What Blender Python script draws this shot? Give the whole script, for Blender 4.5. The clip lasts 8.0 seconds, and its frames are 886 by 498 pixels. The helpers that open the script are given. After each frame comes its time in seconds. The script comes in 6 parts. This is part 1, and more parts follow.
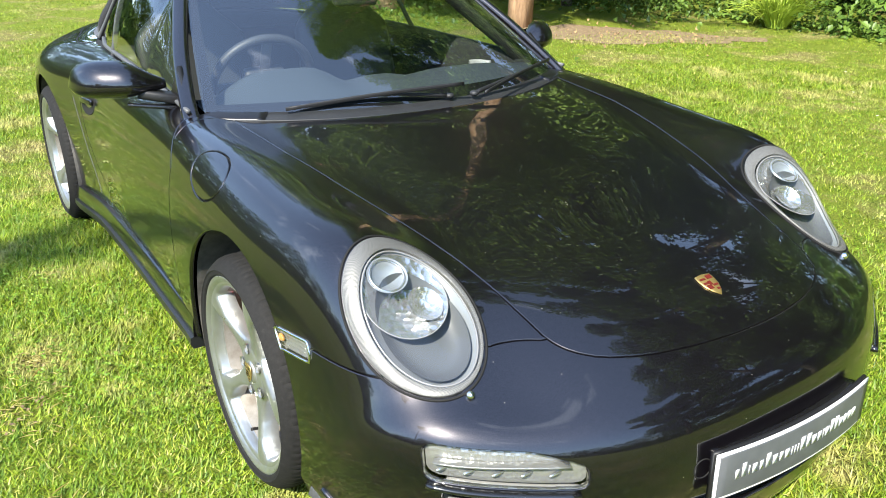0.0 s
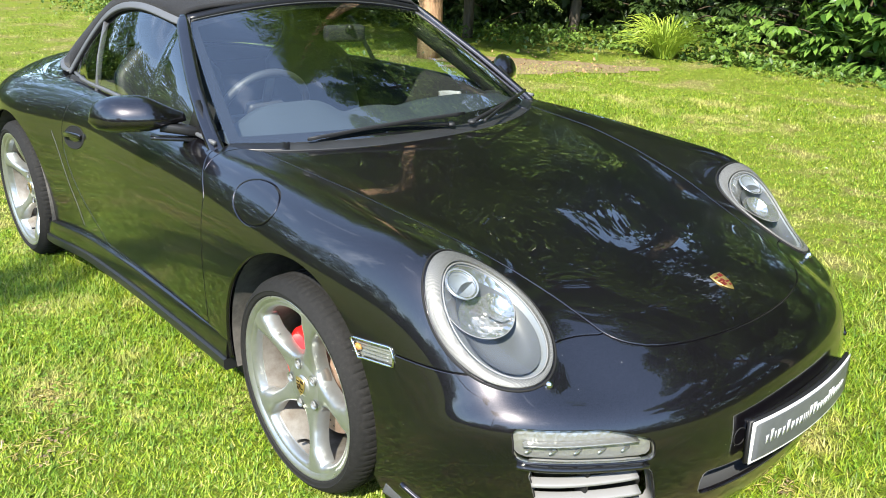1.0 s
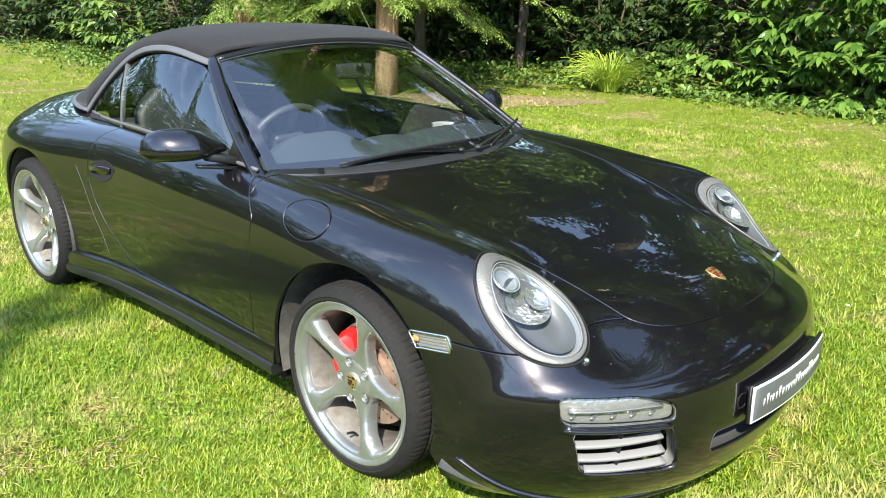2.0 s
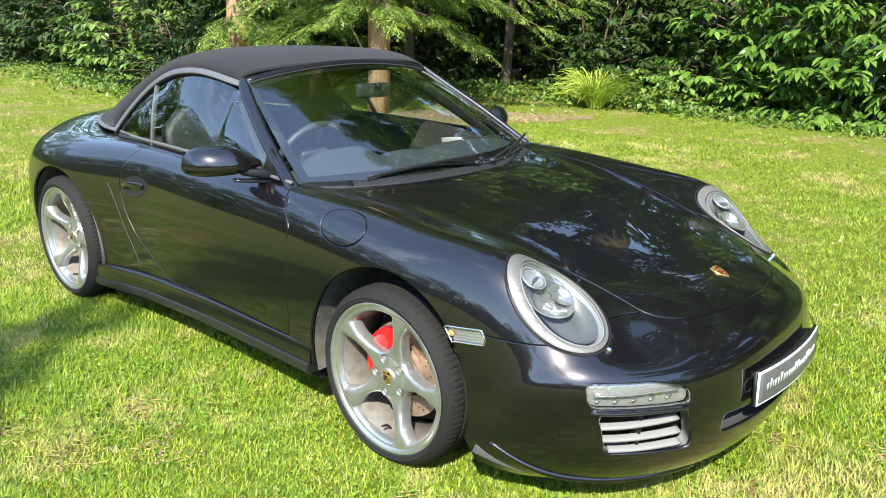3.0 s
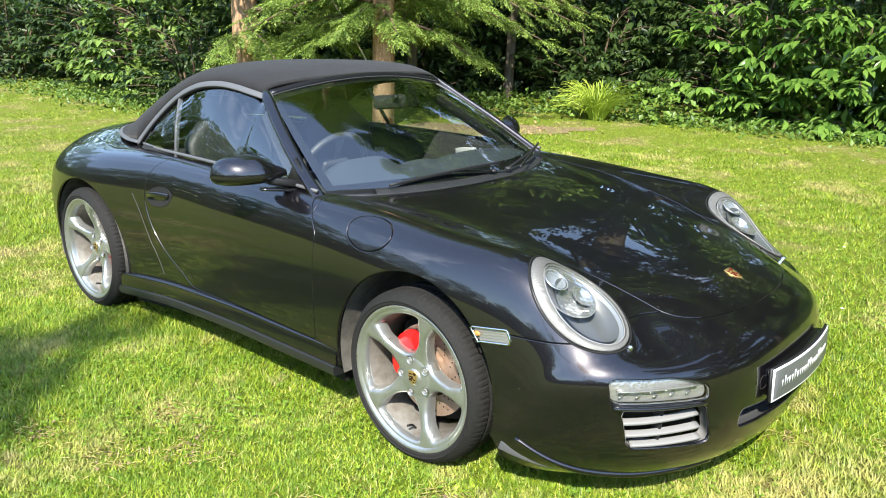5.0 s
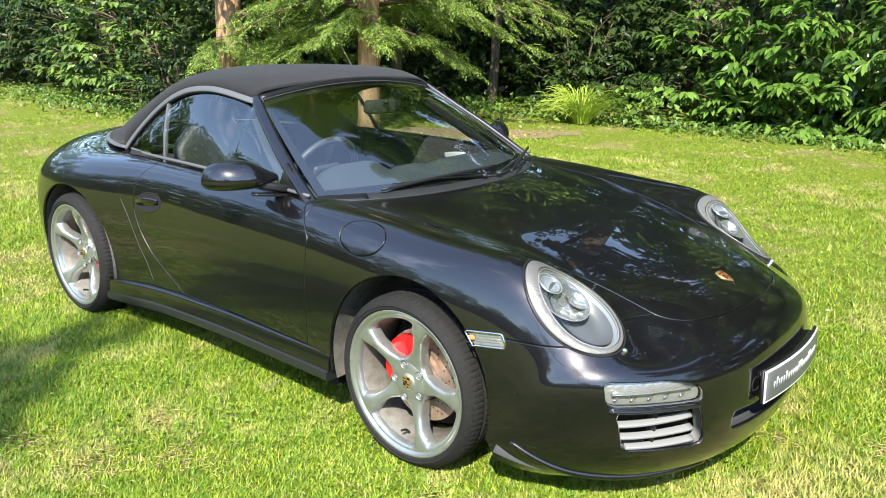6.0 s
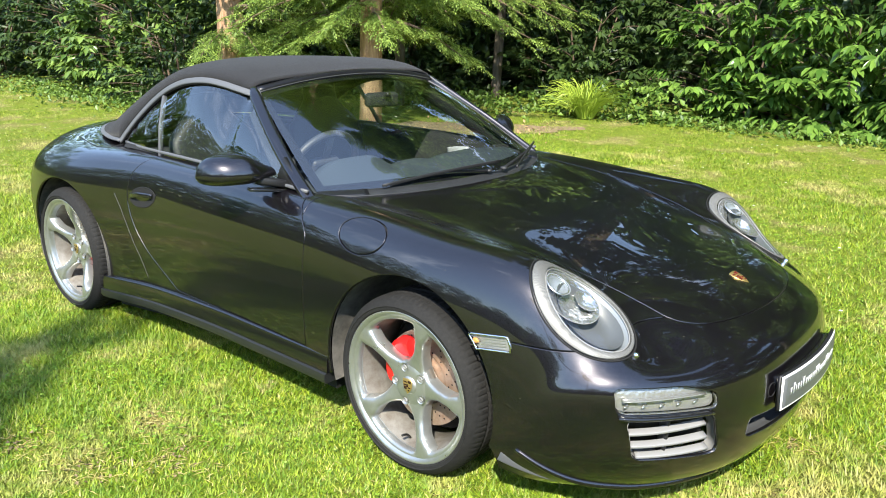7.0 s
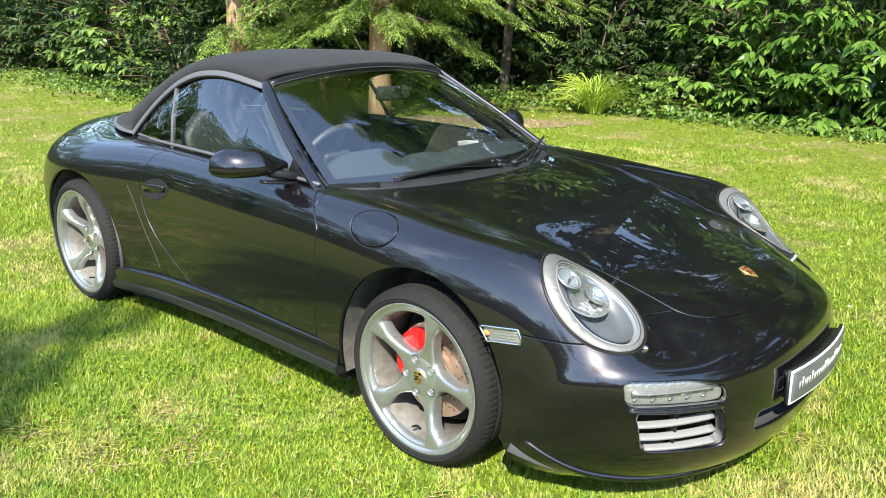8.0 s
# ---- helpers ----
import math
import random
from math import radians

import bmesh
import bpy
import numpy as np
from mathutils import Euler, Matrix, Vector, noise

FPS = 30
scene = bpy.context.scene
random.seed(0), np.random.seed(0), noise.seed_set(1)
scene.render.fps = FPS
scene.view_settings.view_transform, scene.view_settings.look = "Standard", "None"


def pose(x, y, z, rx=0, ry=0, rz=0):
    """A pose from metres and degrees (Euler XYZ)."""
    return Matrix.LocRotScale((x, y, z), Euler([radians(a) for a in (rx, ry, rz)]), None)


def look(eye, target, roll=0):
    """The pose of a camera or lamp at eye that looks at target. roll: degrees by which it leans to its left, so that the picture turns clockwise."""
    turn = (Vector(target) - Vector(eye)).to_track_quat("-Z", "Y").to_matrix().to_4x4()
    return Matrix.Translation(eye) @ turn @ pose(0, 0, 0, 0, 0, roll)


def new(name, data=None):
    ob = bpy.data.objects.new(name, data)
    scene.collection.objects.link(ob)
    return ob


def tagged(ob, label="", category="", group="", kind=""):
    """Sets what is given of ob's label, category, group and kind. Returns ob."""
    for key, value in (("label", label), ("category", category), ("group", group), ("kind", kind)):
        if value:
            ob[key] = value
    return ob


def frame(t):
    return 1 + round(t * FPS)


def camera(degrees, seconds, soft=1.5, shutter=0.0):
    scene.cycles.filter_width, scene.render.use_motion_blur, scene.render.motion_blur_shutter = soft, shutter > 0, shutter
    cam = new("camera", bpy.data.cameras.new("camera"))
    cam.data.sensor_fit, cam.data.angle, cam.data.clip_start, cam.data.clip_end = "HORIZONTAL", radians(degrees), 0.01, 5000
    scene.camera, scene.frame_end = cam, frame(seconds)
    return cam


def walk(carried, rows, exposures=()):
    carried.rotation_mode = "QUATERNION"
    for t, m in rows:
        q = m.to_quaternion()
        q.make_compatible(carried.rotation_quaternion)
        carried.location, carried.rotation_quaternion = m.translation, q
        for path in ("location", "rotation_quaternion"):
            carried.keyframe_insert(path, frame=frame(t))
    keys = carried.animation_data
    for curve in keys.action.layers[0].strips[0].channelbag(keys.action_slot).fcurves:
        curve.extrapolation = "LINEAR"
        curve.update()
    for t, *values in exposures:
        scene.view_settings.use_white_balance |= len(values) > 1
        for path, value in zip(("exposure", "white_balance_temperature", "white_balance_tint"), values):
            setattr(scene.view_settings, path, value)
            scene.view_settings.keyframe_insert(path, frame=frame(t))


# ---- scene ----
cam = camera(58.1, 8.0, 1.0)
PATH = [
    (0, (1.787, -1.410, 1.464), (0.261, -0.393, 0.667), 0.6),
    (0.5, (1.677, -1.676, 1.479), (0.233, -0.524, 0.712), 1.4),
    (1, (1.702, -1.857, 1.502), (0.325, -0.602, 0.775), 1.6),
    (1.2, (1.735, -1.926, 1.521), (0.384, -0.639, 0.802), 1.5),
    (2.3, (1.749, -2.407, 1.523), (0.463, -1.006, 0.904), 1.0),
    (2.5, (1.757, -2.476, 1.539), (0.480, -1.066, 0.923), 0.8),
    (3, (1.783, -2.539, 1.545), (0.506, -1.12, 0.948), 0.8),
    (3.5, (1.811, -2.53, 1.554), (0.523, -1.118, 0.965), 0.7),
    (4, (1.84, -2.519, 1.541), (0.54, -1.114, 0.959), 0.4),
    (4.5, (1.82, -2.593, 1.548), (0.523, -1.185, 0.97), 0.2),
    (4.7, (1.803, -2.641, 1.544), (0.51, -1.226, 0.971), 0.3),
    (6, (1.766, -2.696, 1.544), (0.513, -1.24, 0.99), 0.5),
    (6.5, (1.713, -2.643, 1.532), (0.463, -1.185, 0.974), 0.6),
    (7, (1.693, -2.617, 1.526), (0.438, -1.166, 0.959), 0.7),
    (7.5, (1.704, -2.626, 1.523), (0.442, -1.185, 0.948), 0.8),
    (8, (1.695, -2.641, 1.527), (0.43, -1.204, 0.946), 0.9),
]
walk(cam, [(t, look(eye, target, roll)) for t, eye, target, roll in PATH])

# ---------------------------------------------------------------- light
SUN_DIR = Vector((0.40, -0.60, 0.69)).normalized()   # towards the sun

world = bpy.data.worlds.new("sky")
scene.world = world
world.use_nodes = True
wn, wl = world.node_tree.nodes, world.node_tree.links
sky = wn.new("ShaderNodeTexSky")
sky.sky_type = "NISHITA"
sky.sun_disc = False
sky.sun_elevation = math.asin(SUN_DIR.z)
sky.sun_rotation = math.atan2(SUN_DIR.x, SUN_DIR.y)
sky.air_density, sky.dust_density, sky.ozone_density = 1.05, 0.25, 2.4
# broken high cloud over the whole sky
geo = wn.new("ShaderNodeTexCoord")
cloud = wn.new("ShaderNodeTexNoise")
cloud.inputs["Scale"].default_value = 2.6
cloud.inputs["Detail"].default_value = 7
cloud.inputs["Roughness"].default_value = 0.62
cloud.inputs["Distortion"].default_value = 0.6
ramp = wn.new("ShaderNodeValToRGB")
ramp.color_ramp.elements[0].position, ramp.color_ramp.elements[0].color = 0.57, (0.04, 0.04, 0.04, 1)
ramp.color_ramp.elements[1].position, ramp.color_ramp.elements[1].color = 0.80, (0.62, 0.62, 0.62, 1)
mixc = wn.new("ShaderNodeMix")
mixc.data_type = "RGBA"
mixc.inputs["B"].default_value = (11.6, 12.8, 15.0, 1)
wl.new(geo.outputs["Generated"], cloud.inputs["Vector"])
wl.new(cloud.outputs["Fac"], ramp.inputs["Fac"])
wl.new(ramp.outputs["Color"], mixc.inputs["Factor"])
wl.new(sky.outputs["Color"], mixc.inputs["A"])
wl.new(mixc.outputs["Result"], wn["Background"].inputs["Color"])
wn["Background"].inputs["Strength"].default_value = 0.145

sun = new("sun", bpy.data.lights.new("sun", "SUN"))
sun.data.energy = 3.75
sun.data.angle = radians(0.55)
sun.data.color = (1.0, 0.94, 0.80)
sun.matrix_world = look((0, 0, 0), -SUN_DIR) @ Matrix.Identity(4)
scene.view_settings.exposure = 1.83


# ---------------------------------------------------------------- materials
def material(name, base=(0.5, 0.5, 0.5), rough=0.5, metal=0.0, coat=0.0, spec=0.5, trans=0.0, ior=1.45, coat_rough=0.03):
    m = bpy.data.materials.new(name)
    m.use_nodes = True
    b = m.node_tree.nodes["Principled BSDF"]
    b.inputs["Base Color"].default_value = (*base, 1)
    b.inputs["Roughness"].default_value = rough
    b.inputs["Metallic"].default_value = metal
    b.inputs["Coat Weight"].default_value = coat
    b.inputs["Coat Roughness"].default_value = coat_rough
    b.inputs["Specular IOR Level"].default_value = spec
    b.inputs["Transmission Weight"].default_value = trans
    b.inputs["IOR"].default_value = ior
    return m


def noise_tex(m, scale, detail=4, rough=0.55, space="Object"):
    n, l = m.node_tree.nodes, m.node_tree.links
    co, tx = n.new("ShaderNodeTexCoord"), n.new("ShaderNodeTexNoise")
    tx.inputs["Scale"].default_value, tx.inputs["Detail"].default_value, tx.inputs["Roughness"].default_value = scale, detail, rough
    l.new(co.outputs[space], tx.inputs["Vector"])
    return tx


def ramped(m, fac, stops):
    r = m.node_tree.nodes.new("ShaderNodeValToRGB")
    e = r.color_ramp.elements
    while len(e) < len(stops):
        e.new(0.5)
    for k, (p, c) in zip(e, stops):
        k.position, k.color = p, (*c, 1)
    m.node_tree.links.new(fac, r.inputs["Fac"])
    return r.outputs["Color"]


def mixed(m, fac, a, b, blend="MIX"):
    x = m.node_tree.nodes.new("ShaderNodeMix")
    x.data_type, x.blend_type = "RGBA", blend
    for key, v in (("Factor", fac), ("A", a), ("B", b)):
        if isinstance(v, (int, float)):
            x.inputs[key].default_value = v
        elif isinstance(v, tuple):
            x.inputs[key].default_value = (*v, 1)
        else:
            m.node_tree.links.new(v, x.inputs[key])
    return x.outputs["Result"]


def to(m, socket, name):
    m.node_tree.links.new(socket, m.node_tree.nodes["Principled BSDF"].inputs[name])


def bumped(m, height, strength=0.3, distance=0.01):
    b = m.node_tree.nodes.new("ShaderNodeBump")
    b.inputs["Strength"].default_value, b.inputs["Distance"].default_value = strength, distance
    m.node_tree.links.new(height, b.inputs["Height"])
    to(m, b.outputs["Normal"], "Normal")


def scalar(m, fac, lo, hi, a=0.3, b=0.7):
    r = m.node_tree.nodes.new("ShaderNodeMapRange")
    r.inputs["From Min"].default_value, r.inputs["From Max"].default_value = a, b
    r.inputs["To Min"].default_value, r.inputs["To Max"].default_value = lo, hi
    m.node_tree.links.new(fac, r.inputs["Value"])
    return r.outputs["Result"]


def make_materials():
    M = {}
    # black metallic paint: fine flake under clear coat, a little dust on it
    p = material("black_metallic_paint", (0.012, 0.012, 0.017), 0.31, 0.66, coat=1.0, coat_rough=0.012)
    fl = p.node_tree.nodes.new("ShaderNodeTexVoronoi")
    fl.inputs["Scale"].default_value = 1700
    co = p.node_tree.nodes.new("ShaderNodeTexCoord")
    p.node_tree.links.new(co.outputs["Object"], fl.inputs["Vector"])
    to(p, ramped(p, fl.outputs["Color"], [(0.0, (0.004, 0.004, 0.005)), (0.75, (0.0100, 0.0082, 0.0112)), (1.0, (0.044, 0.035, 0.048))]), "Base Color")
    dust = noise_tex(p, 6, 6, 0.7)
    to(p, scalar(p, dust.outputs["Fac"], 0.0, 0.005), "Coat Roughness")
    p.node_tree.nodes["Principled BSDF"].inputs["Coat IOR"].default_value = 1.62
    sp = p.node_tree.nodes.new("ShaderNodeTexVoronoi")
    sp.inputs["Scale"].default_value = 38
    p.node_tree.links.new(co.outputs["Object"], sp.inputs["Vector"])
    rare = scalar(p, sp.outputs["Color"], 0.0, 1.0, 0.70, 0.74)
    dot = scalar(p, sp.outputs["Distance"], 1.0, 0.0, 0.030, 0.060)
    mul = p.node_tree.nodes.new("ShaderNodeMath")
    mul.operation = "MULTIPLY"
    p.node_tree.links.new(rare, mul.inputs[0])
    p.node_tree.links.new(dot, mul.inputs[1])
    flake = p.node_tree.nodes["Principled BSDF"].inputs["Base Color"].links[0].from_socket
    to(p, mixed(p, mul.outputs["Value"], flake, (0.20, 0.19, 0.17)), "Base Color")
    to(p, scalar(p, mul.outputs["Value"], 1.0, 0.2, 0.0, 1.0), "Coat Weight")
    to(p, scalar(p, mul.outputs["Value"], 0.66, 0.0, 0.0, 1.0), "Metallic")
    M["paint"] = p
    M["gap"] = material("shut_line", (0.004, 0.004, 0.004), 0.8)
    t = material("black_plastic", (0.009, 0.009, 0.010), 0.5)
    bumped(t, noise_tex(t, 300, 2).outputs["Fac"], 0.15, 0.002)
    M["plastic"] = t
    g = material("grey_plastic", (0.018, 0.019, 0.021), 0.5)
    to(g, scalar(g, noise_tex(g, 20).outputs["Fac"], 0.4, 0.6), "Roughness")
    M["grey"] = g
    M["sillgrey"] = material("grey_sill_plastic", (0.014, 0.015, 0.015), 0.36)
    M["trim"] = material("grey_trim_seal", (0.080, 0.083, 0.090), 0.48)
    M["border"] = material("printed_border", (0.004, 0.004, 0.005), 0.6, spec=0.15)
    M["lining"] = material("grey_pillar_lining", (0.016, 0.017, 0.018), 0.8, spec=0.25)
    M["seal"] = material("dark_grey_rubber", (0.06, 0.062, 0.066), 0.5)
    ba = material("dusty_barrel", (0.20, 0.185, 0.165), 0.5, 0.45)
    to(ba, ramped(ba, noise_tex(ba, 14, 6, 0.7).outputs["Fac"], [(0.3, (0.15, 0.125, 0.10)), (0.7, (0.30, 0.29, 0.27))]), "Base Color")
    M["barrel"] = ba
    M["satin_black"] = material("satin_black", (0.007, 0.007, 0.009), 0.34)
    M["gloss_black"] = material("gloss_black", (0.008, 0.008, 0.009), 0.12, coat=0.6)
    # soft top cloth
    c = material("black_cloth", (0.02, 0.02, 0.022), 0.95, spec=0.2)
    n = noise_tex(c, 420, 2)
    n2 = noise_tex(c, 9, 5, 0.6)
    to(c, mixed(c, 0.5, ramped(c, n.outputs["Fac"], [(0.3, (0.006, 0.006, 0.007)), (0.7, (0.024, 0.024, 0.026))]),
                ramped(c, n2.outputs["Fac"], [(0.3, (0.010, 0.010, 0.012)), (0.7, (0.019, 0.019, 0.021))])), "Base Color")
    bumped(c, n.outputs["Fac"], 0.5, 0.002)
    c.node_tree.nodes["Principled BSDF"].inputs["Sheen Weight"].default_value = 0.08
    M["cloth"] = c
    M["glass"] = glass_mat("tinted_glass", (0.86, 0.92, 0.90), 0.14)
    M["lamp_glass"] = glass_mat("lamp_cover", (0.98, 0.99, 0.99), 0.04)
    a = material("silver_alloy", (0.46, 0.47, 0.46), 0.34, 0.82)
    an = noise_tex(a, 35, 5)
    to(a, scalar(a, an.outputs["Fac"], 0.27, 0.38), "Roughness")
    to(a, ramped(a, noise_tex(a, 8, 6, 0.7).outputs["Fac"], [(0.3, (0.33, 0.338, 0.325)), (0.7, (0.44, 0.447, 0.435))]), "Base Color")
    M["alloy"] = a
    r = material("tyre_rubber", (0.022, 0.022, 0.022), 0.8, spec=0.25)
    rn = noise_tex(r, 90, 6, 0.7)
    to(r, ramped(r, rn.outputs["Fac"], [(0.3, (0.008, 0.008, 0.008)), (0.6, (0.014, 0.0135, 0.013)), (0.85, (0.030, 0.028, 0.025))]), "Base Color")
    bumped(r, rn.outputs["Fac"], 0.2, 0.003)
    M["rubber"] = r
    k = material("red_caliper", (0.62, 0.012, 0.012), 0.3, coat=0.5)
    M["red"] = k
    d = material("brake_disc", (0.42, 0.36, 0.32), 0.45, 0.6)
    to(d, ramped(d, noise_tex(d, 22, 6, 0.7).outputs["Fac"], [(0.3, (0.27, 0.17, 0.115)), (0.7, (0.40, 0.31, 0.25))]), "Base Color")
    M["disc"] = d
    M["chrome"] = material("chrome", (0.75, 0.75, 0.76), 0.08, 1.0)
    M["mirror"] = material("mirror_glass", (0.85, 0.87, 0.88), 0.02, 1.0)
    rf = material("lamp_reflector", (0.62, 0.63, 0.63), 0.24, 0.9)
    M["reflector"] = rf
    M["bezel"] = material("pale_bezel", (0.26, 0.285, 0.31), 0.40, 0.4)
    lw = material("faceted_reflector", (0.64, 0.65, 0.65), 0.22, 0.9)
    vo = lw.node_tree.nodes.new("ShaderNodeTexVoronoi")
    vo.inputs["Scale"].default_value = 62
    oc = lw.node_tree.nodes.new("ShaderNodeTexCoord")
    lw.node_tree.links.new(oc.outputs["Object"], vo.inputs["Vector"])
    bumped(lw, vo.outputs["Distance"], 0.5, 0.006)
    M["lampwhite"] = lw
    lb = material("lamp_backing", (0.33, 0.33, 0.32), 0.26, 0.65)
    vb = lb.node_tree.nodes.new("ShaderNodeTexVoronoi")
    vb.inputs["Scale"].default_value = 95
    ob_co = lb.node_tree.nodes.new("ShaderNodeTexCoord")
    lb.node_tree.links.new(ob_co.outputs["Object"], vb.inputs["Vector"])
    bumped(lb, vb.outputs["Distance"], 0.4, 0.003)
    M["lampback"] = lb
    M["slat"] = material("silver_grey_plastic", (0.19, 0.19, 0.192), 0.42)
    M["letter"] = material("pale_lettering", (0.60, 0.61, 0.61), 0.5)
    M["lampgrey"] = material("lamp_shroud", (0.085, 0.092, 0.10), 0.40, 0.2)
    ring = material("textured_silver_ring", (0.33, 0.33, 0.33), 0.5, 0.4)
    ck = ring.node_tree.nodes.new("ShaderNodeTexChecker")
    ck.inputs["Scale"].default_value = 640
    ck.inputs["Color1"].default_value, ck.inputs["Color2"].default_value = (0.20, 0.20, 0.19, 1), (0.085, 0.085, 0.085, 1)
    cc = ring.node_tree.nodes.new("ShaderNodeTexCoord")
    ring.node_tree.links.new(cc.outputs["Object"], ck.inputs["Vector"])
    to(ring, ck.outputs["Color"], "Base Color")
    M["ring"] = ring
    M["orange"] = material("amber_bulb", (0.45, 0.20, 0.05), 0.3)
    M["gold"] = material("gold_enamel", (0.50, 0.36, 0.13), 0.32, 0.8)
    M["enamel_red"] = material("red_enamel", (0.10, 0.014, 0.011), 0.25)
    M["enamel_dark"] = material("dark_enamel", (0.03, 0.014, 0.010), 0.25)
    li = material("dusty_liner", (0.04, 0.037, 0.033), 0.8)
    to(li, ramped(li, noise_tex(li, 12, 6, 0.7).outputs["Fac"], [(0.3, (0.035, 0.034, 0.032)), (0.7, (0.15, 0.14, 0.125))]), "Base Color")
    M["liner"] = li
    le = material("dark_leather", (0.03, 0.032, 0.036), 0.5)
    bumped(le, noise_tex(le, 160, 4).outputs["Fac"], 0.25, 0.003)
    M["leather"] = le
    ls = material("grey_leather", (0.016, 0.018, 0.019), 0.55)
    bumped(ls, noise_tex(ls, 160, 4).outputs["Fac"], 0.25, 0.003)
    M["seat"] = ls
    ds = material("dashboard_vinyl", (0.030, 0.038, 0.045), 0.75, spec=0.25)
    bumped(ds, noise_tex(ds, 260, 3).outputs["Fac"], 0.3, 0.002)
    M["dash"] = ds
    M["pale"] = material("pale_grey_plastic", (0.30, 0.31, 0.31), 0.35)
    M["white"] = material("white_plastic", (0.72, 0.72, 0.71), 0.35)
    pl = material("plate_grey", (0.075, 0.08, 0.088), 0.35)
    to(pl, ramped(pl, noise_tex(pl, 14, 5).outputs["Fac"], [(0.3, (0.065, 0.07, 0.078)), (0.7, (0.095, 0.10, 0.108))]), "Base Color")
    M["plate"] = pl
    # plants
    M["bark"] = bark_mat("tan_bark", (0.15, 0.088, 0.052), (0.48, 0.30, 0.18))
    M["oak"] = bark_mat("dark_bark", (0.06, 0.048, 0.036), (0.16, 0.13, 0.10))
    M["twig"] = bark_mat("twig_bark", (0.07, 0.050, 0.034), (0.17, 0.12, 0.085))
    M["dead_wood"] = bark_mat("dead_wood", (0.30, 0.24, 0.18), (0.55, 0.47, 0.38))
    M["laurel"] = leaf_mat("laurel_leaf", (0.034, 0.086, 0.014), (0.150, 0.255, 0.046), 0.22)
    M["conifer"] = leaf_mat("conifer_leaf", (0.090, 0.160, 0.028), (0.270, 0.365, 0.078), 0.5)
    M["broad"] = leaf_mat("broad_leaf", (0.055, 0.110, 0.024), (0.195, 0.285, 0.066), 0.24)
    # leaf green darkened to carry the shade under the trees
    M["shade_leaf"] = leaf_mat("shade_darkened_leaf", (0.016, 0.038, 0.009), (0.064, 0.106, 0.026), 0.45)
    M["ivy"] = leaf_mat("ground_leaf", (0.045, 0.095, 0.014), (0.150, 0.235, 0.040), 0.45)
    M["sedge"] = leaf_mat("yellow_green_blade", (0.220, 0.320, 0.030), (0.400, 0.500, 0.080), 0.4)
    M["grass"] = grass_mat()
    M["petal"] = material("white_petal", (0.75, 0.75, 0.72), 0.6)
    M["clover"] = leaf_mat("clover_leaf", (0.095, 0.200, 0.013), (0.240, 0.370, 0.032), 0.5)
    M["earth"] = bark_mat("bare_earth", (0.10, 0.070, 0.042), (0.30, 0.22, 0.135))
    M["lawn"] = lawn_mat()
    M["straw"] = leaf_mat("dry_straw", (0.34, 0.27, 0.08), (0.62, 0.54, 0.22), 0.6)
    M["litter"] = bark_mat("dry_leaf", (0.20, 0.12, 0.06), (0.40, 0.27, 0.14))
    return M


def glass_mat(name, tint, face_on=0.05):
    """Thin pane: clear, with a gloss on both faces that grows towards grazing sight."""
    m = bpy.data.materials.new(name)
    m.use_nodes = True
    n, l = m.node_tree.nodes, m.node_tree.links
    n.remove(n["Principled BSDF"])
    tr, gl, mx = n.new("ShaderNodeBsdfTransparent"), n.new("ShaderNodeBsdfGlossy"), n.new("ShaderNodeMixShader")
    lw, pw, ma = n.new("ShaderNodeLayerWeight"), n.new("ShaderNodeMath"), n.new("ShaderNodeMath")
    tr.inputs["Color"].default_value = (*tint, 1)
    gl.inputs["Roughness"].default_value = 0.008
    gl.inputs["Color"].default_value = (1, 1, 1, 1)
    lw.inputs["Blend"].default_value = 0.5
    pw.operation, ma.operation = "POWER", "MULTIPLY_ADD"
    pw.inputs[1].default_value = 4.0
    ma.inputs[1].default_value, ma.inputs[2].default_value = 1 - face_on, face_on
    l.new(lw.outputs["Facing"], pw.inputs[0])
    l.new(pw.outputs["Value"], ma.inputs[0])
    l.new(ma.outputs["Value"], mx.inputs["Fac"])
    l.new(tr.outputs["BSDF"], mx.inputs[1])
    l.new(gl.outputs["BSDF"], mx.inputs[2])
    l.new(mx.outputs["Shader"], n["Material Output"].inputs["Surface"])
    return m


def bark_mat(name, a, b):
    m = material(name, a, 0.85, spec=0.3)
    n, l = m.node_tree.nodes, m.node_tree.links
    tx = noise_tex(m, 9, 8, 0.7)
    mp = n.new("ShaderNodeMapping")
    mp.inputs["Scale"].default_value = (2.2, 2.2, 0.35)
    co = n.new("ShaderNodeTexCoord")
    l.new(co.outputs["Object"], mp.inputs["Vector"])
    l.new(mp.outputs["Vector"], tx.inputs["Vector"])
    to(m, ramped(m, tx.outputs["Fac"], [(0.32, a), (0.68, b)]), "Base Color")
    bumped(m, tx.outputs["Fac"], 0.8, 0.02)
    return m


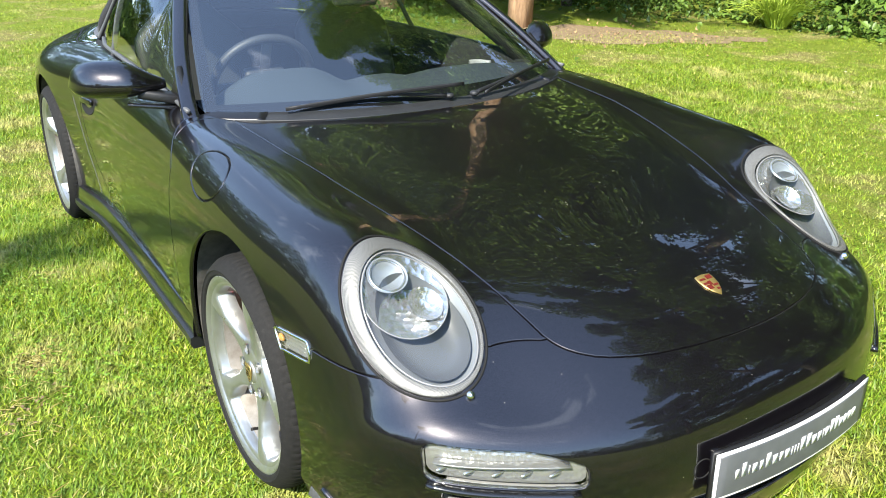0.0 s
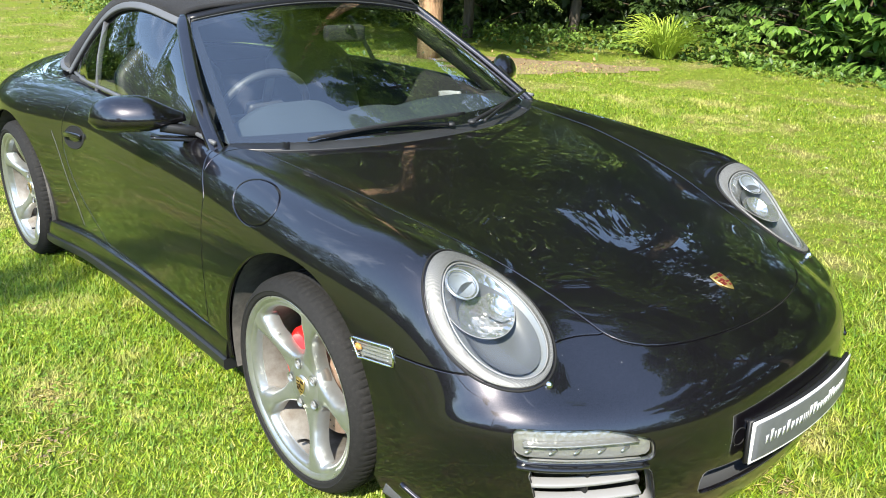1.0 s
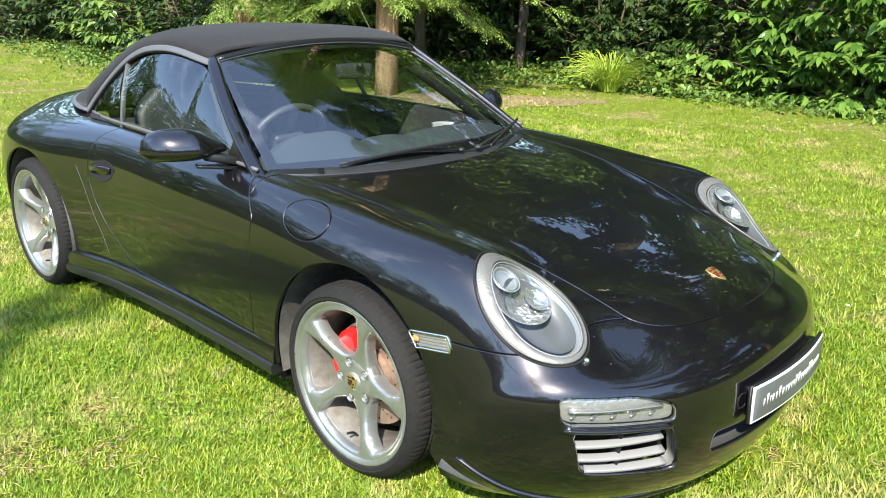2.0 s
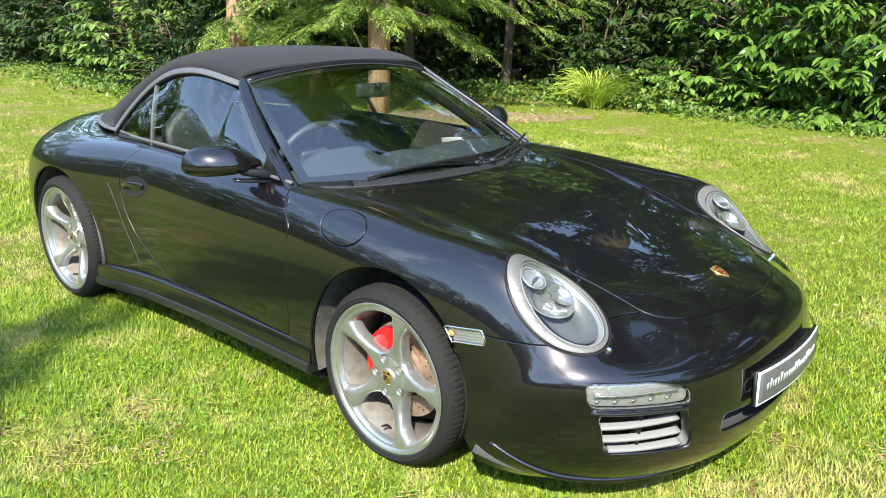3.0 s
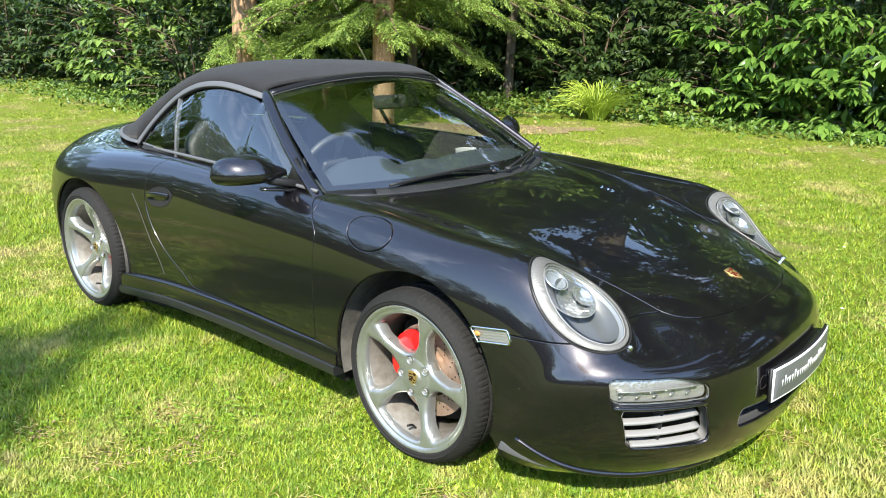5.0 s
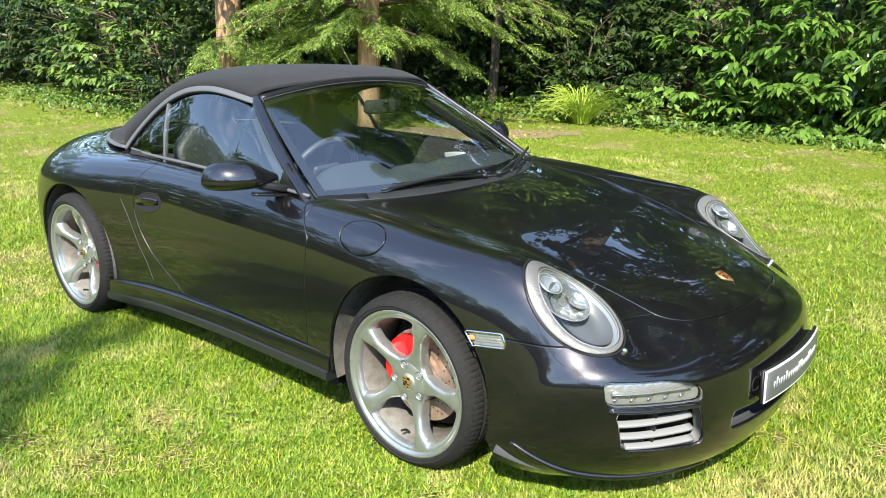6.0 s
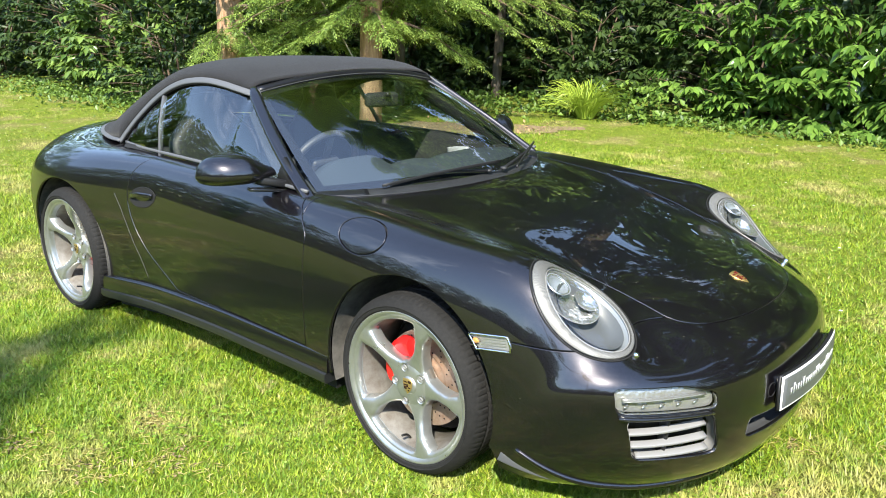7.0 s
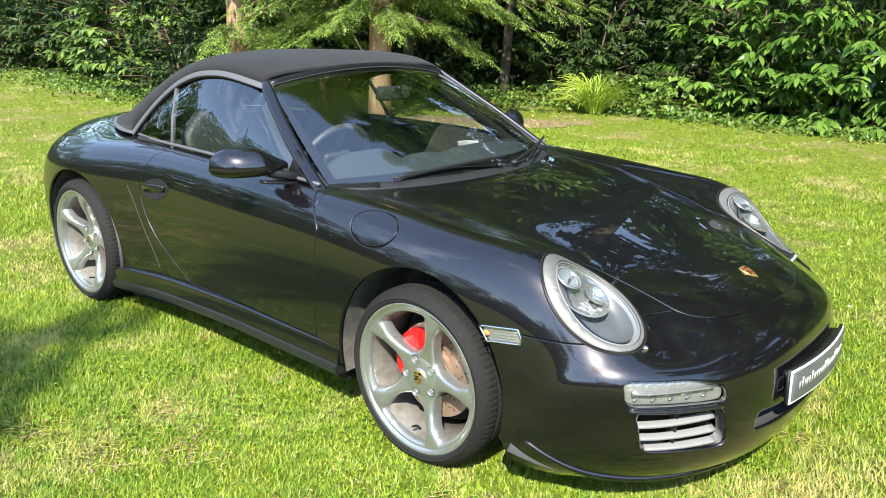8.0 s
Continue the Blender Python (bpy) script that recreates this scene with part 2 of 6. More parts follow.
def leaf_mat(name, a, b, rough):
    m = material(name, a, rough, spec=0.5)
    n, l = m.node_tree.nodes, m.node_tree.links
    g = n.new("ShaderNodeNewGeometry")
    big = noise_tex(m, 0.9, 3)
    c = ramped(m, g.outputs["Random Per Island"], [(0.0, a), (0.75, b), (1.0, tuple(min(1, v * 1.25) for v in b))])
    c = mixed(m, big.outputs["Fac"], c, mixed(m, 0.5, c, a), "MIX")
    to(m, c, "Base Color")
    b_ = n["Principled BSDF"]
    ad, tl = n.new("ShaderNodeMixShader"), n.new("ShaderNodeBsdfTranslucent")
    l.new(c, tl.inputs["Color"])
    ad.inputs["Fac"].default_value = 0.28
    l.new(b_.outputs["BSDF"], ad.inputs[1])
    l.new(tl.outputs["BSDF"], ad.inputs[2])
    l.new(ad.outputs["Shader"], n["Material Output"].inputs["Surface"])
    return m


def grass_mat():
    """Blades in greens with some straw; drier in patches."""
    m = leaf_mat("grass_blade", (0.130, 0.225, 0.012), (0.300, 0.390, 0.035), 0.5)
    n, l = m.node_tree.nodes, m.node_tree.links
    g = n.new("ShaderNodeNewGeometry")
    r = ramped(m, g.outputs["Random Per Island"], [(0.0, (0.050, 0.105, 0.006)), (0.35, (0.160, 0.250, 0.012)), (0.72, (0.300, 0.395, 0.026)), (0.90, (0.390, 0.430, 0.050)), (0.97, (0.500, 0.455, 0.150)), (1.0, (0.560, 0.500, 0.230))])
    lush = noise_tex(m, 4.5, 5, 0.65)
    c = mixed(m, scalar(m, lush.outputs["Fac"], 0.0, 0.75, 0.46, 0.61), r, mixed(m, 0.65, r, (0.110, 0.215, 0.012)))
    dry = noise_tex(m, 1.3, 6, 0.66)
    c = mixed(m, scalar(m, dry.outputs["Fac"], 0.0, 0.95, 0.50, 0.61), c, mixed(m, 0.72, r, (0.520, 0.450, 0.170)))
    worn = noise_tex(m, 3.1, 6, 0.7)
    c = mixed(m, scalar(m, worn.outputs["Fac"], 0.0, 0.8, 0.60, 0.70), c, (0.400, 0.320, 0.150))
    tuft = noise_tex(m, 17, 3, 0.6)
    c = mixed(m, scalar(m, tuft.outputs["Fac"], 0.0, 0.62, 0.50, 0.64), c, mixed(m, 0.8, c, (0.070, 0.165, 0.010)))
    to(m, c, "Base Color")
    for k in n:
        if k.type == "BSDF_TRANSLUCENT":
            l.new(c, k.inputs["Color"])
    return m


def lawn_mat():
    m = material("lawn_turf", (0.12, 0.19, 0.04), 0.9, spec=0.2)
    fine, mid, dry = noise_tex(m, 60, 6, 0.7), noise_tex(m, 7, 5, 0.6), noise_tex(m, 1.3, 6, 0.66)
    c = ramped(m, fine.outputs["Fac"], [(0.25, (0.055, 0.080, 0.010)), (0.5, (0.155, 0.195, 0.021)), (0.75, (0.260, 0.290, 0.042))])
    d = ramped(m, fine.outputs["Fac"], [(0.25, (0.10, 0.080, 0.034)), (0.75, (0.31, 0.26, 0.11))])
    c = mixed(m, scalar(m, dry.outputs["Fac"], 0.0, 0.8, 0.50, 0.62), c, d)
    worn = noise_tex(m, 3.1, 6, 0.7)
    c = mixed(m, scalar(m, worn.outputs["Fac"], 0.0, 0.85, 0.60, 0.70), c, (0.24, 0.18, 0.09))
    c = mixed(m, scalar(m, mid.outputs["Fac"], 0.0, 0.5, 0.45, 0.75), c, (0.105, 0.180, 0.018))
    to(m, c, "Base Color")
    bumped(m, fine.outputs["Fac"], 1.0, 0.03)
    return m


M = make_materials()


# ---------------------------------------------------------------- mesh helpers
def mesh_of(name, verts, faces, mat, normals=None, smooth=True):
    me = bpy.data.meshes.new(name)
    me.from_pydata([tuple(v) for v in verts] if not isinstance(verts, list) else verts, [], faces)
    me.materials.append(mat)
    if smooth:
        me.polygons.foreach_set("use_smooth", np.ones(len(me.polygons), dtype=bool))
    me.update()
    if normals is not None:
        me.normals_split_custom_set_from_vertices([tuple(n) for n in normals])
    return me


def quads_mesh(name, verts, n_per, mat, faces_local):
    """Many alike islands: verts is (k*n_per, 3); faces_local the faces of one island."""
    k = len(verts) // n_per
    fl = np.array(faces_local)
    idx = (fl[None] + (np.arange(k) * n_per)[:, None, None]).reshape(-1)
    me = bpy.data.meshes.new(name)
    me.vertices.add(len(verts))
    me.vertices.foreach_set("co", np.asarray(verts, dtype=np.float32).ravel())
    nf, w = k * len(fl), fl.shape[1]
    me.loops.add(nf * w)
    me.loops.foreach_set("vertex_index", idx.astype(np.int32))
    me.polygons.add(nf)
    me.polygons.foreach_set("loop_start", (np.arange(nf) * w).astype(np.int32))
    me.polygons.foreach_set("use_smooth", np.ones(nf, dtype=bool))
    me.materials.append(mat)
    me.update(calc_edges=True)
    return me


def part(name, data, mat=None, parent=None, label=""):
    """Links a mesh (or a bmesh) as one object under a thing or a part."""
    if isinstance(data, bmesh.types.BMesh):
        me = bpy.data.meshes.new(name)
        data.normal_update()
        data.to_mesh(me)
        data.free()
        me.polygons.foreach_set("use_smooth", np.ones(len(me.polygons), dtype=bool))
        me.materials.append(mat)
        data = me
        data.update()
    ob = new(name, data)
    ob.parent = parent
    return tagged(ob, label)


def sharp(ob, angle=35):
    ob.data.set_sharp_from_angle(angle=radians(angle))
    return ob


def empty(name, at=(0, 0, 0), parent=None):
    ob = new(name)
    ob.empty_display_size = 0.1
    ob.location = at
    ob.parent = parent
    return ob


def grid_faces(nu, nv, close_u=False, close_v=False, flip=False):
    out = []
    for i in range(nu if close_u else nu - 1):
        for j in range(nv if close_v else nv - 1):
            a, b = i * nv + j, i * nv + (j + 1) % nv
            c, d = ((i + 1) % nu) * nv + (j + 1) % nv, ((i + 1) % nu) * nv + j
            out.append((a, d, c, b) if flip else (a, b, c, d))
    return out


def lathe(profile, n=64, axis="y", span=2 * math.pi):
    """Turns a profile of (r, h) round the axis y. Returns verts, faces."""
    vs = []
    for i in range(n):
        a = span * i / n
        for r, h in profile:
            vs.append((r * math.cos(a), h, r * math.sin(a)))
    return vs, grid_faces(n, len(profile), close_u=True)


def curve_pts(keys, n, closed=False):
    """Smooth line through keys (Catmull-Rom, chord-length)."""
    P = np.array(keys, dtype=float)
    if closed:
        P = np.vstack([P[-1], P, P[0], P[1]])
    else:
        P = np.vstack([2 * P[0] - P[1], P, 2 * P[-1] - P[-2]])
    m = len(P) - 3
    out = []
    for k in range(n):
        s = k / (n - 1 if not closed else n) * m
        i = min(int(s), m - 1)
        t = s - i
        a, b, c, d = P[i], P[i + 1], P[i + 2], P[i + 3]
        out.append(0.5 * (2 * b + (c - a) * t + (2 * a - 5 * b + 4 * c - d) * t * t + (3 * b - a - 3 * c + d) * t ** 3))
    return np.array(out)


def sweep(line, section, up=(0, 0, 1), closed=False, caps=True, scale=None):
    """Sweeps a closed section of (side, up) along a line of points."""
    P = np.array(line, dtype=float)
    n, k = len(P), len(section)
    T = np.gradient(P, axis=0)
    if closed:
        T = np.roll(P, -1, 0) - np.roll(P, 1, 0)
    vs = []
    for i in range(n):
        t = T[i] / np.linalg.norm(T[i])
        upv = np.array(up(i / (n - 1)) if callable(up) else up, dtype=float)
        s = np.cross(t, upv)
        s /= np.linalg.norm(s)
        u = np.cross(s, t)
        f = 1 if scale is None else scale(i / (n - 1))
        for a, b in section:
            vs.append(P[i] + (s * a + u * b) * f)
    fs = grid_faces(n, k, close_u=closed, close_v=True)
    if caps and not closed:
        fs += [tuple(range(k - 1, -1, -1)), tuple(range((n - 1) * k, n * k))]
    return vs, fs


def ring_section(r, n=8, rx=None):
    rx = r if rx is None else rx
    return [(rx * math.cos(2 * math.pi * i / n), r * math.sin(2 * math.pi * i / n)) for i in range(n)]


def round_rect(w, h, r, n=3):
    out = []
    for cx, cy, a0 in ((w / 2 - r, h / 2 - r, 0), (-w / 2 + r, h / 2 - r, 90), (-w / 2 + r, -h / 2 + r, 180), (w / 2 - r, -h / 2 + r, 270)):
        for i in range(n + 1):
            a = radians(a0 + 90 * i / n)
            out.append((cx + r * math.cos(a), cy + r * math.sin(a)))
    return out


def tube(keys, r, n=None, sides=8, smooth=True, up=(0, 0, 1), scale=None):
    line = curve_pts(keys, n or 6 * len(keys)) if smooth else keys
    return sweep(line, ring_section(r, sides), up=up, scale=scale)


def box(w, d, h, bevel=0.01, seg=2, at=(0, 0, 0), rot=None):
    bm = bmesh.new()
    bmesh.ops.create_cube(bm, size=1)
    bmesh.ops.scale(bm, vec=(w, d, h), verts=bm.verts)
    if bevel:
        bmesh.ops.bevel(bm, geom=bm.edges[:], offset=bevel, segments=seg, affect="EDGES", profile=0.6)
    mtx = Matrix.Translation(at) @ (rot.to_matrix().to_4x4() if rot else Matrix.Identity(4))
    bmesh.ops.transform(bm, matrix=mtx, verts=bm.verts)
    return bm


def joined(*pieces):
    vs, fs = [], []
    for v, f in pieces:
        o = len(vs)
        vs += [tuple(p) for p in v]
        fs += [tuple(i + o for i in q) for q in f]
    return vs, fs


def put(name, vf, mat, parent=None, label="", sharp_angle=None):
    ob = part(name, mesh_of(name, [tuple(map(float, v)) for v in vf[0]], vf[1], mat), None, parent, label)
    bm = bmesh.new()
    bm.from_mesh(ob.data)
    bmesh.ops.recalc_face_normals(bm, faces=bm.faces)
    bm.to_mesh(ob.data)
    bm.free()
    if sharp_angle:
        sharp(ob, sharp_angle)
    return ob


# ---------------------------------------------------------------- the car
# Half stations of the body from tail to nose, each from the centre line over the wing and down to the sill: (x, y, z).
# x runs forward from the front axle, y outward, z up from the ground.
STATIONS = [
    [(-3.41, 0, .30), (-3.40, .2, .30), (-3.36, .37, .30), (-3.29, .50, .30), (-3.21, .60, .30), (-3.13, .665, .30), (-3.06, .705, .30), (-3.00, .735, .30), (-2.95, .755, .30), (-2.90, .77, .30)],
    [(-3.42, 0, .60), (-3.41, .2, .60), (-3.37, .37, .597), (-3.30, .50, .59), (-3.22, .605, .575), (-3.14, .68, .55), (-3.06, .73, .52), (-2.99, .765, .465), (-2.93, .785, .39), (-2.87, .795, .29)],
    [(-3.24, 0, .825), (-3.235, .2, .823), (-3.20, .37, .81), (-3.15, .50, .79), (-3.09, .605, .76), (-3.02, .695, .715), (-2.95, .76, .655), (-2.89, .80, .575), (-2.85, .82, .45), (-2.81, .82, .28)],
    [(-2.95, 0, .895), (-2.95, .2, .892), (-2.94, .39, .880), (-2.92, .53, .858), (-2.89, .64, .83), (-2.86, .74, .79), (-2.82, .822, .73), (-2.79, .868, .635), (-2.77, .882, .48), (-2.75, .87, .27)],
    [(-2.62, 0, .915), (-2.62, .2, .913), (-2.61, .4, .903), (-2.60, .545, .888), (-2.58, .66, .866), (-2.56, .775, .838), (-2.54, .866, .787), (-2.52, .912, .69), (-2.51, .920, .50), (-2.50, .905, .26)],
    [(-2.2, 0, .91), (-2.2, .2, .91), (-2.2, .4, .902), (-2.2, .56, .886), (-2.2, .67, .877), (-2.2, .775, .862), (-2.2, .856, .82), (-2.2, .903, .725), (-2.2, .913, .53), (-2.2, .90, .25)],
    [(-1.75, 0, .905), (-1.75, .2, .905), (-1.75, .4, .902), (-1.75, .57, .896), (-1.75, .685, .888), (-1.75, .756, .872), (-1.75, .812, .832), (-1.75, .848, .73), (-1.75, .86, .53), (-1.75, .85, .25)],
    [(-1.3, 0, .90), (-1.3, .2, .90), (-1.3, .4, .897), (-1.3, .58, .892), (-1.3, .69, .886), (-1.3, .75, .872), (-1.3, .80, .835), (-1.3, .838, .73), (-1.3, .852, .54), (-1.3, .842, .25)],
    [(-.8, 0, .892), (-.8, .2, .891), (-.8, .4, .887), (-.8, .58, .882), (-.8, .685, .878), (-.8, .745, .868), (-.8, .797, .833), (-.8, .838, .73), (-.8, .855, .54), (-.8, .848, .25)],
    [(-.33, 0, .864), (-.335, .18, .863), (-.355, .36, .858), (-.41, .52, .852), (-.44, .62, .853), (-.45, .71, .862), (-.46, .785, .842), (-.47, .84, .745), (-.47, .863, .55), (-.47, .858, .25)],
    [(-.1, 0, .836), (-.1, .17, .835), (-.105, .34, .829), (-.11, .48, .822), (-.12, .59, .83), (-.13, .685, .848), (-.14, .78, .832), (-.15, .846, .735), (-.16, .87, .55), (-.17, .868, .26)],
    [(.17, 0, .797), (.17, .16, .796), (.165, .32, .79), (.16, .46, .783), (.15, .57, .797), (.14, .675, .828), (.13, .775, .815), (.11, .842, .72), (.09, .87, .53), (.06, .872, .26)],
    [(.45, 0, .742), (.445, .15, .741), (.435, .3, .735), (.42, .43, .731), (.40, .545, .754), (.385, .665, .803), (.365, .765, .785), (.33, .828, .68), (.27, .86, .50), (.20, .868, .26)],
    [(.735, 0, .685), (.73, .15, .682), (.71, .3, .672), (.67, .43, .659), (.59, .555, .667), (.545, .68, .70), (.52, .77, .675), (.46, .823, .59), (.38, .853, .44), (.27, .862, .255)],
    [(.946, 0, .58), (.941, .15, .578), (.915, .3, .572), (.860, .45, .562), (.77, .58, .563), (.69, .70, .572), (.615, .782, .545), (.53, .826, .49), (.43, .849, .39), (.315, .858, .25)],
    [(1.010, 0, .45), (1.005, .15, .45), (.985, .3, .452), (.936, .45, .455), (.855, .60, .465), (.77, .715, .47), (.68, .785, .46), (.58, .825, .42), (.475, .845, .35), (.35, .856, .245)],
    [(.993, 0, .222), (.988, .15, .222), (.965, .3, .219), (.911, .45, .217), (.818, .60, .217), (.728, .698, .222), (.642, .766, .227), (.553, .809, .230), (.467, .834, .229), (.375, .851, .222)],
    [(.908, 0, .100), (.880, .15, .100), (.835, .3, .100), (.778, .43, .100), (.705, .545, .100), (.640, .625, .105), (.575, .690, .112), (.510, .745, .122), (.452, .792, .138), (.392, .835, .165)],
]


class Shell:
    """A smooth skin through the stations; u counts stations, v columns, v < 0 is the car's right side (y < 0)."""

    def __init__(self):
        P = np.array(STATIONS, dtype=float)
        self.nu, self.nv = P.shape[:2]
        Q = P.copy()
        U, V = np.meshgrid(np.arange(self.nu), np.arange(self.nv), indexing="ij")
        for _ in range(6):
            self.net = self.pad(Q)
            Q += P - self.at(U.ravel(), V.ravel()).reshape(P.shape)
        self.net = self.pad(Q)

    def pad(self, Q):
        mir = Q[:, 1:2] * np.array([1, -1, 1])
        Q = np.concatenate([mir, Q, 2 * Q[:, -1:] - Q[:, -2:-1]], axis=1)
        return np.concatenate([2 * Q[:1] - Q[1:2], Q, 2 * Q[-1:] - Q[-2:-1]], axis=0)

    @staticmethod
    def weights(f):
        return np.stack([(1 - f) ** 3, 3 * f ** 3 - 6 * f ** 2 + 4, -3 * f ** 3 + 3 * f ** 2 + 3 * f + 1, f ** 3], -1) / 6

    def at(self, u, v):
        u, v = np.asarray(u, float), np.asarray(v, float)
        side = np.where(v < 0, -1.0, 1.0)
        v = np.clip(np.abs(v), 0, self.nv - 1)
        u = np.clip(u, 0, self.nu - 1)
        i, j = np.minimum(u.astype(int), self.nu - 2), np.minimum(v.astype(int), self.nv - 2)
        a, b = self.weights(u - i), self.weights(v - j)
        out = np.zeros((len(u), 3))
        for k in range(4):
            for l in range(4):
                out += (a[:, k] * b[:, l])[:, None] * self.net[i + k, j + l]
        out[:, 1] *= side
        return out

    def normal(self, u, v, e=1e-3):
        su = self.at(u + e, v) - self.at(u - e, v)
        uv = np.asarray(v, float)
        sv = self.at(u, uv + e) - self.at(u, uv - e)
        n = np.cross(su, sv)
        n /= np.linalg.norm(n, axis=1)[:, None] + 1e-12
        return n


SHELL = Shell()

HEAD_C = np.array((0.545, 0.668, 0.70))          # headlight centre
HEAD_A = np.array((-0.74, 0.10, 0.66))           # along its long axis
HEAD_A = HEAD_A / np.linalg.norm(HEAD_A)
HEAD_N = np.array((0.62, 0.28, 0.73))
HEAD_B = np.cross(HEAD_N, HEAD_A)
HEAD_B = HEAD_B / np.linalg.norm(HEAD_B)         # across it, towards the bonnet
HEAD_C = HEAD_C - 0.009 * HEAD_A + 0.009 * HEAD_B


def head_oval(p, a, b, ds=0.0, dt=0.0):
    q = np.stack([p[:, 0], np.abs(p[:, 1]), p[:, 2]], 1) - HEAD_C
    s, t = (q @ HEAD_A) - ds, q @ HEAD_B - dt
    return (np.sqrt((s / a) ** 2 + (t / b) ** 2) - 1) * b


def smooth01(x, a, b):
    t = np.clip((x - a) / (b - a), 0, 1)
    return t * t * (3 - 2 * t)


def bonnet_f(p):
    x, y = p[:, 0], np.abs(p[:, 1])
    w = np.interp(x, [-0.6, -0.5, -0.18, 0.064, 0.27, 0.45, 0.56, 0.67], [0.64, 0.635, 0.608, 0.566, 0.520, 0.474, 0.454, 0.440])
    t = np.clip((x - 0.65) / 0.236, 0, 3)
    return np.maximum(y - w * np.sqrt(np.maximum(1 - t ** 2.6, 0)) + np.where(t > 1, (t - 1) * 0.236, 0), -0.62 - x)


def cabin_f(p):
    x, y = p[:, 0], np.abs(p[:, 1])
    side = y - np.interp(x, [-2.8, -2.50, -2.1, -1.7, -1.0, -0.66, -0.5], [0.45, 0.560, 0.640, 0.70, 0.71, 0.715, 0.70])
    front = x - (-0.335 - 0.26 * (y / 0.70) ** 2.2)
    rear = -2.84 + 0.50 * (y / 0.62) ** 2.4 - x
    return np.maximum(np.maximum(side, np.where(x > -1.2, front, -1)), np.where(x < -1.6, rear, -1))


def arch_f(cx, cz, r):
    def f(p):
        return np.where(np.abs(p[:, 1]) > 0.5, np.hypot(p[:, 0] - cx, p[:, 2] - cz) - r, 1.0)
    return f


DOOR_REAR = curve_pts([(0.28, -1.335), (0.32, -1.405), (0.36, -1.470), (0.415, -1.560), (0.47, -1.637), (0.55, -1.707), (0.64, -1.752), (0.71, -1.764), (0.77, -1.760), (0.82, -1.738), (0.86, -1.70), (0.90, -1.63)], 120)


def door_f(p):
    x, y, z = p[:, 0], np.abs(p[:, 1]), p[:, 2]
    xf = np.interp(z, [0.3, 0.75, 0.87, 0.9], [-0.503, -0.507, -0.600, -0.625])
    xr = np.interp(z, DOOR_REAR[:, 0], DOOR_REAR[:, 1])
    return np.maximum(np.maximum(x - xf, xr - x), np.maximum(0.322 - z, 0.6 - y))


def fuel_f(p):
    d = p - np.array((-0.232, -0.812, 0.797))
    return np.where(p[:, 1] < 0, (np.sqrt((d[:, 0] / 0.110) ** 2 + (d[:, 1] ** 2 + d[:, 2] ** 2) / 0.069 ** 2) - 1) * 0.08, 1.0)


def marker_f(p):
    x, z = p[:, 0], p[:, 2]
    zc = 0.569 + 0.12 * (x - 0.27)
    q = x - 0.334 + 0.45 * (z - zc)
    qx, qz = np.abs(q) - 0.083 + 0.006, np.abs(z - zc) - 0.0225 + 0.006
    d = np.hypot(np.maximum(qx, 0), np.maximum(qz, 0)) + np.minimum(np.maximum(qx, qz), 0) - 0.006
    return np.where((np.abs(p[:, 1]) > 0.6) & (x > 0), d, 1.0)


def bumper_f(p):
    x, y, z = p[:, 0], np.abs(p[:, 1]), p[:, 2]
    zs = 0.595 + 0.044 * smooth01(-y, -0.80, -0.45)
    return np.maximum(z - zs, 0.2 - x)


def rear_bumper_f(p):
    return np.maximum(p[:, 2] - 0.60, p[:, 0] + 2.74)


def lid_f(p):
    x, y = p[:, 0], np.abs(p[:, 1])
    return np.maximum(np.maximum(y - (0.52 - 0.12 * smooth01(-x, 2.7, 3.4)), x + 2.72), 0.62 - p[:, 2])


def slot_f(y0, y1, z0, z1, r, slant=0.0):
    """A rounded window of the bumper's face, told by y and z."""
    cy, cz, hy, hz = (y0 + y1) / 2, (z0 + z1) / 2, (y1 - y0) / 2, (z1 - z0) / 2

    def f(p):
        y = np.abs(p[:, 1])
        zc = cz + DRL_TILT * (y - cy)
        qy, qz = np.abs(y - cy - slant * (p[:, 2] - zc)) - hy + r, np.abs(p[:, 2] - zc) - hz + r
        d = np.hypot(np.maximum(qy, 0), np.maximum(qz, 0)) + np.minimum(np.maximum(qy, qz), 0) - r
        return np.where(p[:, 0] > 0.3, d, 1.0)
    return f


DRL_TILT = 0.05


def drl_f(p):
    """The running light: a rounded strip whose upper edge falls towards the middle of the car."""
    y = np.abs(p[:, 1])
    lo = 0.431 + DRL_TILT * (y - 0.6185)
    hi = 0.507 + DRL_TILT * (y - 0.6185) - 0.024 * smooth01(-y, -0.60, -0.475)
    r = 0.020
    qy, qz = np.abs(y - 0.6185) - 0.1315 + r, np.abs(p[:, 2] - (lo + hi) / 2) - (hi - lo) / 2 + r
    d = np.hypot(np.maximum(qy, 0), np.maximum(qz, 0)) + np.minimum(np.maximum(qy, qz), 0) - r
    return np.where(p[:, 0] > 0.3, d, 1.0)


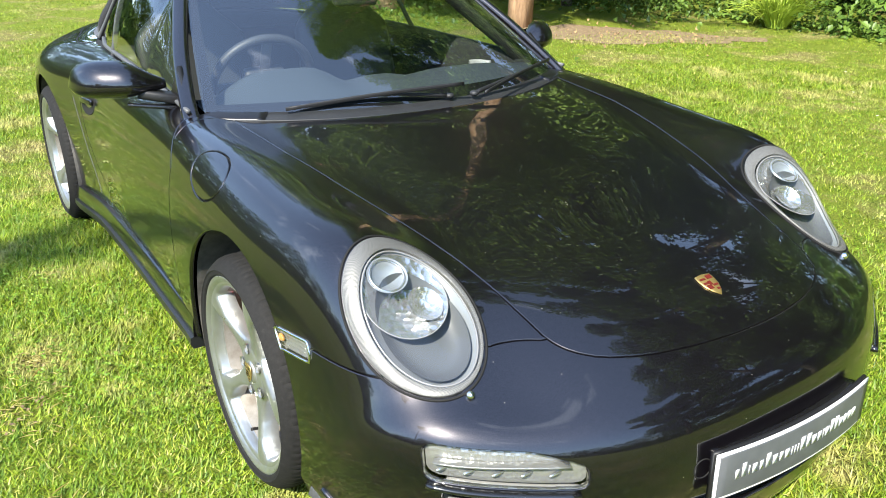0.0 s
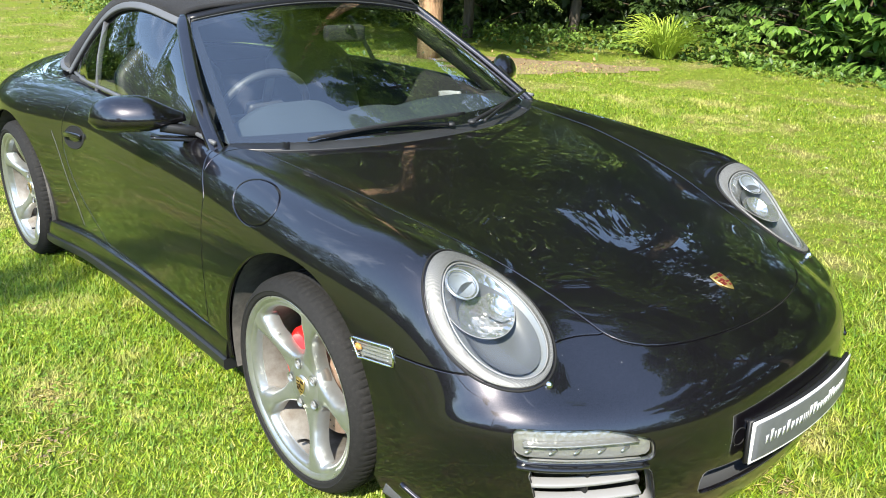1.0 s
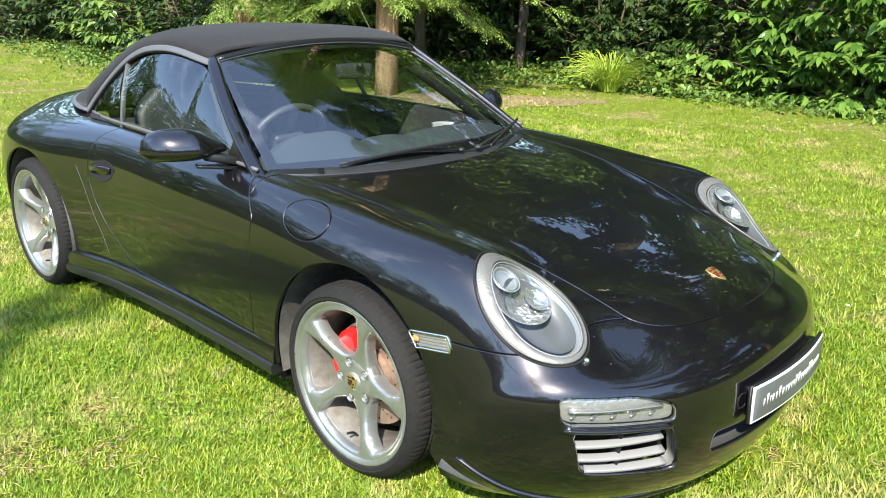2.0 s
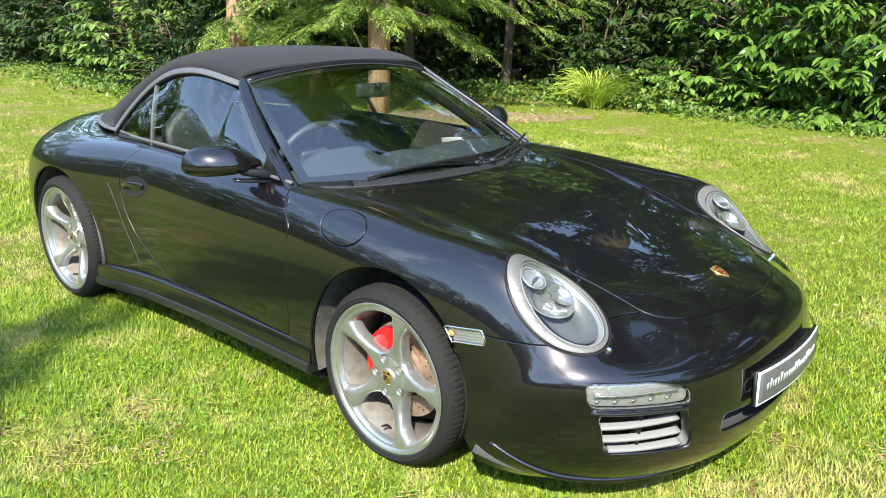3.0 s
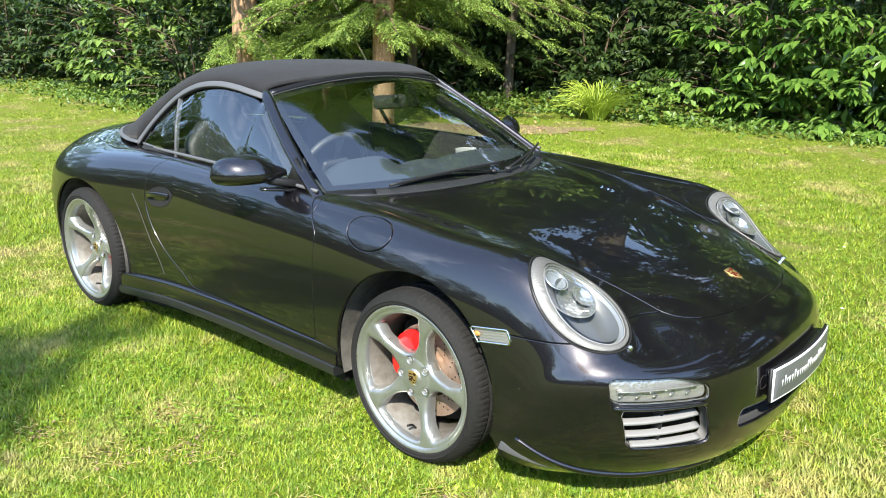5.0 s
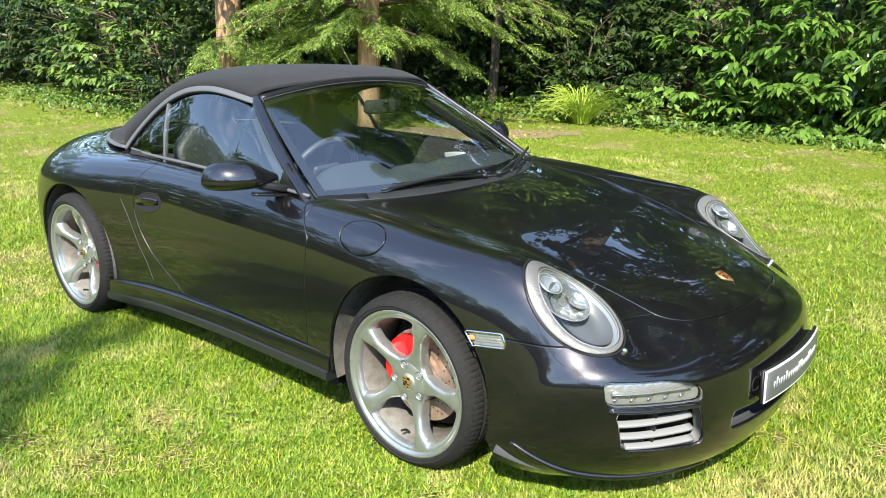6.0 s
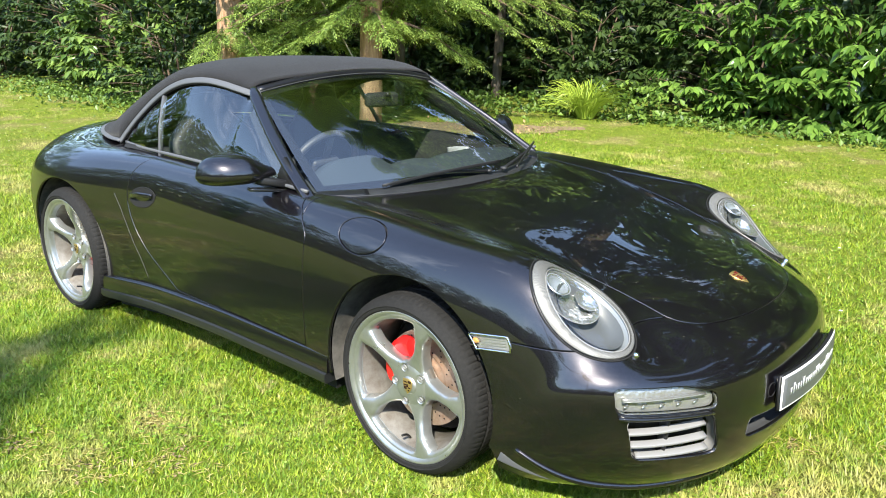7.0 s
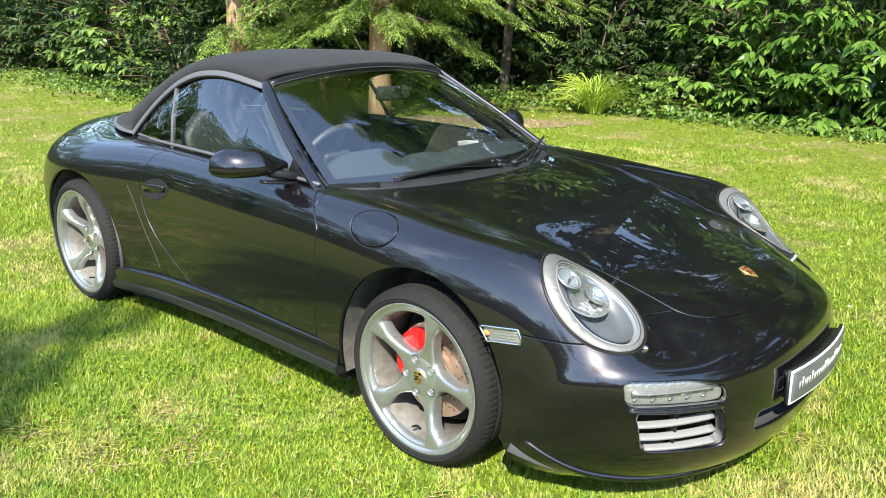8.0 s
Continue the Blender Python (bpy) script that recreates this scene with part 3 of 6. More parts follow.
PANELS = [("arch", arch_f(0.004, 0.335, 0.372)), ("arch", arch_f(-2.335, 0.34, 0.372)), ("cabin", cabin_f),
          ("headlight_lens", lambda p: head_oval(p, 0.165, 0.110, -0.011, 0.009)), ("headlight_ring", lambda p: head_oval(p, 0.190, 0.129)),
          ("running_light", drl_f), ("grille", slot_f(0.475, 0.708, 0.272, 0.413, 0.022, 0.28)),
          ("intake", slot_f(-0.355, 0.355, 0.272, 0.338, 0.02)),
          ("side_marker", marker_f), ("bonnet", bonnet_f), ("fuel_flap", fuel_f), ("door", door_f), ("front_bumper", bumper_f), ("rear_bumper", rear_bumper_f), ("engine_lid", lid_f),
          ("front_wing", lambda p: -0.55 - p[:, 0] - 0.07 * (p[:, 2] > 0.87)), ("rear_wing", lambda p: -np.ones(len(p)))]
OPEN = {"arch", "cabin", "headlight_lens", "running_light", "grille", "intake", "side_marker"}


def cut_panels():
    """Cuts the skin into its panels along the shut lines. Returns {(name, side): (verts, normals, faces, uv)}."""
    su = np.concatenate([np.linspace(i, i + 1, n, endpoint=False) for i, n in enumerate((14, 14, 20, 22, 26, 28, 28, 28, 28, 18, 20, 22, 26, 26, 18, 16, 9))] + [[17.0]])
    sv = np.concatenate([np.linspace(j, j + 1, n, endpoint=False) for j, n in enumerate((11, 11, 11, 10, 10, 10, 10, 13, 20))] + [[9.0]])
    sv = np.concatenate([-sv[:0:-1], sv])
    nu, nv = len(su), len(sv)
    U, V = [a.ravel().copy() for a in np.meshgrid(su, sv, indexing="ij")]
    idx = np.arange(nu * nv).reshape(nu, nv)
    F = np.stack([idx[:-1, :-1], idx[1:, :-1], idx[1:, 1:], idx[:-1, 1:]], -1).reshape(-1, 4)
    C = SHELL.at(U[F].mean(1), V[F].mean(1))
    lab = np.full(len(F), len(PANELS) - 1)
    for k in range(len(PANELS) - 1, -1, -1):
        lab[PANELS[k][1](C) < 0] = k
    # boundary vertices slide along the skin onto their shut line
    lo, hi = np.full(nu * nv, 99), np.full(nu * nv, -1)
    for c in range(4):
        np.minimum.at(lo, F[:, c], lab)
        np.maximum.at(hi, F[:, c], lab)
    du, dv = 0.45 * np.minimum(np.gradient(su), 1), 0.45 * np.gradient(sv)
    DU, DV = [a.ravel() for a in np.meshgrid(du, dv, indexing="ij")]
    U0, V0 = U.copy(), V.copy()
    for k in range(len(PANELS) - 1):
        sel = np.where((lo == k) & (hi > k))[0]
        if not len(sel):
            continue
        f = PANELS[k][1]
        for _ in range(5):
            u, v, e = U[sel], V[sel], 2e-3
            p = SHELL.at(u, v)
            pu, pv = SHELL.at(u + e, v), SHELL.at(u, v + e)
            lu, lv = np.linalg.norm(pu - p, axis=1) / e + 1e-9, np.linalg.norm(pv - p, axis=1) / e + 1e-9
            f0 = f(p)
            gu, gv = (f(pu) - f0) / e / lu, (f(pv) - f0) / e / lv
            g2 = gu * gu + gv * gv + 1e-6
            u = u - np.clip(f0 * gu / g2, -0.02, 0.02) / lu
            v = v - np.clip(f0 * gv / g2, -0.02, 0.02) / lv
            U[sel] = np.clip(u, np.maximum(U0[sel] - DU[sel], 0), np.minimum(U0[sel] + DU[sel], 17))
            keep0 = np.abs(V0[sel]) < 1e-9
            V[sel] = np.where(keep0, 0, np.clip(v, np.maximum(V0[sel] - DV[sel], -9), np.minimum(V0[sel] + DV[sel], 9)))
    P, N = SHELL.at(U, V), SHELL.normal(U, V)
    ref = N[idx[nu // 2, nv // 2]][2]
    if ref < 0:
        N = -N
        F = F[:, ::-1]
    out = {}
    whole = {"bonnet", "front_bumper", "rear_bumper", "engine_lid", "cabin", "intake"}
    for k, name in enumerate([n for n, _ in PANELS]):
        for side in ((0,) if name in whole else (-1, 1)):
            m = lab == k
            if side:
                m = m & (np.sign(C[:, 1]) == side)
            if not m.any():
                continue
            fs = F[m]
            used, inv = np.unique(fs, return_inverse=True)
            out.setdefault((name, side), []).append((P[used], N[used], inv.reshape(-1, 4)))
    return out


def panel_mesh(name, data, mat, depth=0.012, gap=0.0034, lift=0.0, split=True):
    """A panel with a turned-in edge all round, so that shut lines are real gaps."""
    V, N, F = data
    V = V + N * lift
    e = np.concatenate([F[:, [0, 1]], F[:, [1, 2]], F[:, [2, 3]], F[:, [3, 0]]])
    key = np.sort(e, 1)
    _, first, cnt = np.unique(key, axis=0, return_index=True, return_counts=True)
    be = e[first[cnt == 1]]
    bv = np.unique(be)
    # pull the edge in a little
    cent = V[F].mean(1)
    acc, num = np.zeros_like(V), np.zeros(len(V))
    for c in range(4):
        np.add.at(acc, F[:, c], cent)
        np.add.at(num, F[:, c], 1)
    inward = acc / np.maximum(num, 1)[:, None] - V
    tan = np.zeros_like(V)
    np.add.at(tan, be[:, 0], V[be[:, 1]] - V[be[:, 0]])
    np.add.at(tan, be[:, 1], V[be[:, 1]] - V[be[:, 0]])
    side_dir = np.cross(N, tan)
    side_dir *= np.sign((side_dir * inward).sum(1))[:, None]
    ok = np.linalg.norm(side_dir, axis=1) > 1e-6
    inward[ok] = side_dir[ok]
    inward /= np.linalg.norm(inward, axis=1)[:, None] + 1e-9
    V = V.copy()
    V[bv] += inward[bv] * gap
    new_i = {int(b): len(V) + k for k, b in enumerate(bv)}
    k = len(bv)
    V2 = np.concatenate([V, V[bv] - N[bv] * 0.0022 - inward[bv] * 0.0016, V[bv] - N[bv] * depth - inward[bv] * 0.0016])
    edge_n = N[bv] * 0.6 - inward[bv] * 0.8
    edge_n /= np.linalg.norm(edge_n, axis=1)[:, None]
    N2 = np.concatenate([N, edge_n, -inward[bv]])
    faces = [tuple(map(int, f)) for f in F]
    for a, b in be:
        a1, b1 = new_i[int(a)], new_i[int(b)]
        faces.append((int(b), int(a), a1, b1))
        faces.append((b1, a1, a1 + k, b1 + k))
    return mesh_of(name, V2, faces, mat, N2)


def inner_shell(data):
    """Dark structure behind the panels."""
    V, N, F = data
    return mesh_of("inner", V - N * 0.011, [tuple(map(int, f)) for f in F], M["gap"])


def merge(items):
    V, N, F, o = [], [], [], 0
    for v, n, f in items:
        V.append(v), N.append(n), F.append(f + o)
        o += len(v)
    return np.concatenate(V), np.concatenate(N), np.concatenate(F)


def build_car():
    car = empty("car")
    tagged(car, "black metallic two-door convertible parked on the lawn, dark cloth roof up", "car")
    cut = {k: merge(v) for k, v in cut_panels().items()}
    parts = {}
    labels = {"bonnet": "glossy black bonnet with a small shield badge", "door": "closed black door", "front_bumper": "black front bumper, dusty",
              "fuel_flap": "round fuel flap"}
    for (name, side), data in cut.items():
        if name in OPEN:
            continue
        if name == "headlight_ring":
            continue
        parts[name, side] = part(name, panel_mesh(name, data, M["paint"], gap=0.0052 if name == "fuel_flap" else 0.0034), None, car, labels.get(name, ""))
    backing = [d for (n, s), d in cut.items() if n not in OPEN and n != "headlight_ring"]
    part("inner_structure", inner_shell(merge(backing)), None, car)
    headlights(car, cut)
    wheel_wells(car)
    for x, y, r, w, ph in ((0.0, -0.749, 0.319, 0.221, 0.02), (0.0, 0.749, 0.319, 0.221, 0.9), (-2.325, -0.775, 0.324, 0.285, 0.17), (-2.325, 0.775, 0.324, 0.285, 0.2)):
        wheel(car, x, y, r, w, ph)
    bumper_details(car, cut)
    greenhouse(car)
    mirrors(car)
    sills(car)
    cockpit(car)
    small_trim(car, cut)
    return car


def head_skin(s, t, side):
    """Places and outward normals of the skin at (s, t) of the lamp's oval."""
    s, t = np.asarray(s, float), np.asarray(t, float)
    u0, v0 = skin_point(*HEAD_C)
    u, v = np.full(len(s), u0), np.full(len(s), v0)

    def st(u, v):
        q = SHELL.at(u, v) - HEAD_C
        return q @ HEAD_A, q @ HEAD_B
    e = 1e-3
    for _ in range(14):
        a, b = st(u, v)
        au, bu = st(u + e, v)
        av, bv = st(u, v + e)
        j11, j12, j21, j22 = (au - a) / e, (av - a) / e, (bu - b) / e, (bv - b) / e
        det = j11 * j22 - j12 * j21
        det = np.where(np.abs(det) < 1e-6, 1e-6, det)
        da, db = s - a, t - b
        u = u + np.clip((da * j22 - db * j12) / det, -0.4, 0.4)
        v = v + np.clip((db * j11 - da * j21) / det, -0.4, 0.4)
    p, n = SHELL.at(u, v), SHELL.normal(u, v)
    n = n * np.sign((n * HEAD_N).sum(1))[:, None]
    return p * np.array((1, side, 1)), n * np.array((1, side, 1))


def headlights(car, cut):
    for side in (-1, 1):
        th = np.linspace(0, 2 * math.pi, 96, endpoint=False)
        rows = []
        for q, lift in ((1.03, -0.008), (1.03, 0.0015), (1.0, 0.004), (0.9, 0.0052), (0.5, 0.0058), (0.1, 0.0050), (0.0, 0.0035), (-0.02, -0.012)):
            a, b = 0.165 + 0.025 * q, 0.110 + 0.019 * q
            P, Nn = head_skin(-0.011 * (1 - q) + a * np.cos(th), 0.009 * (1 - q) + b * np.sin(th), side)
            rows.append(P + Nn * lift)
        h = put("headlight", (np.concatenate(rows), grid_faces(len(rows), 96, close_v=True)), M["ring"], car, "oval headlight with a textured silver surround", 40)
        P, Nn = head_skin(0.1975 * np.cos(th), 0.1345 * np.sin(th), side)
        put("seal", sweep(P + Nn * 0.0008, ring_section(0.0030, 6), up=tuple(Nn.mean(0)), closed=True), M["gap"], h)
        V, N, F = cut["headlight_lens", side]
        part("cover", panel_mesh("cover", (V, N, F), M["lamp_glass"], lift=0.006, gap=0.0, depth=0.008), None, h, "clear curved cover").visible_shadow = False
        flip = np.array((1, side, 1))
        q0 = V * flip - HEAD_C
        st = np.stack([q0 @ HEAD_A, q0 @ HEAD_B], 1)

        def skin(s_, t_, d_):
            """A place behind (d < 0) the cover at (s, t) of the lamp's oval."""
            w = np.exp(-((st[:, 0] - s_) ** 2 + (st[:, 1] - t_) ** 2) / (2 * 0.010 ** 2)) + 1e-12
            w /= w.sum()
            n_ = w @ N
            lean = (s_ - w @ st[:, 0]) * HEAD_A * flip + (t_ - w @ st[:, 1]) * HEAD_B * flip
            return w @ V + lean + n_ / np.linalg.norm(n_) * d_

        def bowl(s0, t0, a, b, d0, depth, mat, name, n=40, rings=8, power=2.0, label=""):
            vs = []
            for i in range(rings + 1):
                q = max(i / rings, 0.02)
                for k in range(n):
                    th = 2 * math.pi * k / n
                    vs.append(skin(s0 + a * q * math.cos(th), t0 + b * q * math.sin(th), d0 - depth * (1 - q ** power)))
            return put(name, (vs, grid_faces(rings + 1, n, close_v=True)), mat, h, label)

        def hoop(s0, t0, a, b, d0, r, mat, name, squash=1.0, a0=0.0, a1=2 * math.pi, sides=6):
            full = a1 - a0 > 6.28
            ln = [skin(s0 + a * math.cos(t), t0 + b * math.sin(t), d0) for t in np.linspace(a0, a1, 48, endpoint=not full)]
            return put(name, sweep(ln, ring_section(r * squash, sides, r), up=tuple(N.mean(0)), closed=full), mat, h)

        bowl(-0.011, 0.009, 0.164, 0.109, -0.006, 0.050, M["bezel"], "housing", label="pale grey lamp bezel", power=5.0)
        bowl(-0.030, 0.008, 0.128, 0.090, -0.0105, 0.034, M["lampgrey"], "shroud", label="smooth grey inner shroud", power=6.0)
        bowl(0.046, 0.006, 0.102, 0.094, -0.0085, 0.030, M["lampwhite"], "main_reflector", label="bright faceted reflector", power=2.2)
        bowl(0.098, -0.006, 0.044, 0.046, -0.0060, 0.024, M["bezel"], "upper_reflector", power=1.6)
        bowl(0.010, 0.040, 0.040, 0.038, -0.0070, 0.022, M["lampwhite"], "side_reflector", power=1.8)
        vs = []
        for i in range(7):
            q = i / 6 * math.pi / 2
            for k in range(28):
                th = 2 * math.pi * k / 28
                vs.append(skin(0.098 + 0.034 * math.cos(q) * math.cos(th), -0.006 + 0.034 * math.cos(q) * math.sin(th), -0.018 + 0.014 * math.sin(q)))
        put("projector_lens", (vs, grid_faces(7, 28, close_v=True)), M["lamp_glass"], h)
        hoop(0.098, -0.006, 0.039, 0.039, -0.009, 0.0030, M["reflector"], "projector_ring")
        hoop(0.046, 0.006, 0.102, 0.094, -0.0080, 0.0012, M["slat"], "reflector_rim")
        hoop(-0.011, 0.009, 0.161, 0.106, -0.002, 0.0022, M["slat"], "bezel")


def panel_edge(data):
    """The outer boundary of a panel as one closed line."""
    V, N, F = data
    e = np.concatenate([F[:, [0, 1]], F[:, [1, 2]], F[:, [2, 3]], F[:, [3, 0]]])
    _, first, cnt = np.unique(np.sort(e, 1), axis=0, return_index=True, return_counts=True)
    nxt = {int(a): int(b) for a, b in e[first[cnt == 1]]}
    best = []
    left = set(nxt)
    while left:
        a = left.pop()
        loop = [a]
        b = nxt[a]
        while b != a and b in left:
            left.discard(b)
            loop.append(b)
            b = nxt[b]
        if len(loop) > len(best):
            best = loop
    best = [b for k, b in enumerate(best) if k % 2 == 0]
    return V[best] + N[best] * 0.002 if len(best) > 8 else None


def wheel_wells(car):
    for x, r, z in ((0.004, 0.378, 0.335), (-2.335, 0.378, 0.34)):
        for side in (-1, 1):
            prof = [(r - 0.004, 0.845 if x > -1 else 0.89), (r - 0.002, 0.80), (r, 0.60), (r, 0.42), (0.05, 0.42)]
            vs = []
            n = 48
            for i in range(n + 1):
                a = radians(-17 + 214 * i / n)
                for rr, h in prof:
                    vs.append((x + rr * math.cos(a), side * h, z + rr * math.sin(a)))
            put("arch_liner", (vs, grid_faces(n + 1, len(prof))), M["liner"], car, "dusty black plastic wheel arch liner")


def wheel(car, x, y, R, W, phase):
    """Alloy wheel with five wide spokes; its axis is the world's y, the outer face at -y for the right side."""
    s = 1 if y > 0 else -1
    w = empty("wheel", (x, y, R + (-0.004 if x > -1 else 0.011)), car)
    tagged(w, "silver five-spoke alloy wheel with low black tyre")
    o = W / 2
    rim = 0.256
    # tyre: bead, bulged wall, shoulder, grooved tread
    prof = [(rim + 0.002, o - 0.020), (rim + 0.009, o - 0.008), (rim + 0.018, o + 0.001), (rim + 0.027, o + 0.002), (rim + 0.030, o + 0.0045), (rim + 0.033, o + 0.002), (rim + 0.043, o - 0.004),
            (R - 0.012, o - 0.014), (R - 0.004, o - 0.026), (R - 0.001, o - 0.040)]
    for g in (0.045, -0.005, -0.055):
        prof += [(R, g * W / 0.235 + 0.010), (R - 0.007, g * W / 0.235 + 0.007), (R - 0.007, g * W / 0.235 - 0.004), (R, g * W / 0.235 - 0.007)]
    prof += [(R - 0.004, -o + 0.026), (R - 0.03, -o + 0.004), (rim + 0.03, -o), (rim + 0.002, -o + 0.02)]
    vs, fs = lathe([(r, h * s) for r, h in prof], 368)
    kp = len(prof)
    for q in range(len(vs)):
        k, m = q // kp, q % kp
        if k % 4 == 0 and (8 <= m < kp - 3):
            f = 1 - (0.0020 + 0.0012 * ((k * 7919) % 13) / 13) / R
            vs[q] = (vs[q][0] * f, vs[q][1], vs[q][2] * f)
    put("tyre", (vs, fs), M["rubber"], w, "low-profile black tyre with worn tread", 24)
    # rim: flange, lip and barrel
    face = o - 0.020
    prof = [(rim + 0.006, face + 0.002), (rim + 0.0135, face + 0.010), (rim + 0.014, face + 0.016), (rim + 0.010, face + 0.0175), (rim + 0.004, face + 0.014), (rim - 0.004, face + 0.009),
            (rim - 0.014, face - 0.004), (rim - 0.020, face - 0.022)]
    put("rim", lathe([(r, h * s) for r, h in prof], 96), M["alloy"], w, "silver alloy rim")
    prof = [(rim - 0.020, face - 0.022), (rim - 0.026, face - 0.05), (rim - 0.030, face - 0.08), (rim - 0.028, -face), (rim + 0.010, -face - 0.01)]
    put("barrel", lathe([(r, h * s) for r, h in prof], 96), M["barrel"], w, "dusty inside of the rim")
    rear = W > 0.26
    hubz = face - (0.040 if rear else 0.018)
    spoke_face(w, phase, rim, face, hubz, s)
    # hub boss, bolts, cap, valve
    put("hub", lathe([(0.001, (hubz + 0.004) * s), (0.050, (hubz + 0.004) * s), (0.070, (hubz + 0.001) * s), (0.086, (hubz - 0.008) * s), (0.090, (hubz - 0.040) * s), (0.001, (hubz - 0.045) * s)], 48), M["alloy"], w)
    cap = put("hub_cap", lathe([(0.0005, (hubz + 0.011) * s), (0.020, (hubz + 0.0105) * s), (0.030, (hubz + 0.008) * s), (0.033, (hubz + 0.002) * s)], 40), M["alloy"], w)
    shield(cap, Matrix.Translation((0, (hubz + 0.0118) * s, 0)) @ Matrix.Rotation(radians(90), 4, "X") @ (Matrix.Rotation(math.pi, 4, "X") if s > 0 else Matrix.Identity(4)), 0.050, "badge", field="enamel_dark")
    for k in range(5):
        a = phase + 2 * math.pi * (k + 0.5) / 5
        cx, cz = 0.064 * math.cos(a), 0.064 * math.sin(a)
        vs, fs = lathe([(0.0165, (hubz + 0.0065) * s), (0.0145, (hubz + 0.0068) * s), (0.013, (hubz - 0.014) * s), (0.001, (hubz - 0.014) * s)], 20)
        put("bolt_well", ([(p[0] + cx, p[1], p[2] + cz) for p in vs], fs), M["alloy"], w)
        vs, fs = lathe([(0.0095, (hubz - 0.012) * s), (0.0095, (hubz + 0.004) * s), (0.0070, (hubz + 0.006) * s), (0.0062, (hubz - 0.004) * s), (0.001, (hubz - 0.004) * s)], 6)
        sharp(put("wheel_bolt", ([(p[0] + cx, p[1], p[2] + cz) for p in vs], fs), M["slat"], w), 30)
    va = phase - 1.72
    vr = rim - 0.030
    put("valve", tube([(vr * math.cos(va), (face - 0.05) * s, vr * math.sin(va)), ((vr - 0.02) * math.cos(va), (face - 0.03) * s, (vr - 0.02) * math.sin(va)), ((vr - 0.028) * math.cos(va), (face - 0.005) * s, (vr - 0.028) * math.sin(va))], 0.0045), M["plastic"], w)
    # brake
    dz = hubz - 0.075
    dr = 0.172
    disc = put("brake_disc", lathe([(0.095, dz * s), (dr, dz * s), (dr, (dz - 0.028) * s), (0.095, (dz - 0.028) * s), (0.085, (dz + 0.02) * s), (0.03, (dz + 0.022) * s)], 64), M["disc"], w, "rusty drilled brake disc")
    sharp(disc, 30)
    vs, fs = [], []
    for k in range(60):
        a = 2 * math.pi * k / 60
        r = (0.108, 0.124, 0.140, 0.154)[k % 4]
        q = len(vs)
        for t in range(6):
            b = 2 * math.pi * t / 6
            vs.append((r * math.cos(a) + 0.0036 * math.cos(b), (dz + 0.0006) * s, r * math.sin(a) + 0.0036 * math.sin(b)))
        fs.append(tuple(range(q, q + 6)))
    tagged(put("drilling", (vs, fs), M["gap"], disc), kind="stuff")
    # caliper: arc block behind the axle
    vs = []
    n = 18
    sec = [(0.092, dz + 0.030), (0.102, dz + 0.042), (0.148, dz + 0.042), (0.166, dz + 0.026), (0.172, dz - 0.03), (0.168, dz - 0.06), (0.092, dz - 0.06)]
    for i in range(n):
        a = radians((28 - 68 * i / (n - 1)) if rear else (112 + 84 * i / (n - 1)))
        taper = 1 - 0.12 * abs(2 * i / (n - 1) - 1) ** 4
        for r, h in sec:
            vs.append((r * taper * math.cos(a), h * s, r * taper * math.sin(a)))
    fs = grid_faces(n, len(sec), close_v=True) + [tuple(range(len(sec)))[::-1], tuple(range((n - 1) * len(sec), n * len(sec)))]
    cal = put("brake_caliper", (vs, fs), M["red"], w, "bright red brake caliper")
    sharp(cal, 40)
    put("back_plate", lathe([(0.02, (dz - 0.05) * s), (0.19, (dz - 0.05) * s), (0.205, (dz - 0.06) * s)], 32), M["gap"], w)
    return w


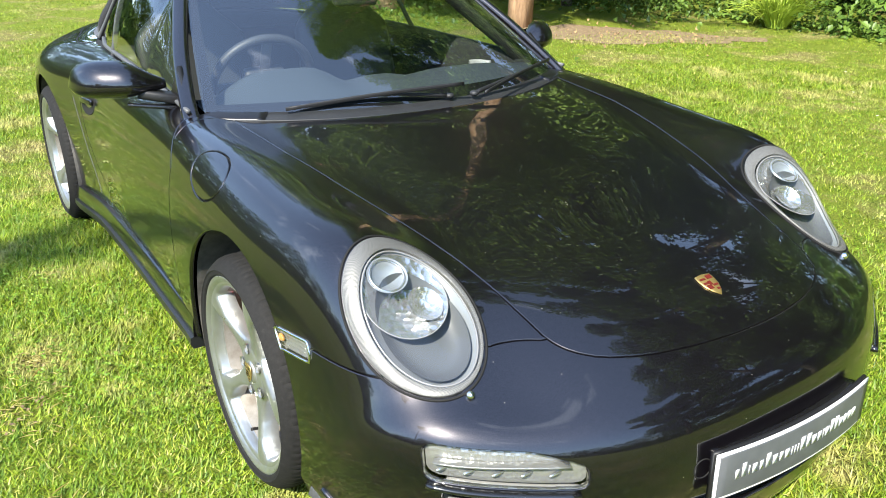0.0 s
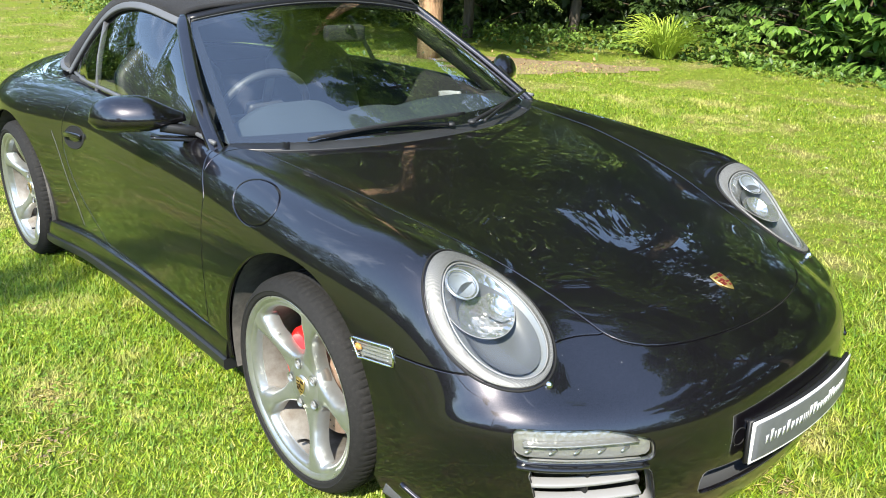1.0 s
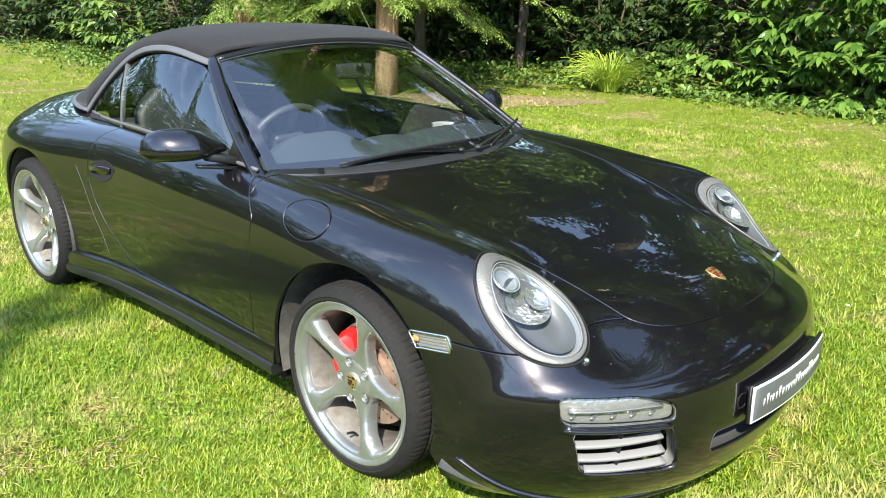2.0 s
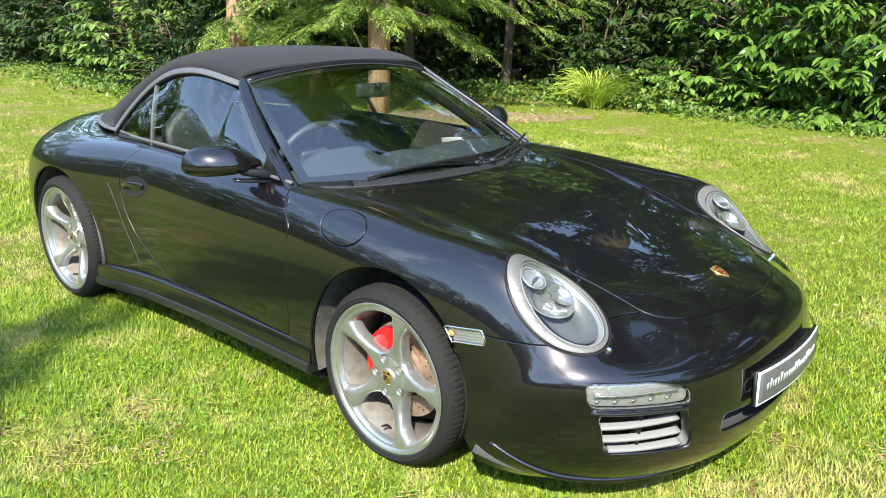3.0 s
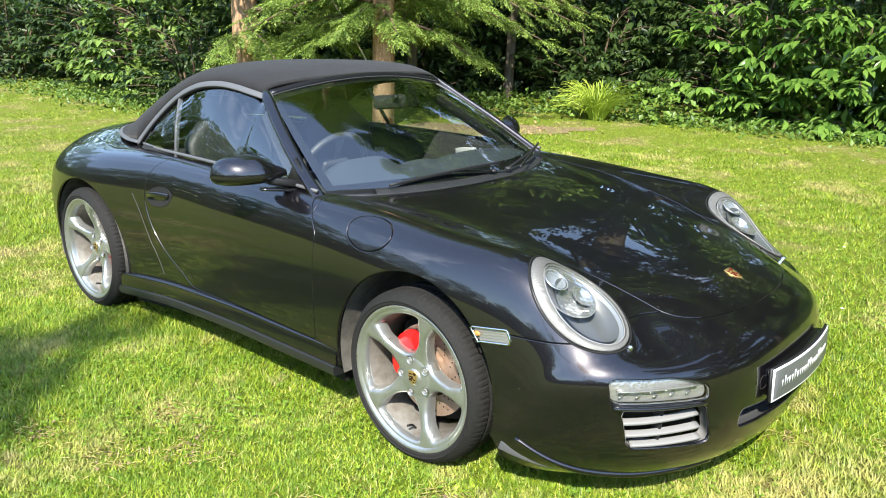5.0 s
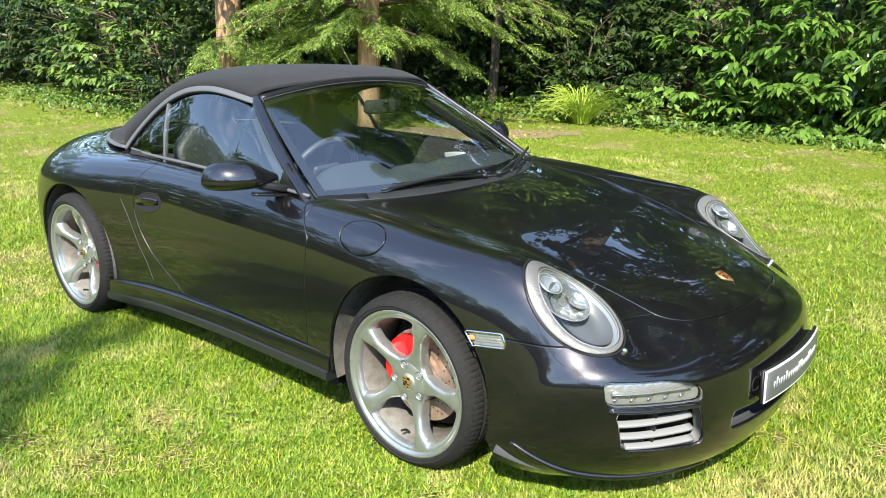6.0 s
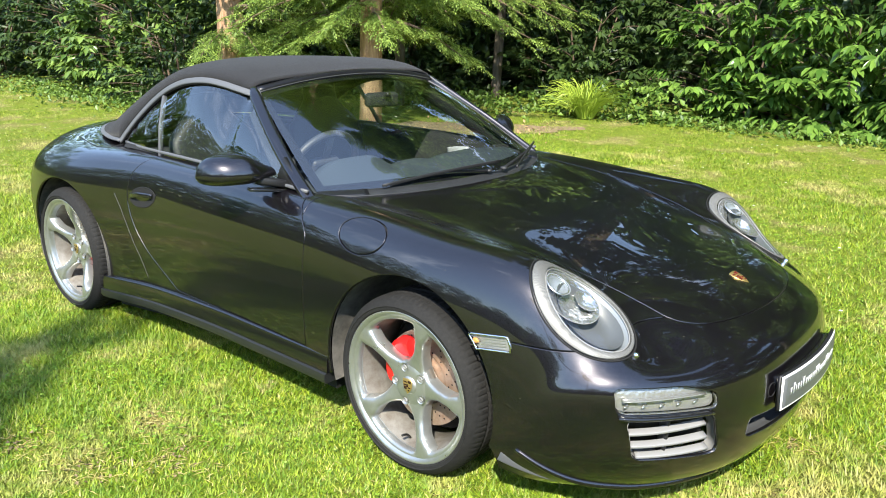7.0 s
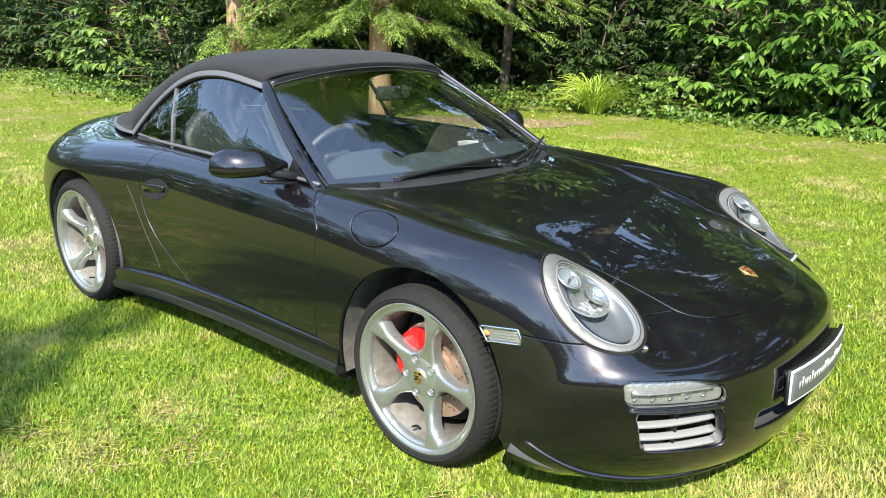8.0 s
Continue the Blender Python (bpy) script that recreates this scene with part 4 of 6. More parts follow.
def spoke_face(w, phase, rim, face, hubz, s):
    """The cast front of the wheel: five spokes that widen into the hub and the outer ring, cut from one dished sheet."""
    r0, r1 = 0.028, rim - 0.004

    def window(r, a):
        # below zero inside an opening between two spokes
        b = (a - phase) % (2 * math.pi / 5)
        d = r * np.sin(np.minimum(b, 2 * math.pi / 5 - b))
        hw = 0.0190 + 0.014 * (1 - smooth01(r, 0.075, 0.14)) + 0.013 * smooth01(r, 0.175, 0.228)
        k = 0.0075
        parts = np.stack([hw - d, r - (rim - 0.019), 0.084 - r])
        return k * np.log(np.exp(np.clip(parts / k, -40, 40)).sum(0))

    def place(r, a, f):
        edge = np.exp(-np.clip(-f if np.isscalar(f) else np.maximum(f, 0), 0, 1) / 0.006)
        front = hubz + (face + 0.009 - hubz) * smooth01(r, 0.075, r1) + 0.006 * np.sin(np.clip((r - 0.06) / (r1 - 0.06), 0, 1) * math.pi)
        h = front - 0.011 * edge
        return np.stack([r * np.cos(a), h * s, r * np.sin(a)], -1)
    nr, na = 58, 300
    rr, aa = np.linspace(r0, r1, nr), np.linspace(0, 2 * math.pi, na, endpoint=False)
    Rg, Ag = [g.ravel().copy() for g in np.meshgrid(rr, aa, indexing="ij")]
    F = np.array(grid_faces(nr, na, close_v=True))
    Fa = Ag[F]
    Fa = np.where(Fa - Fa[:, :1] < -3, Fa + 2 * math.pi, Fa)
    keep = window(Rg[F].mean(1), Fa.mean(1)) > 0
    cnt = np.zeros(nr * na, int)
    tot = np.zeros(nr * na, int)
    for c in range(4):
        np.add.at(cnt, F[keep][:, c], 1)
        np.add.at(tot, F[:, c], 1)
    bd = np.where((cnt > 0) & (cnt < tot))[0]
    for _ in range(4):
        r, a, e = Rg[bd], Ag[bd], 1e-4
        f = window(r, a)
        gr, ga = (window(r + e, a) - f) / e, (window(r, a + e) - f) / e / r
        g2 = gr * gr + ga * ga + 1e-6
        Rg[bd] = np.clip(r - np.clip(f * gr / g2, -0.003, 0.003), r0, r1)
        Ag[bd] = a - np.clip(f * ga / g2, -0.003, 0.003) / r
    V = place(Rg, Ag, window(Rg, Ag))
    F = F[keep]
    used, inv = np.unique(F, return_inverse=True)
    V, F = V[used], inv.reshape(-1, 4)
    e = np.concatenate([F[:, [0, 1]], F[:, [1, 2]], F[:, [2, 3]], F[:, [3, 0]]])
    _, first, c2 = np.unique(np.sort(e, 1), axis=0, return_index=True, return_counts=True)
    be = e[first[c2 == 1]]
    rad = np.hypot(V[:, 0], V[:, 2])
    be = be[(rad[be] > r0 + 0.002).all(1) & (rad[be] < r1 - 0.002).all(1)]
    bv = np.unique(be)
    back = V[bv] + np.array((0, -0.040 * s, 0))
    ix = {int(b): len(V) + k for k, b in enumerate(bv)}
    fs = [tuple(map(int, f)) for f in F] + [(int(b), int(a), ix[int(a)], ix[int(b)]) for a, b in be]
    put("spokes", (np.concatenate([V, back]), fs), M["alloy"], w, "five-spoke cast wheel face", 60)


def shield(parent, m, h, name="shield_badge", label="", field="enamel_red"):
    """A small quartered shield, plain shapes in its colours; local x across, y up, z out."""
    def outline(k, z):
        pts = [(-0.40, 0.5), (0.0, 0.55), (0.40, 0.5), (0.43, 0.25), (0.38, -0.05), (0.24, -0.33), (0.0, -0.58), (-0.24, -0.33), (-0.38, -0.05), (-0.43, 0.25)]
        return [(m @ Vector((x * h * k, y * h * k, z)))[:] for x, y in pts]
    lo, mid, hi = outline(1.0, 0), outline(1.0, 0.0015), outline(0.92, 0.0025)
    vs = lo + mid + hi
    n = len(lo)
    fs = grid_faces(3, n, close_v=True) + [tuple(range(2 * n, 3 * n))]
    ob = put(name, (vs, fs), M["gold"], parent, label)
    bars, bf = [], []
    for x0, x1, y0, y1, mt in ((-0.34, -0.04, 0.02, 0.12, 0), (-0.34, -0.04, 0.24, 0.34, 0), (0.04, 0.34, 0.24, 0.44, 1), (0.04, 0.30, -0.14, -0.04, 0), (0.04, 0.20, -0.34, -0.24, 0), (-0.30, -0.04, -0.24, -0.02, 1), (-0.08, 0.08, -0.06, 0.16, 1)):
        o = len(bars)
        bars += [(m @ Vector((x * h, y * h, 0.003)))[:] for x, y in ((x0, y0), (x1, y0), (x1, y1), (x0, y1))]
        bf.append((o, o + 1, o + 2, o + 3))
    put("enamel_field", (bars, bf), M[field], ob)
    return ob


def skin_point(x, y, z):
    """u, v of the skin nearest to a place."""
    us, vs = np.linspace(0, 17, 171), np.linspace(0, 9, 91)
    U, V = [a.ravel() for a in np.meshgrid(us, vs, indexing="ij")]
    t = np.array((x, abs(y), z))
    u, v = 0, 0
    for span in (0.0, 0.1, 0.01):
        if span:
            U, V = [a.ravel() for a in np.meshgrid(np.clip(u + np.linspace(-span, span, 21), 0, 17), np.clip(v + np.linspace(-span, span, 21), 0, 9), indexing="ij")]
        d = np.linalg.norm(SHELL.at(U, V) - t, axis=1)
        k = int(np.argmin(d))
        u, v = U[k], V[k]
    return u, (v if y >= 0 else -v)


def on_skin(x, y, z, up=(0, 0, 1)):
    """A frame on the skin: x along, y up the skin, z out."""
    u, v = skin_point(x, y, z)
    p, n = SHELL.at([u], [v])[0], SHELL.normal(np.array([u]), np.array([v]))[0]
    if n[2] < 0 and abs(n[2]) > 0.3 or np.dot(n, p - np.array((-1.2, 0, 0.4))) < 0:
        n = -n
    n = Vector(n)
    yv = (Vector(up) - n * n.dot(Vector(up))).normalized()
    xv = yv.cross(n)
    return Matrix((xv, yv, n)).transposed().to_4x4(), Vector(p)


def skin_line(pts, n, lift=0.002):
    """Points (x, y, z) drawn onto the skin and joined smoothly."""
    line = curve_pts(pts, n)
    out = []
    for p in line:
        u, v = skin_point(*p)
        q, nn = SHELL.at([u], [v])[0], SHELL.normal(np.array([u]), np.array([v]))[0]
        if np.dot(nn, q - np.array((-1.2, 0, 0.3))) < 0:
            nn = -nn
        out.append(q + nn * lift)
    return np.array(out)


def bumper_details(car, cut):
    for side in (-1, 1):
        V, N, F = cut["running_light", side]
        lamp = part("running_light", panel_mesh("running_light", (V, N, F), M["lamp_glass"], lift=0.003, gap=0.004, depth=0.015), None, car, "clear running light strip with a row of lamps")
        lamp.visible_shadow = False
        part("back", mesh_of("back", V - N * 0.022, [tuple(map(int, f)) for f in F], M["lampback"]), None, lamp)
        # frame lip under the lamp
        def face(y, z, inset):
            u, v = skin_point(0.9 - 0.5 * max(0, abs(y) - 0.35) ** 1.3, side * y, z)
            p, n = SHELL.at([u], [v])[0], SHELL.normal(np.array([u]), np.array([v]))[0]
            n = n if n[0] > 0 else -n
            return p - n * inset
        ys = np.linspace(0.520, 0.725, 5)
        for y in ys:
            p = face(y, 0.452 + DRL_TILT * (y - 0.62), 0.018)
            bm = bmesh.new()
            bmesh.ops.create_uvsphere(bm, u_segments=12, v_segments=8, radius=0.009)
            bmesh.ops.scale(bm, vec=(0.5, 1.9, 0.6), verts=bm.verts)
            bmesh.ops.translate(bm, vec=tuple(p), verts=bm.verts)
            part("lamp_bulb", bm, M["reflector"], lamp)
        line = [face(y, 0.472 + DRL_TILT * (y - 0.62), 0.010) for y in np.linspace(0.497, 0.742, 12)]
        put("divider", sweep(line, round_rect(0.02, 0.004, 0.0015)), M["lampback"], lamp)
        line = [face(y, 0.422 + DRL_TILT * (y - 0.62), -0.004) for y in np.linspace(0.478, 0.752, 16)]
        put("lamp_lip", sweep(line, round_rect(0.022, 0.011, 0.005)), M["gloss_black"], car, "gloss black lip under the running light")
        # side grille: dark box with grey slats and two struts
        V, N, F = cut["grille", side]
        g = part("bumper_grille", mesh_of("bumper_grille", V - N * 0.075, [tuple(map(int, f)) for f in F], M["gap"]), None, car, "slatted grey air intake grille")
        fr = panel_mesh("grille_wall", (V, N, F), M["slat"], depth=0.05, gap=-0.001)
        bm = bmesh.new()
        bm.from_mesh(fr)
        bm.faces.ensure_lookup_table()
        bmesh.ops.delete(bm, geom=[f for f in bm.faces][:len(F)], context="FACES")
        part("surround", bm, M["slat"], g, "silver-grey grille surround")
        for zz, ya, yb in ((0.372, 0.488, 0.722), (0.326, 0.476, 0.708), (0.284, 0.464, 0.684)):
            line = [face(y, zz - 0.06 * (y - 0.6), 0.018) for y in np.linspace(ya, yb, 14)]
            put("slat", sweep(line, round_rect(0.026, 0.011, 0.004), up=(0.36, 0, 1)), M["slat"], g, "grey plastic slat")
        for yy in (0.60,):
            line = [face(yy, zz, 0.035) for zz in np.linspace(0.28, 0.41, 6)]
            put("strut", sweep(line, round_rect(0.012, 0.03, 0.004), up=(1, 0, 0)), M["plastic"], g)
        # side marker lamp
        V, N, F = cut["side_marker", side]
        m = part("side_marker", panel_mesh("side_marker", (V, N, F), M["lamp_glass"], lift=0.003, gap=0.002, depth=0.006), None, car, "clear ribbed side marker lamp with an amber bulb")
        m.visible_shadow = False
        part("marker_back", mesh_of("marker_back", V - N * 0.010, [tuple(map(int, f)) for f in F], M["lampback"]), None, m)
        ed = panel_edge((V, N, F))
        put("marker_frame", sweep(ed, ring_section(0.0030, 6), up=(0, side, 0.2), closed=True), M["chrome"], m)
        for q in range(4):
            rib = skin_line([(0.285, side * 0.857, 0.558 + 0.009 * q), (0.405, side * 0.834, 0.572 + 0.009 * q)], 10, 0.001)
            put("rib", sweep(rib, ring_section(0.0007, 5), up=(0, side, 0.2)), M["lampback"], m)
        bm = bmesh.new()
        bmesh.ops.create_uvsphere(bm, u_segments=10, v_segments=8, radius=0.009)
        bmesh.ops.scale(bm, vec=(1.5, 0.6, 1.0), verts=bm.verts)
        _, pb = on_skin(0.300, side * 0.855, 0.573)
        bmesh.ops.translate(bm, vec=tuple(pb + Vector((0, -side * 0.003, 0))), verts=bm.verts)
        part("bulb", bm, M["orange"], m)
        # headlight washer
        rot, p = on_skin(0.722, side * 0.632, 0.578)
        vs, fs = lathe([(0.0005, 0.013), (0.0065, 0.0115), (0.0095, 0.005), (0.010, 0.0), (0.012, -0.004), (0.012, -0.008)], 20)
        mm = Matrix.Translation(p) @ rot @ Matrix.Rotation(radians(90), 4, "X")
        put("headlight_washer", ([(mm @ Vector(v))[:] for v in vs], fs), M["chrome"], car, "small chrome headlight washer nozzle")
        # towing cover ring
    rot, p = on_skin(0.978, -0.245, 0.420)
    mm = Matrix.Translation(p) @ rot
    line = [(mm @ Vector((0.022 * math.cos(t), 0.022 * math.sin(t), 0.0)))[:] for t in np.linspace(0, 2 * math.pi, 32, endpoint=False)]
    put("tow_cover", sweep(line, ring_section(0.0016, 5), up=tuple(rot.col[2][:3]), closed=True), M["gap"], car, "round towing eye cover")
    # centre intake: dark recess with a grey inner step
    V, N, F = cut["intake", 0]
    it = part("lower_intake", mesh_of("lower_intake", V - N * 0.06, [tuple(map(int, f)) for f in F], M["gap"]), None, car, "dark lower air intake")
    bm = bmesh.new()
    fr = panel_mesh("intake_wall", (V, N, F), M["slat"], depth=0.06, gap=-0.001)
    bm.from_mesh(fr)
    bm.faces.ensure_lookup_table()
    bmesh.ops.delete(bm, geom=[f for f in bm.faces][:len(F)], context="FACES")
    part("intake_wall", bm, M["seal"], it)
    # plate in a holder
    pl = empty("number_plate", (1.046, 0.018, 0.414), car)
    pl.rotation_euler = Euler((0, radians(-2), 0))
    tagged(pl, "dark grey show plate with pale border and lettering")

    def bent(w, h, t, x0, k=0.052, n=24, r=0.01):
        sec = round_rect(t, h, min(r, t * 0.45))
        line = [(x0 - k * (y / 0.26) ** 2 * 0.45, y, 0) for y in np.linspace(-w / 2, w / 2, n)]
        return sweep(line, sec)
    put("holder", bent(0.530, 0.116, 0.010, -0.006), M["plastic"], pl, "black plate holder")
    put("plinth", bent(0.490, 0.088, 0.034, -0.021, r=0.010), M["gloss_black"], pl, "black plinth behind the plate")
    put("border", bent(0.527, 0.113, 0.004, 0.003), M["white"], pl, "pale plate edge")
    put("face", bent(0.513, 0.099, 0.004, 0.005), M["plate"], pl, "dark grey plate face")
    rng = random.Random(3)
    y = -0.215
    while y < 0.205:
        w = rng.choice((0.004, 0.011, 0.013, 0.015))
        h = rng.choice((0.022, 0.022, 0.022, 0.033))
        yc = y + w / 2
        b = box(0.0008, w, h, 0.0, at=(0.0078 - 0.0234 * (yc / 0.26) ** 2, yc, (h - 0.022) / 2 - 0.003))
        part("letter_bar", b, M["letter"], pl)
        y += w + 0.0060


def greenhouse(car):
    # windscreen: base line and header line, with a slight bulge
    def ws(s, t):
        base = np.array((-0.352 - 0.255 * abs(s) ** 2.2, 0.695 * s, 0.878 - 0.006 * s * s))
        head = np.array((-1.108 - 0.035 * s * s, 0.545 * s, 1.252 - 0.055 * s * s))
        p = base * (1 - t) + head * t
        b = 4 * t * (1 - t)
        return p + np.array((0.018, 0.012 * s, 0.030 - 0.042 * s ** 4)) * b
    n, m = 41, 25
    vs = [ws(-1 + 2 * i / (n - 1), j / (m - 1)) for i in range(n) for j in range(m)]
    w = put("windscreen", (vs, grid_faces(n, m)), M["glass"], car, "raked tinted windscreen reflecting trees and sky")
    w.visible_shadow = False
    # black border printed on the glass
    loop = [(-1 + 2 * k / 40, 0) for k in range(41)] + [(1, k / 24) for k in range(1, 24)] + [(1 - 2 * k / 40, 1) for k in range(41)] + [(-1, 1 - k / 24) for k in range(1, 24)]
    vs = [ws(s * (0.988 - 0.043 * q), t + q * (0.07 - 0.115 * t)) + np.array((-0.006, 0, -0.010)) for q in (0, 0.25, 0.5, 0.75, 1) for s, t in loop]
    put("windscreen_border", (vs, grid_faces(5, len(loop), close_v=True)), M["border"], car, "black border of the windscreen")
    # grey seal line round the glass
    edge = [ws(-1 + 2 * q / 40, 1.0) for q in range(41)]
    put("windscreen_seal", sweep(edge, round_rect(0.007, 0.005, 0.002), up=lambda q: (0.5, 0, 0.86)), M["seal"], car, "thin grey windscreen seal")
    # pillars and header in body colour
    for side in (-1, 1):
        line = curve_pts([(-0.50, side * 0.735, 0.77), (-0.585, side * 0.737, 0.842), (-0.70, side * 0.716, 0.914), (-0.86, side * 0.672, 1.014), (-1.02, side * 0.614, 1.112), (-1.13, side * 0.570, 1.184), (-1.165, side * 0.552, 1.212)], 28)
        put("pillar", sweep(line, round_rect(0.051, 0.030, 0.012), up=(0.45, side * 0.45, 0.8), scale=lambda q: 1 - 0.45 * float(smooth01(q, 0.78, 1.0))), M["paint"], car, "black windscreen pillar")
        foot = [ws(side * q, 0.0) + np.array((0.014, 0, -0.014)) for q in (0.78, 0.88, 0.96)] + [np.array((-0.590, side * 0.722, 0.846)), np.array((-0.625, side * 0.745, 0.852))]
        put("pillar_foot", sweep(curve_pts(foot, 14), round_rect(0.056, 0.022, 0.008), up=(0.3, 0, 0.95)), M["satin_black"], car, "black corner trim at the pillar foot")
        vs = []
        for p in line[5:25]:
            vs += [p + np.array((-0.010, -side * 0.020, -0.012)), p + np.array((-0.030, -side * 0.026, -0.045)), p + np.array((-0.058, -side * 0.024, -0.090)), p + np.array((-0.062, -side * 0.012, -0.094))]
        put("pillar_lining", (vs, grid_faces(20, 4)), M["lining"], car, "dark grey lining inside the pillar")
        line = [p + np.array((0.012, -side * 0.018, 0.007)) for p in line[3:26]]
        put("pillar_seal", sweep(line, round_rect(0.005, 0.008, 0.002), up=(0.45, side * 0.45, 0.8)), M["seal"], car, "grey seal along the windscreen pillar")
    line = [ws(-1 + 2 * q / 30, 1.0) + np.array((-0.014, 0, 0.004)) for q in range(31)]
    put("header_rail", sweep(line, round_rect(0.034, 0.026, 0.010), up=(0.3, 0, 0.95)), M["satin_black"], car, "black header rail over the windscreen")
    # cowl at the foot of the glass
    line = [ws(-0.98 + 1.96 * q / 40, 0.0) + np.array((0.016, 0, -0.012)) for q in range(41)]
    put("cowl", sweep(line, round_rect(0.060, 0.008, 0.003), up=(0.25, 0, 0.97)), M["grey"], car, "dark grey plastic scuttle strip")

    # cloth roof
    cen = curve_pts([(-1.128, 1.264), (-1.35, 1.300), (-1.62, 1.310), (-1.92, 1.290), (-2.20, 1.228), (-2.45, 1.124), (-2.66, 1.012), (-2.80, .942), (-2.88, .905)], 57)
    over = [(-1.165, .556, 1.200), (-1.25, .575, 1.218), (-1.33, .586, 1.232), (-1.42, .595, 1.240), (-1.52, .600, 1.236), (-1.63, .603, 1.219), (-1.755, .606, 1.179), (-1.885, .611, 1.115), (-2.005, .626, 1.033), (-2.09, .648, .955), (-2.128, .668, .904)]
    deck = [(-2.128, .668, .904), (-2.25, .652, .902), (-2.36, .622, .902), (-2.48, .578, .904), (-2.66, .470, .909), (-2.77, .33, .912)]
    over_c, deck_c = curve_pts(over, 90), curve_pts(deck, 50)
    whole = np.concatenate([over_c, deck_c[1:]])
    xs = np.interp(np.linspace(0, 8, 57), range(9), [-1.165, -1.32, -1.50, -1.70, -1.90, -2.128, -2.33, -2.56, -2.77])
    side_c = np.stack([xs] + [np.interp(-xs, -whole[:, 0], whole[:, k]) for k in (1, 2)], 1)
    nj = 21
    vs = []
    for i in range(57):
        for j in range(-nj + 1, nj):
            a = abs(j) / (nj - 1) * math.pi / 2
            s = -1 if j < 0 else 1
            xb, yb, zb = side_c[i]
            xc, zc = cen[i]
            k = math.sin(a)
            p = 0.62 + 0.35 * smooth01(-xb, 2.05, 2.45)
            x = xc + (xb - xc) * k ** 1.6
            z = zb + (zc - zb) * max(math.cos(a), 0) ** p
            z += 0.0025 * math.sin(i * 0.35) * math.cos(a)
            vs.append((x, s * yb * k, z))
    top = put("soft_top", (vs, grid_faces(57, 2 * nj - 1)), M["cloth"], car, "black cloth folding roof, raised")
    sol = top.modifiers.new("thick", "SOLIDIFY")
    sol.thickness, sol.offset = 0.012, -1
    for side in (-1, 1):
        ln = [(x, side * (y + 0.006), z - 0.010) for x, y, z in over_c]
        put("roof_trim", sweep(ln, round_rect(0.010, 0.027, 0.004), up=(-0.5, -side * 0.45, 0.85)), M["trim"], car, "grey trim along the roof edge")
        ln = [(x, side * (y + 0.004), z - 0.020) for x, y, z in over_c[4:]]
        put("glass_seal", sweep(ln, round_rect(0.012, 0.016, 0.004), up=(-0.5, -side * 0.45, 0.85)), M["gap"], car, "black window seal")
        ln = [(x, side * (y + 0.006), z - 0.004) for x, y, z in deck_c]
        put("deck_trim", sweep(ln, round_rect(0.024, 0.010, 0.004), up=(-0.2, side * 0.3, 0.95)), M["trim"], car, "grey trim where the roof meets the deck")
        # padded lining inside the roof frame, hanging a little below the rail
        vs = []
        for x, y, z in over_c[2:78:3]:
            vs += [(x, side * (y - 0.016), z - 0.012), (x, side * (y - 0.022), z - 0.062), (x, side * (y - 0.034), z - 0.068), (x, side * (y - 0.052), z - 0.050), (x, side * (y - 0.060), z - 0.010)]
        put("roof_lining", (vs, grid_faces(len(vs) // 5, 5)), M["border"], car, "black cloth lining along the roof frame")
        # side glass under the rail: door pane and quarter pane
        rl = over_c

        def top_edge(x):
            if x > -1.165:
                f = (-0.64 - x) / (1.165 - 0.64)
                return 0.728 + (0.555 - 0.728) * f, 0.885 + (1.205 - 0.885) * f ** 1.06
            k = int(np.argmin(np.abs(rl[:, 0] - x)))
            return rl[k, 1] - 0.004, rl[k, 2] - 0.022
        for nm, x0, x1 in (("door_glass", -0.66, -1.672), ("quarter_glass", -1.690, -2.105)):
            nx, nz = 34, 9
            vs = []
            for i in range(nx):
                x = x0 + (x1 - x0) * i / (nx - 1)
                rake = 0.108 * float(smooth01(-x, 1.15, 1.672)) if nm == "door_glass" else 0.108 * (1 - i / (nx - 1))
                yt, zt = top_edge(x - rake)
                yb_ = np.interp(x, [-2.12, -1.8, -1.2, -0.6], [0.664, 0.712, 0.722, 0.730])
                for j in range(nz):
                    t = j / (nz - 1)
                    vs.append((x - rake * t, side * (yb_ + (yt - yb_) * t + 0.022 * 4 * t * (1 - t) * min(1, (zt - 0.88) / 0.2)), 0.872 + (zt - 0.872) * t))
            g = put(nm, (vs, grid_faces(nx, nz)), M["glass"], car, "closed tinted side window" if nm == "door_glass" else "small tinted quarter window")
            g.visible_shadow = False
        ya, za = top_edge(-1.79)
        put("window_bar", sweep([(-1.681, side * 0.716, 0.875), (-1.735, side * (0.358 + ya / 2 + 0.010), 0.4375 + za / 2), (-1.789, side * (ya + 0.002), za + 0.004)], round_rect(0.020, 0.016, 0.004), up=(1, 0, 0)), M["trim"], car, "grey bar between the side windows")
        # belt seal
        ln = [(x, side * y, z) for x, y, z in curve_pts([(-0.60, .742, .880), (-1.0, .728, .891), (-1.5, .718, .897), (-1.85, .705, .897), (-2.09, .662, .895)], 30)]
        put("belt_seal", sweep(ln, round_rect(0.014, 0.013, 0.005)), M["trim"], car, "grey seal along the window sill")
        # black mirror triangle
        vs = [(-0.635, side * 0.735, 0.875), (-0.80, side * 0.742, 0.878), (-0.775, side * 0.712, 0.985), (-0.635, side * 0.720, 0.875), (-0.80, side * 0.727, 0.878), (-0.775, side * 0.697, 0.985)]
        put("mirror_sail", (vs, [(0, 1, 2), (5, 4, 3), (0, 3, 4, 1), (1, 4, 5, 2), (2, 5, 3, 0)]), M["plastic"], car)
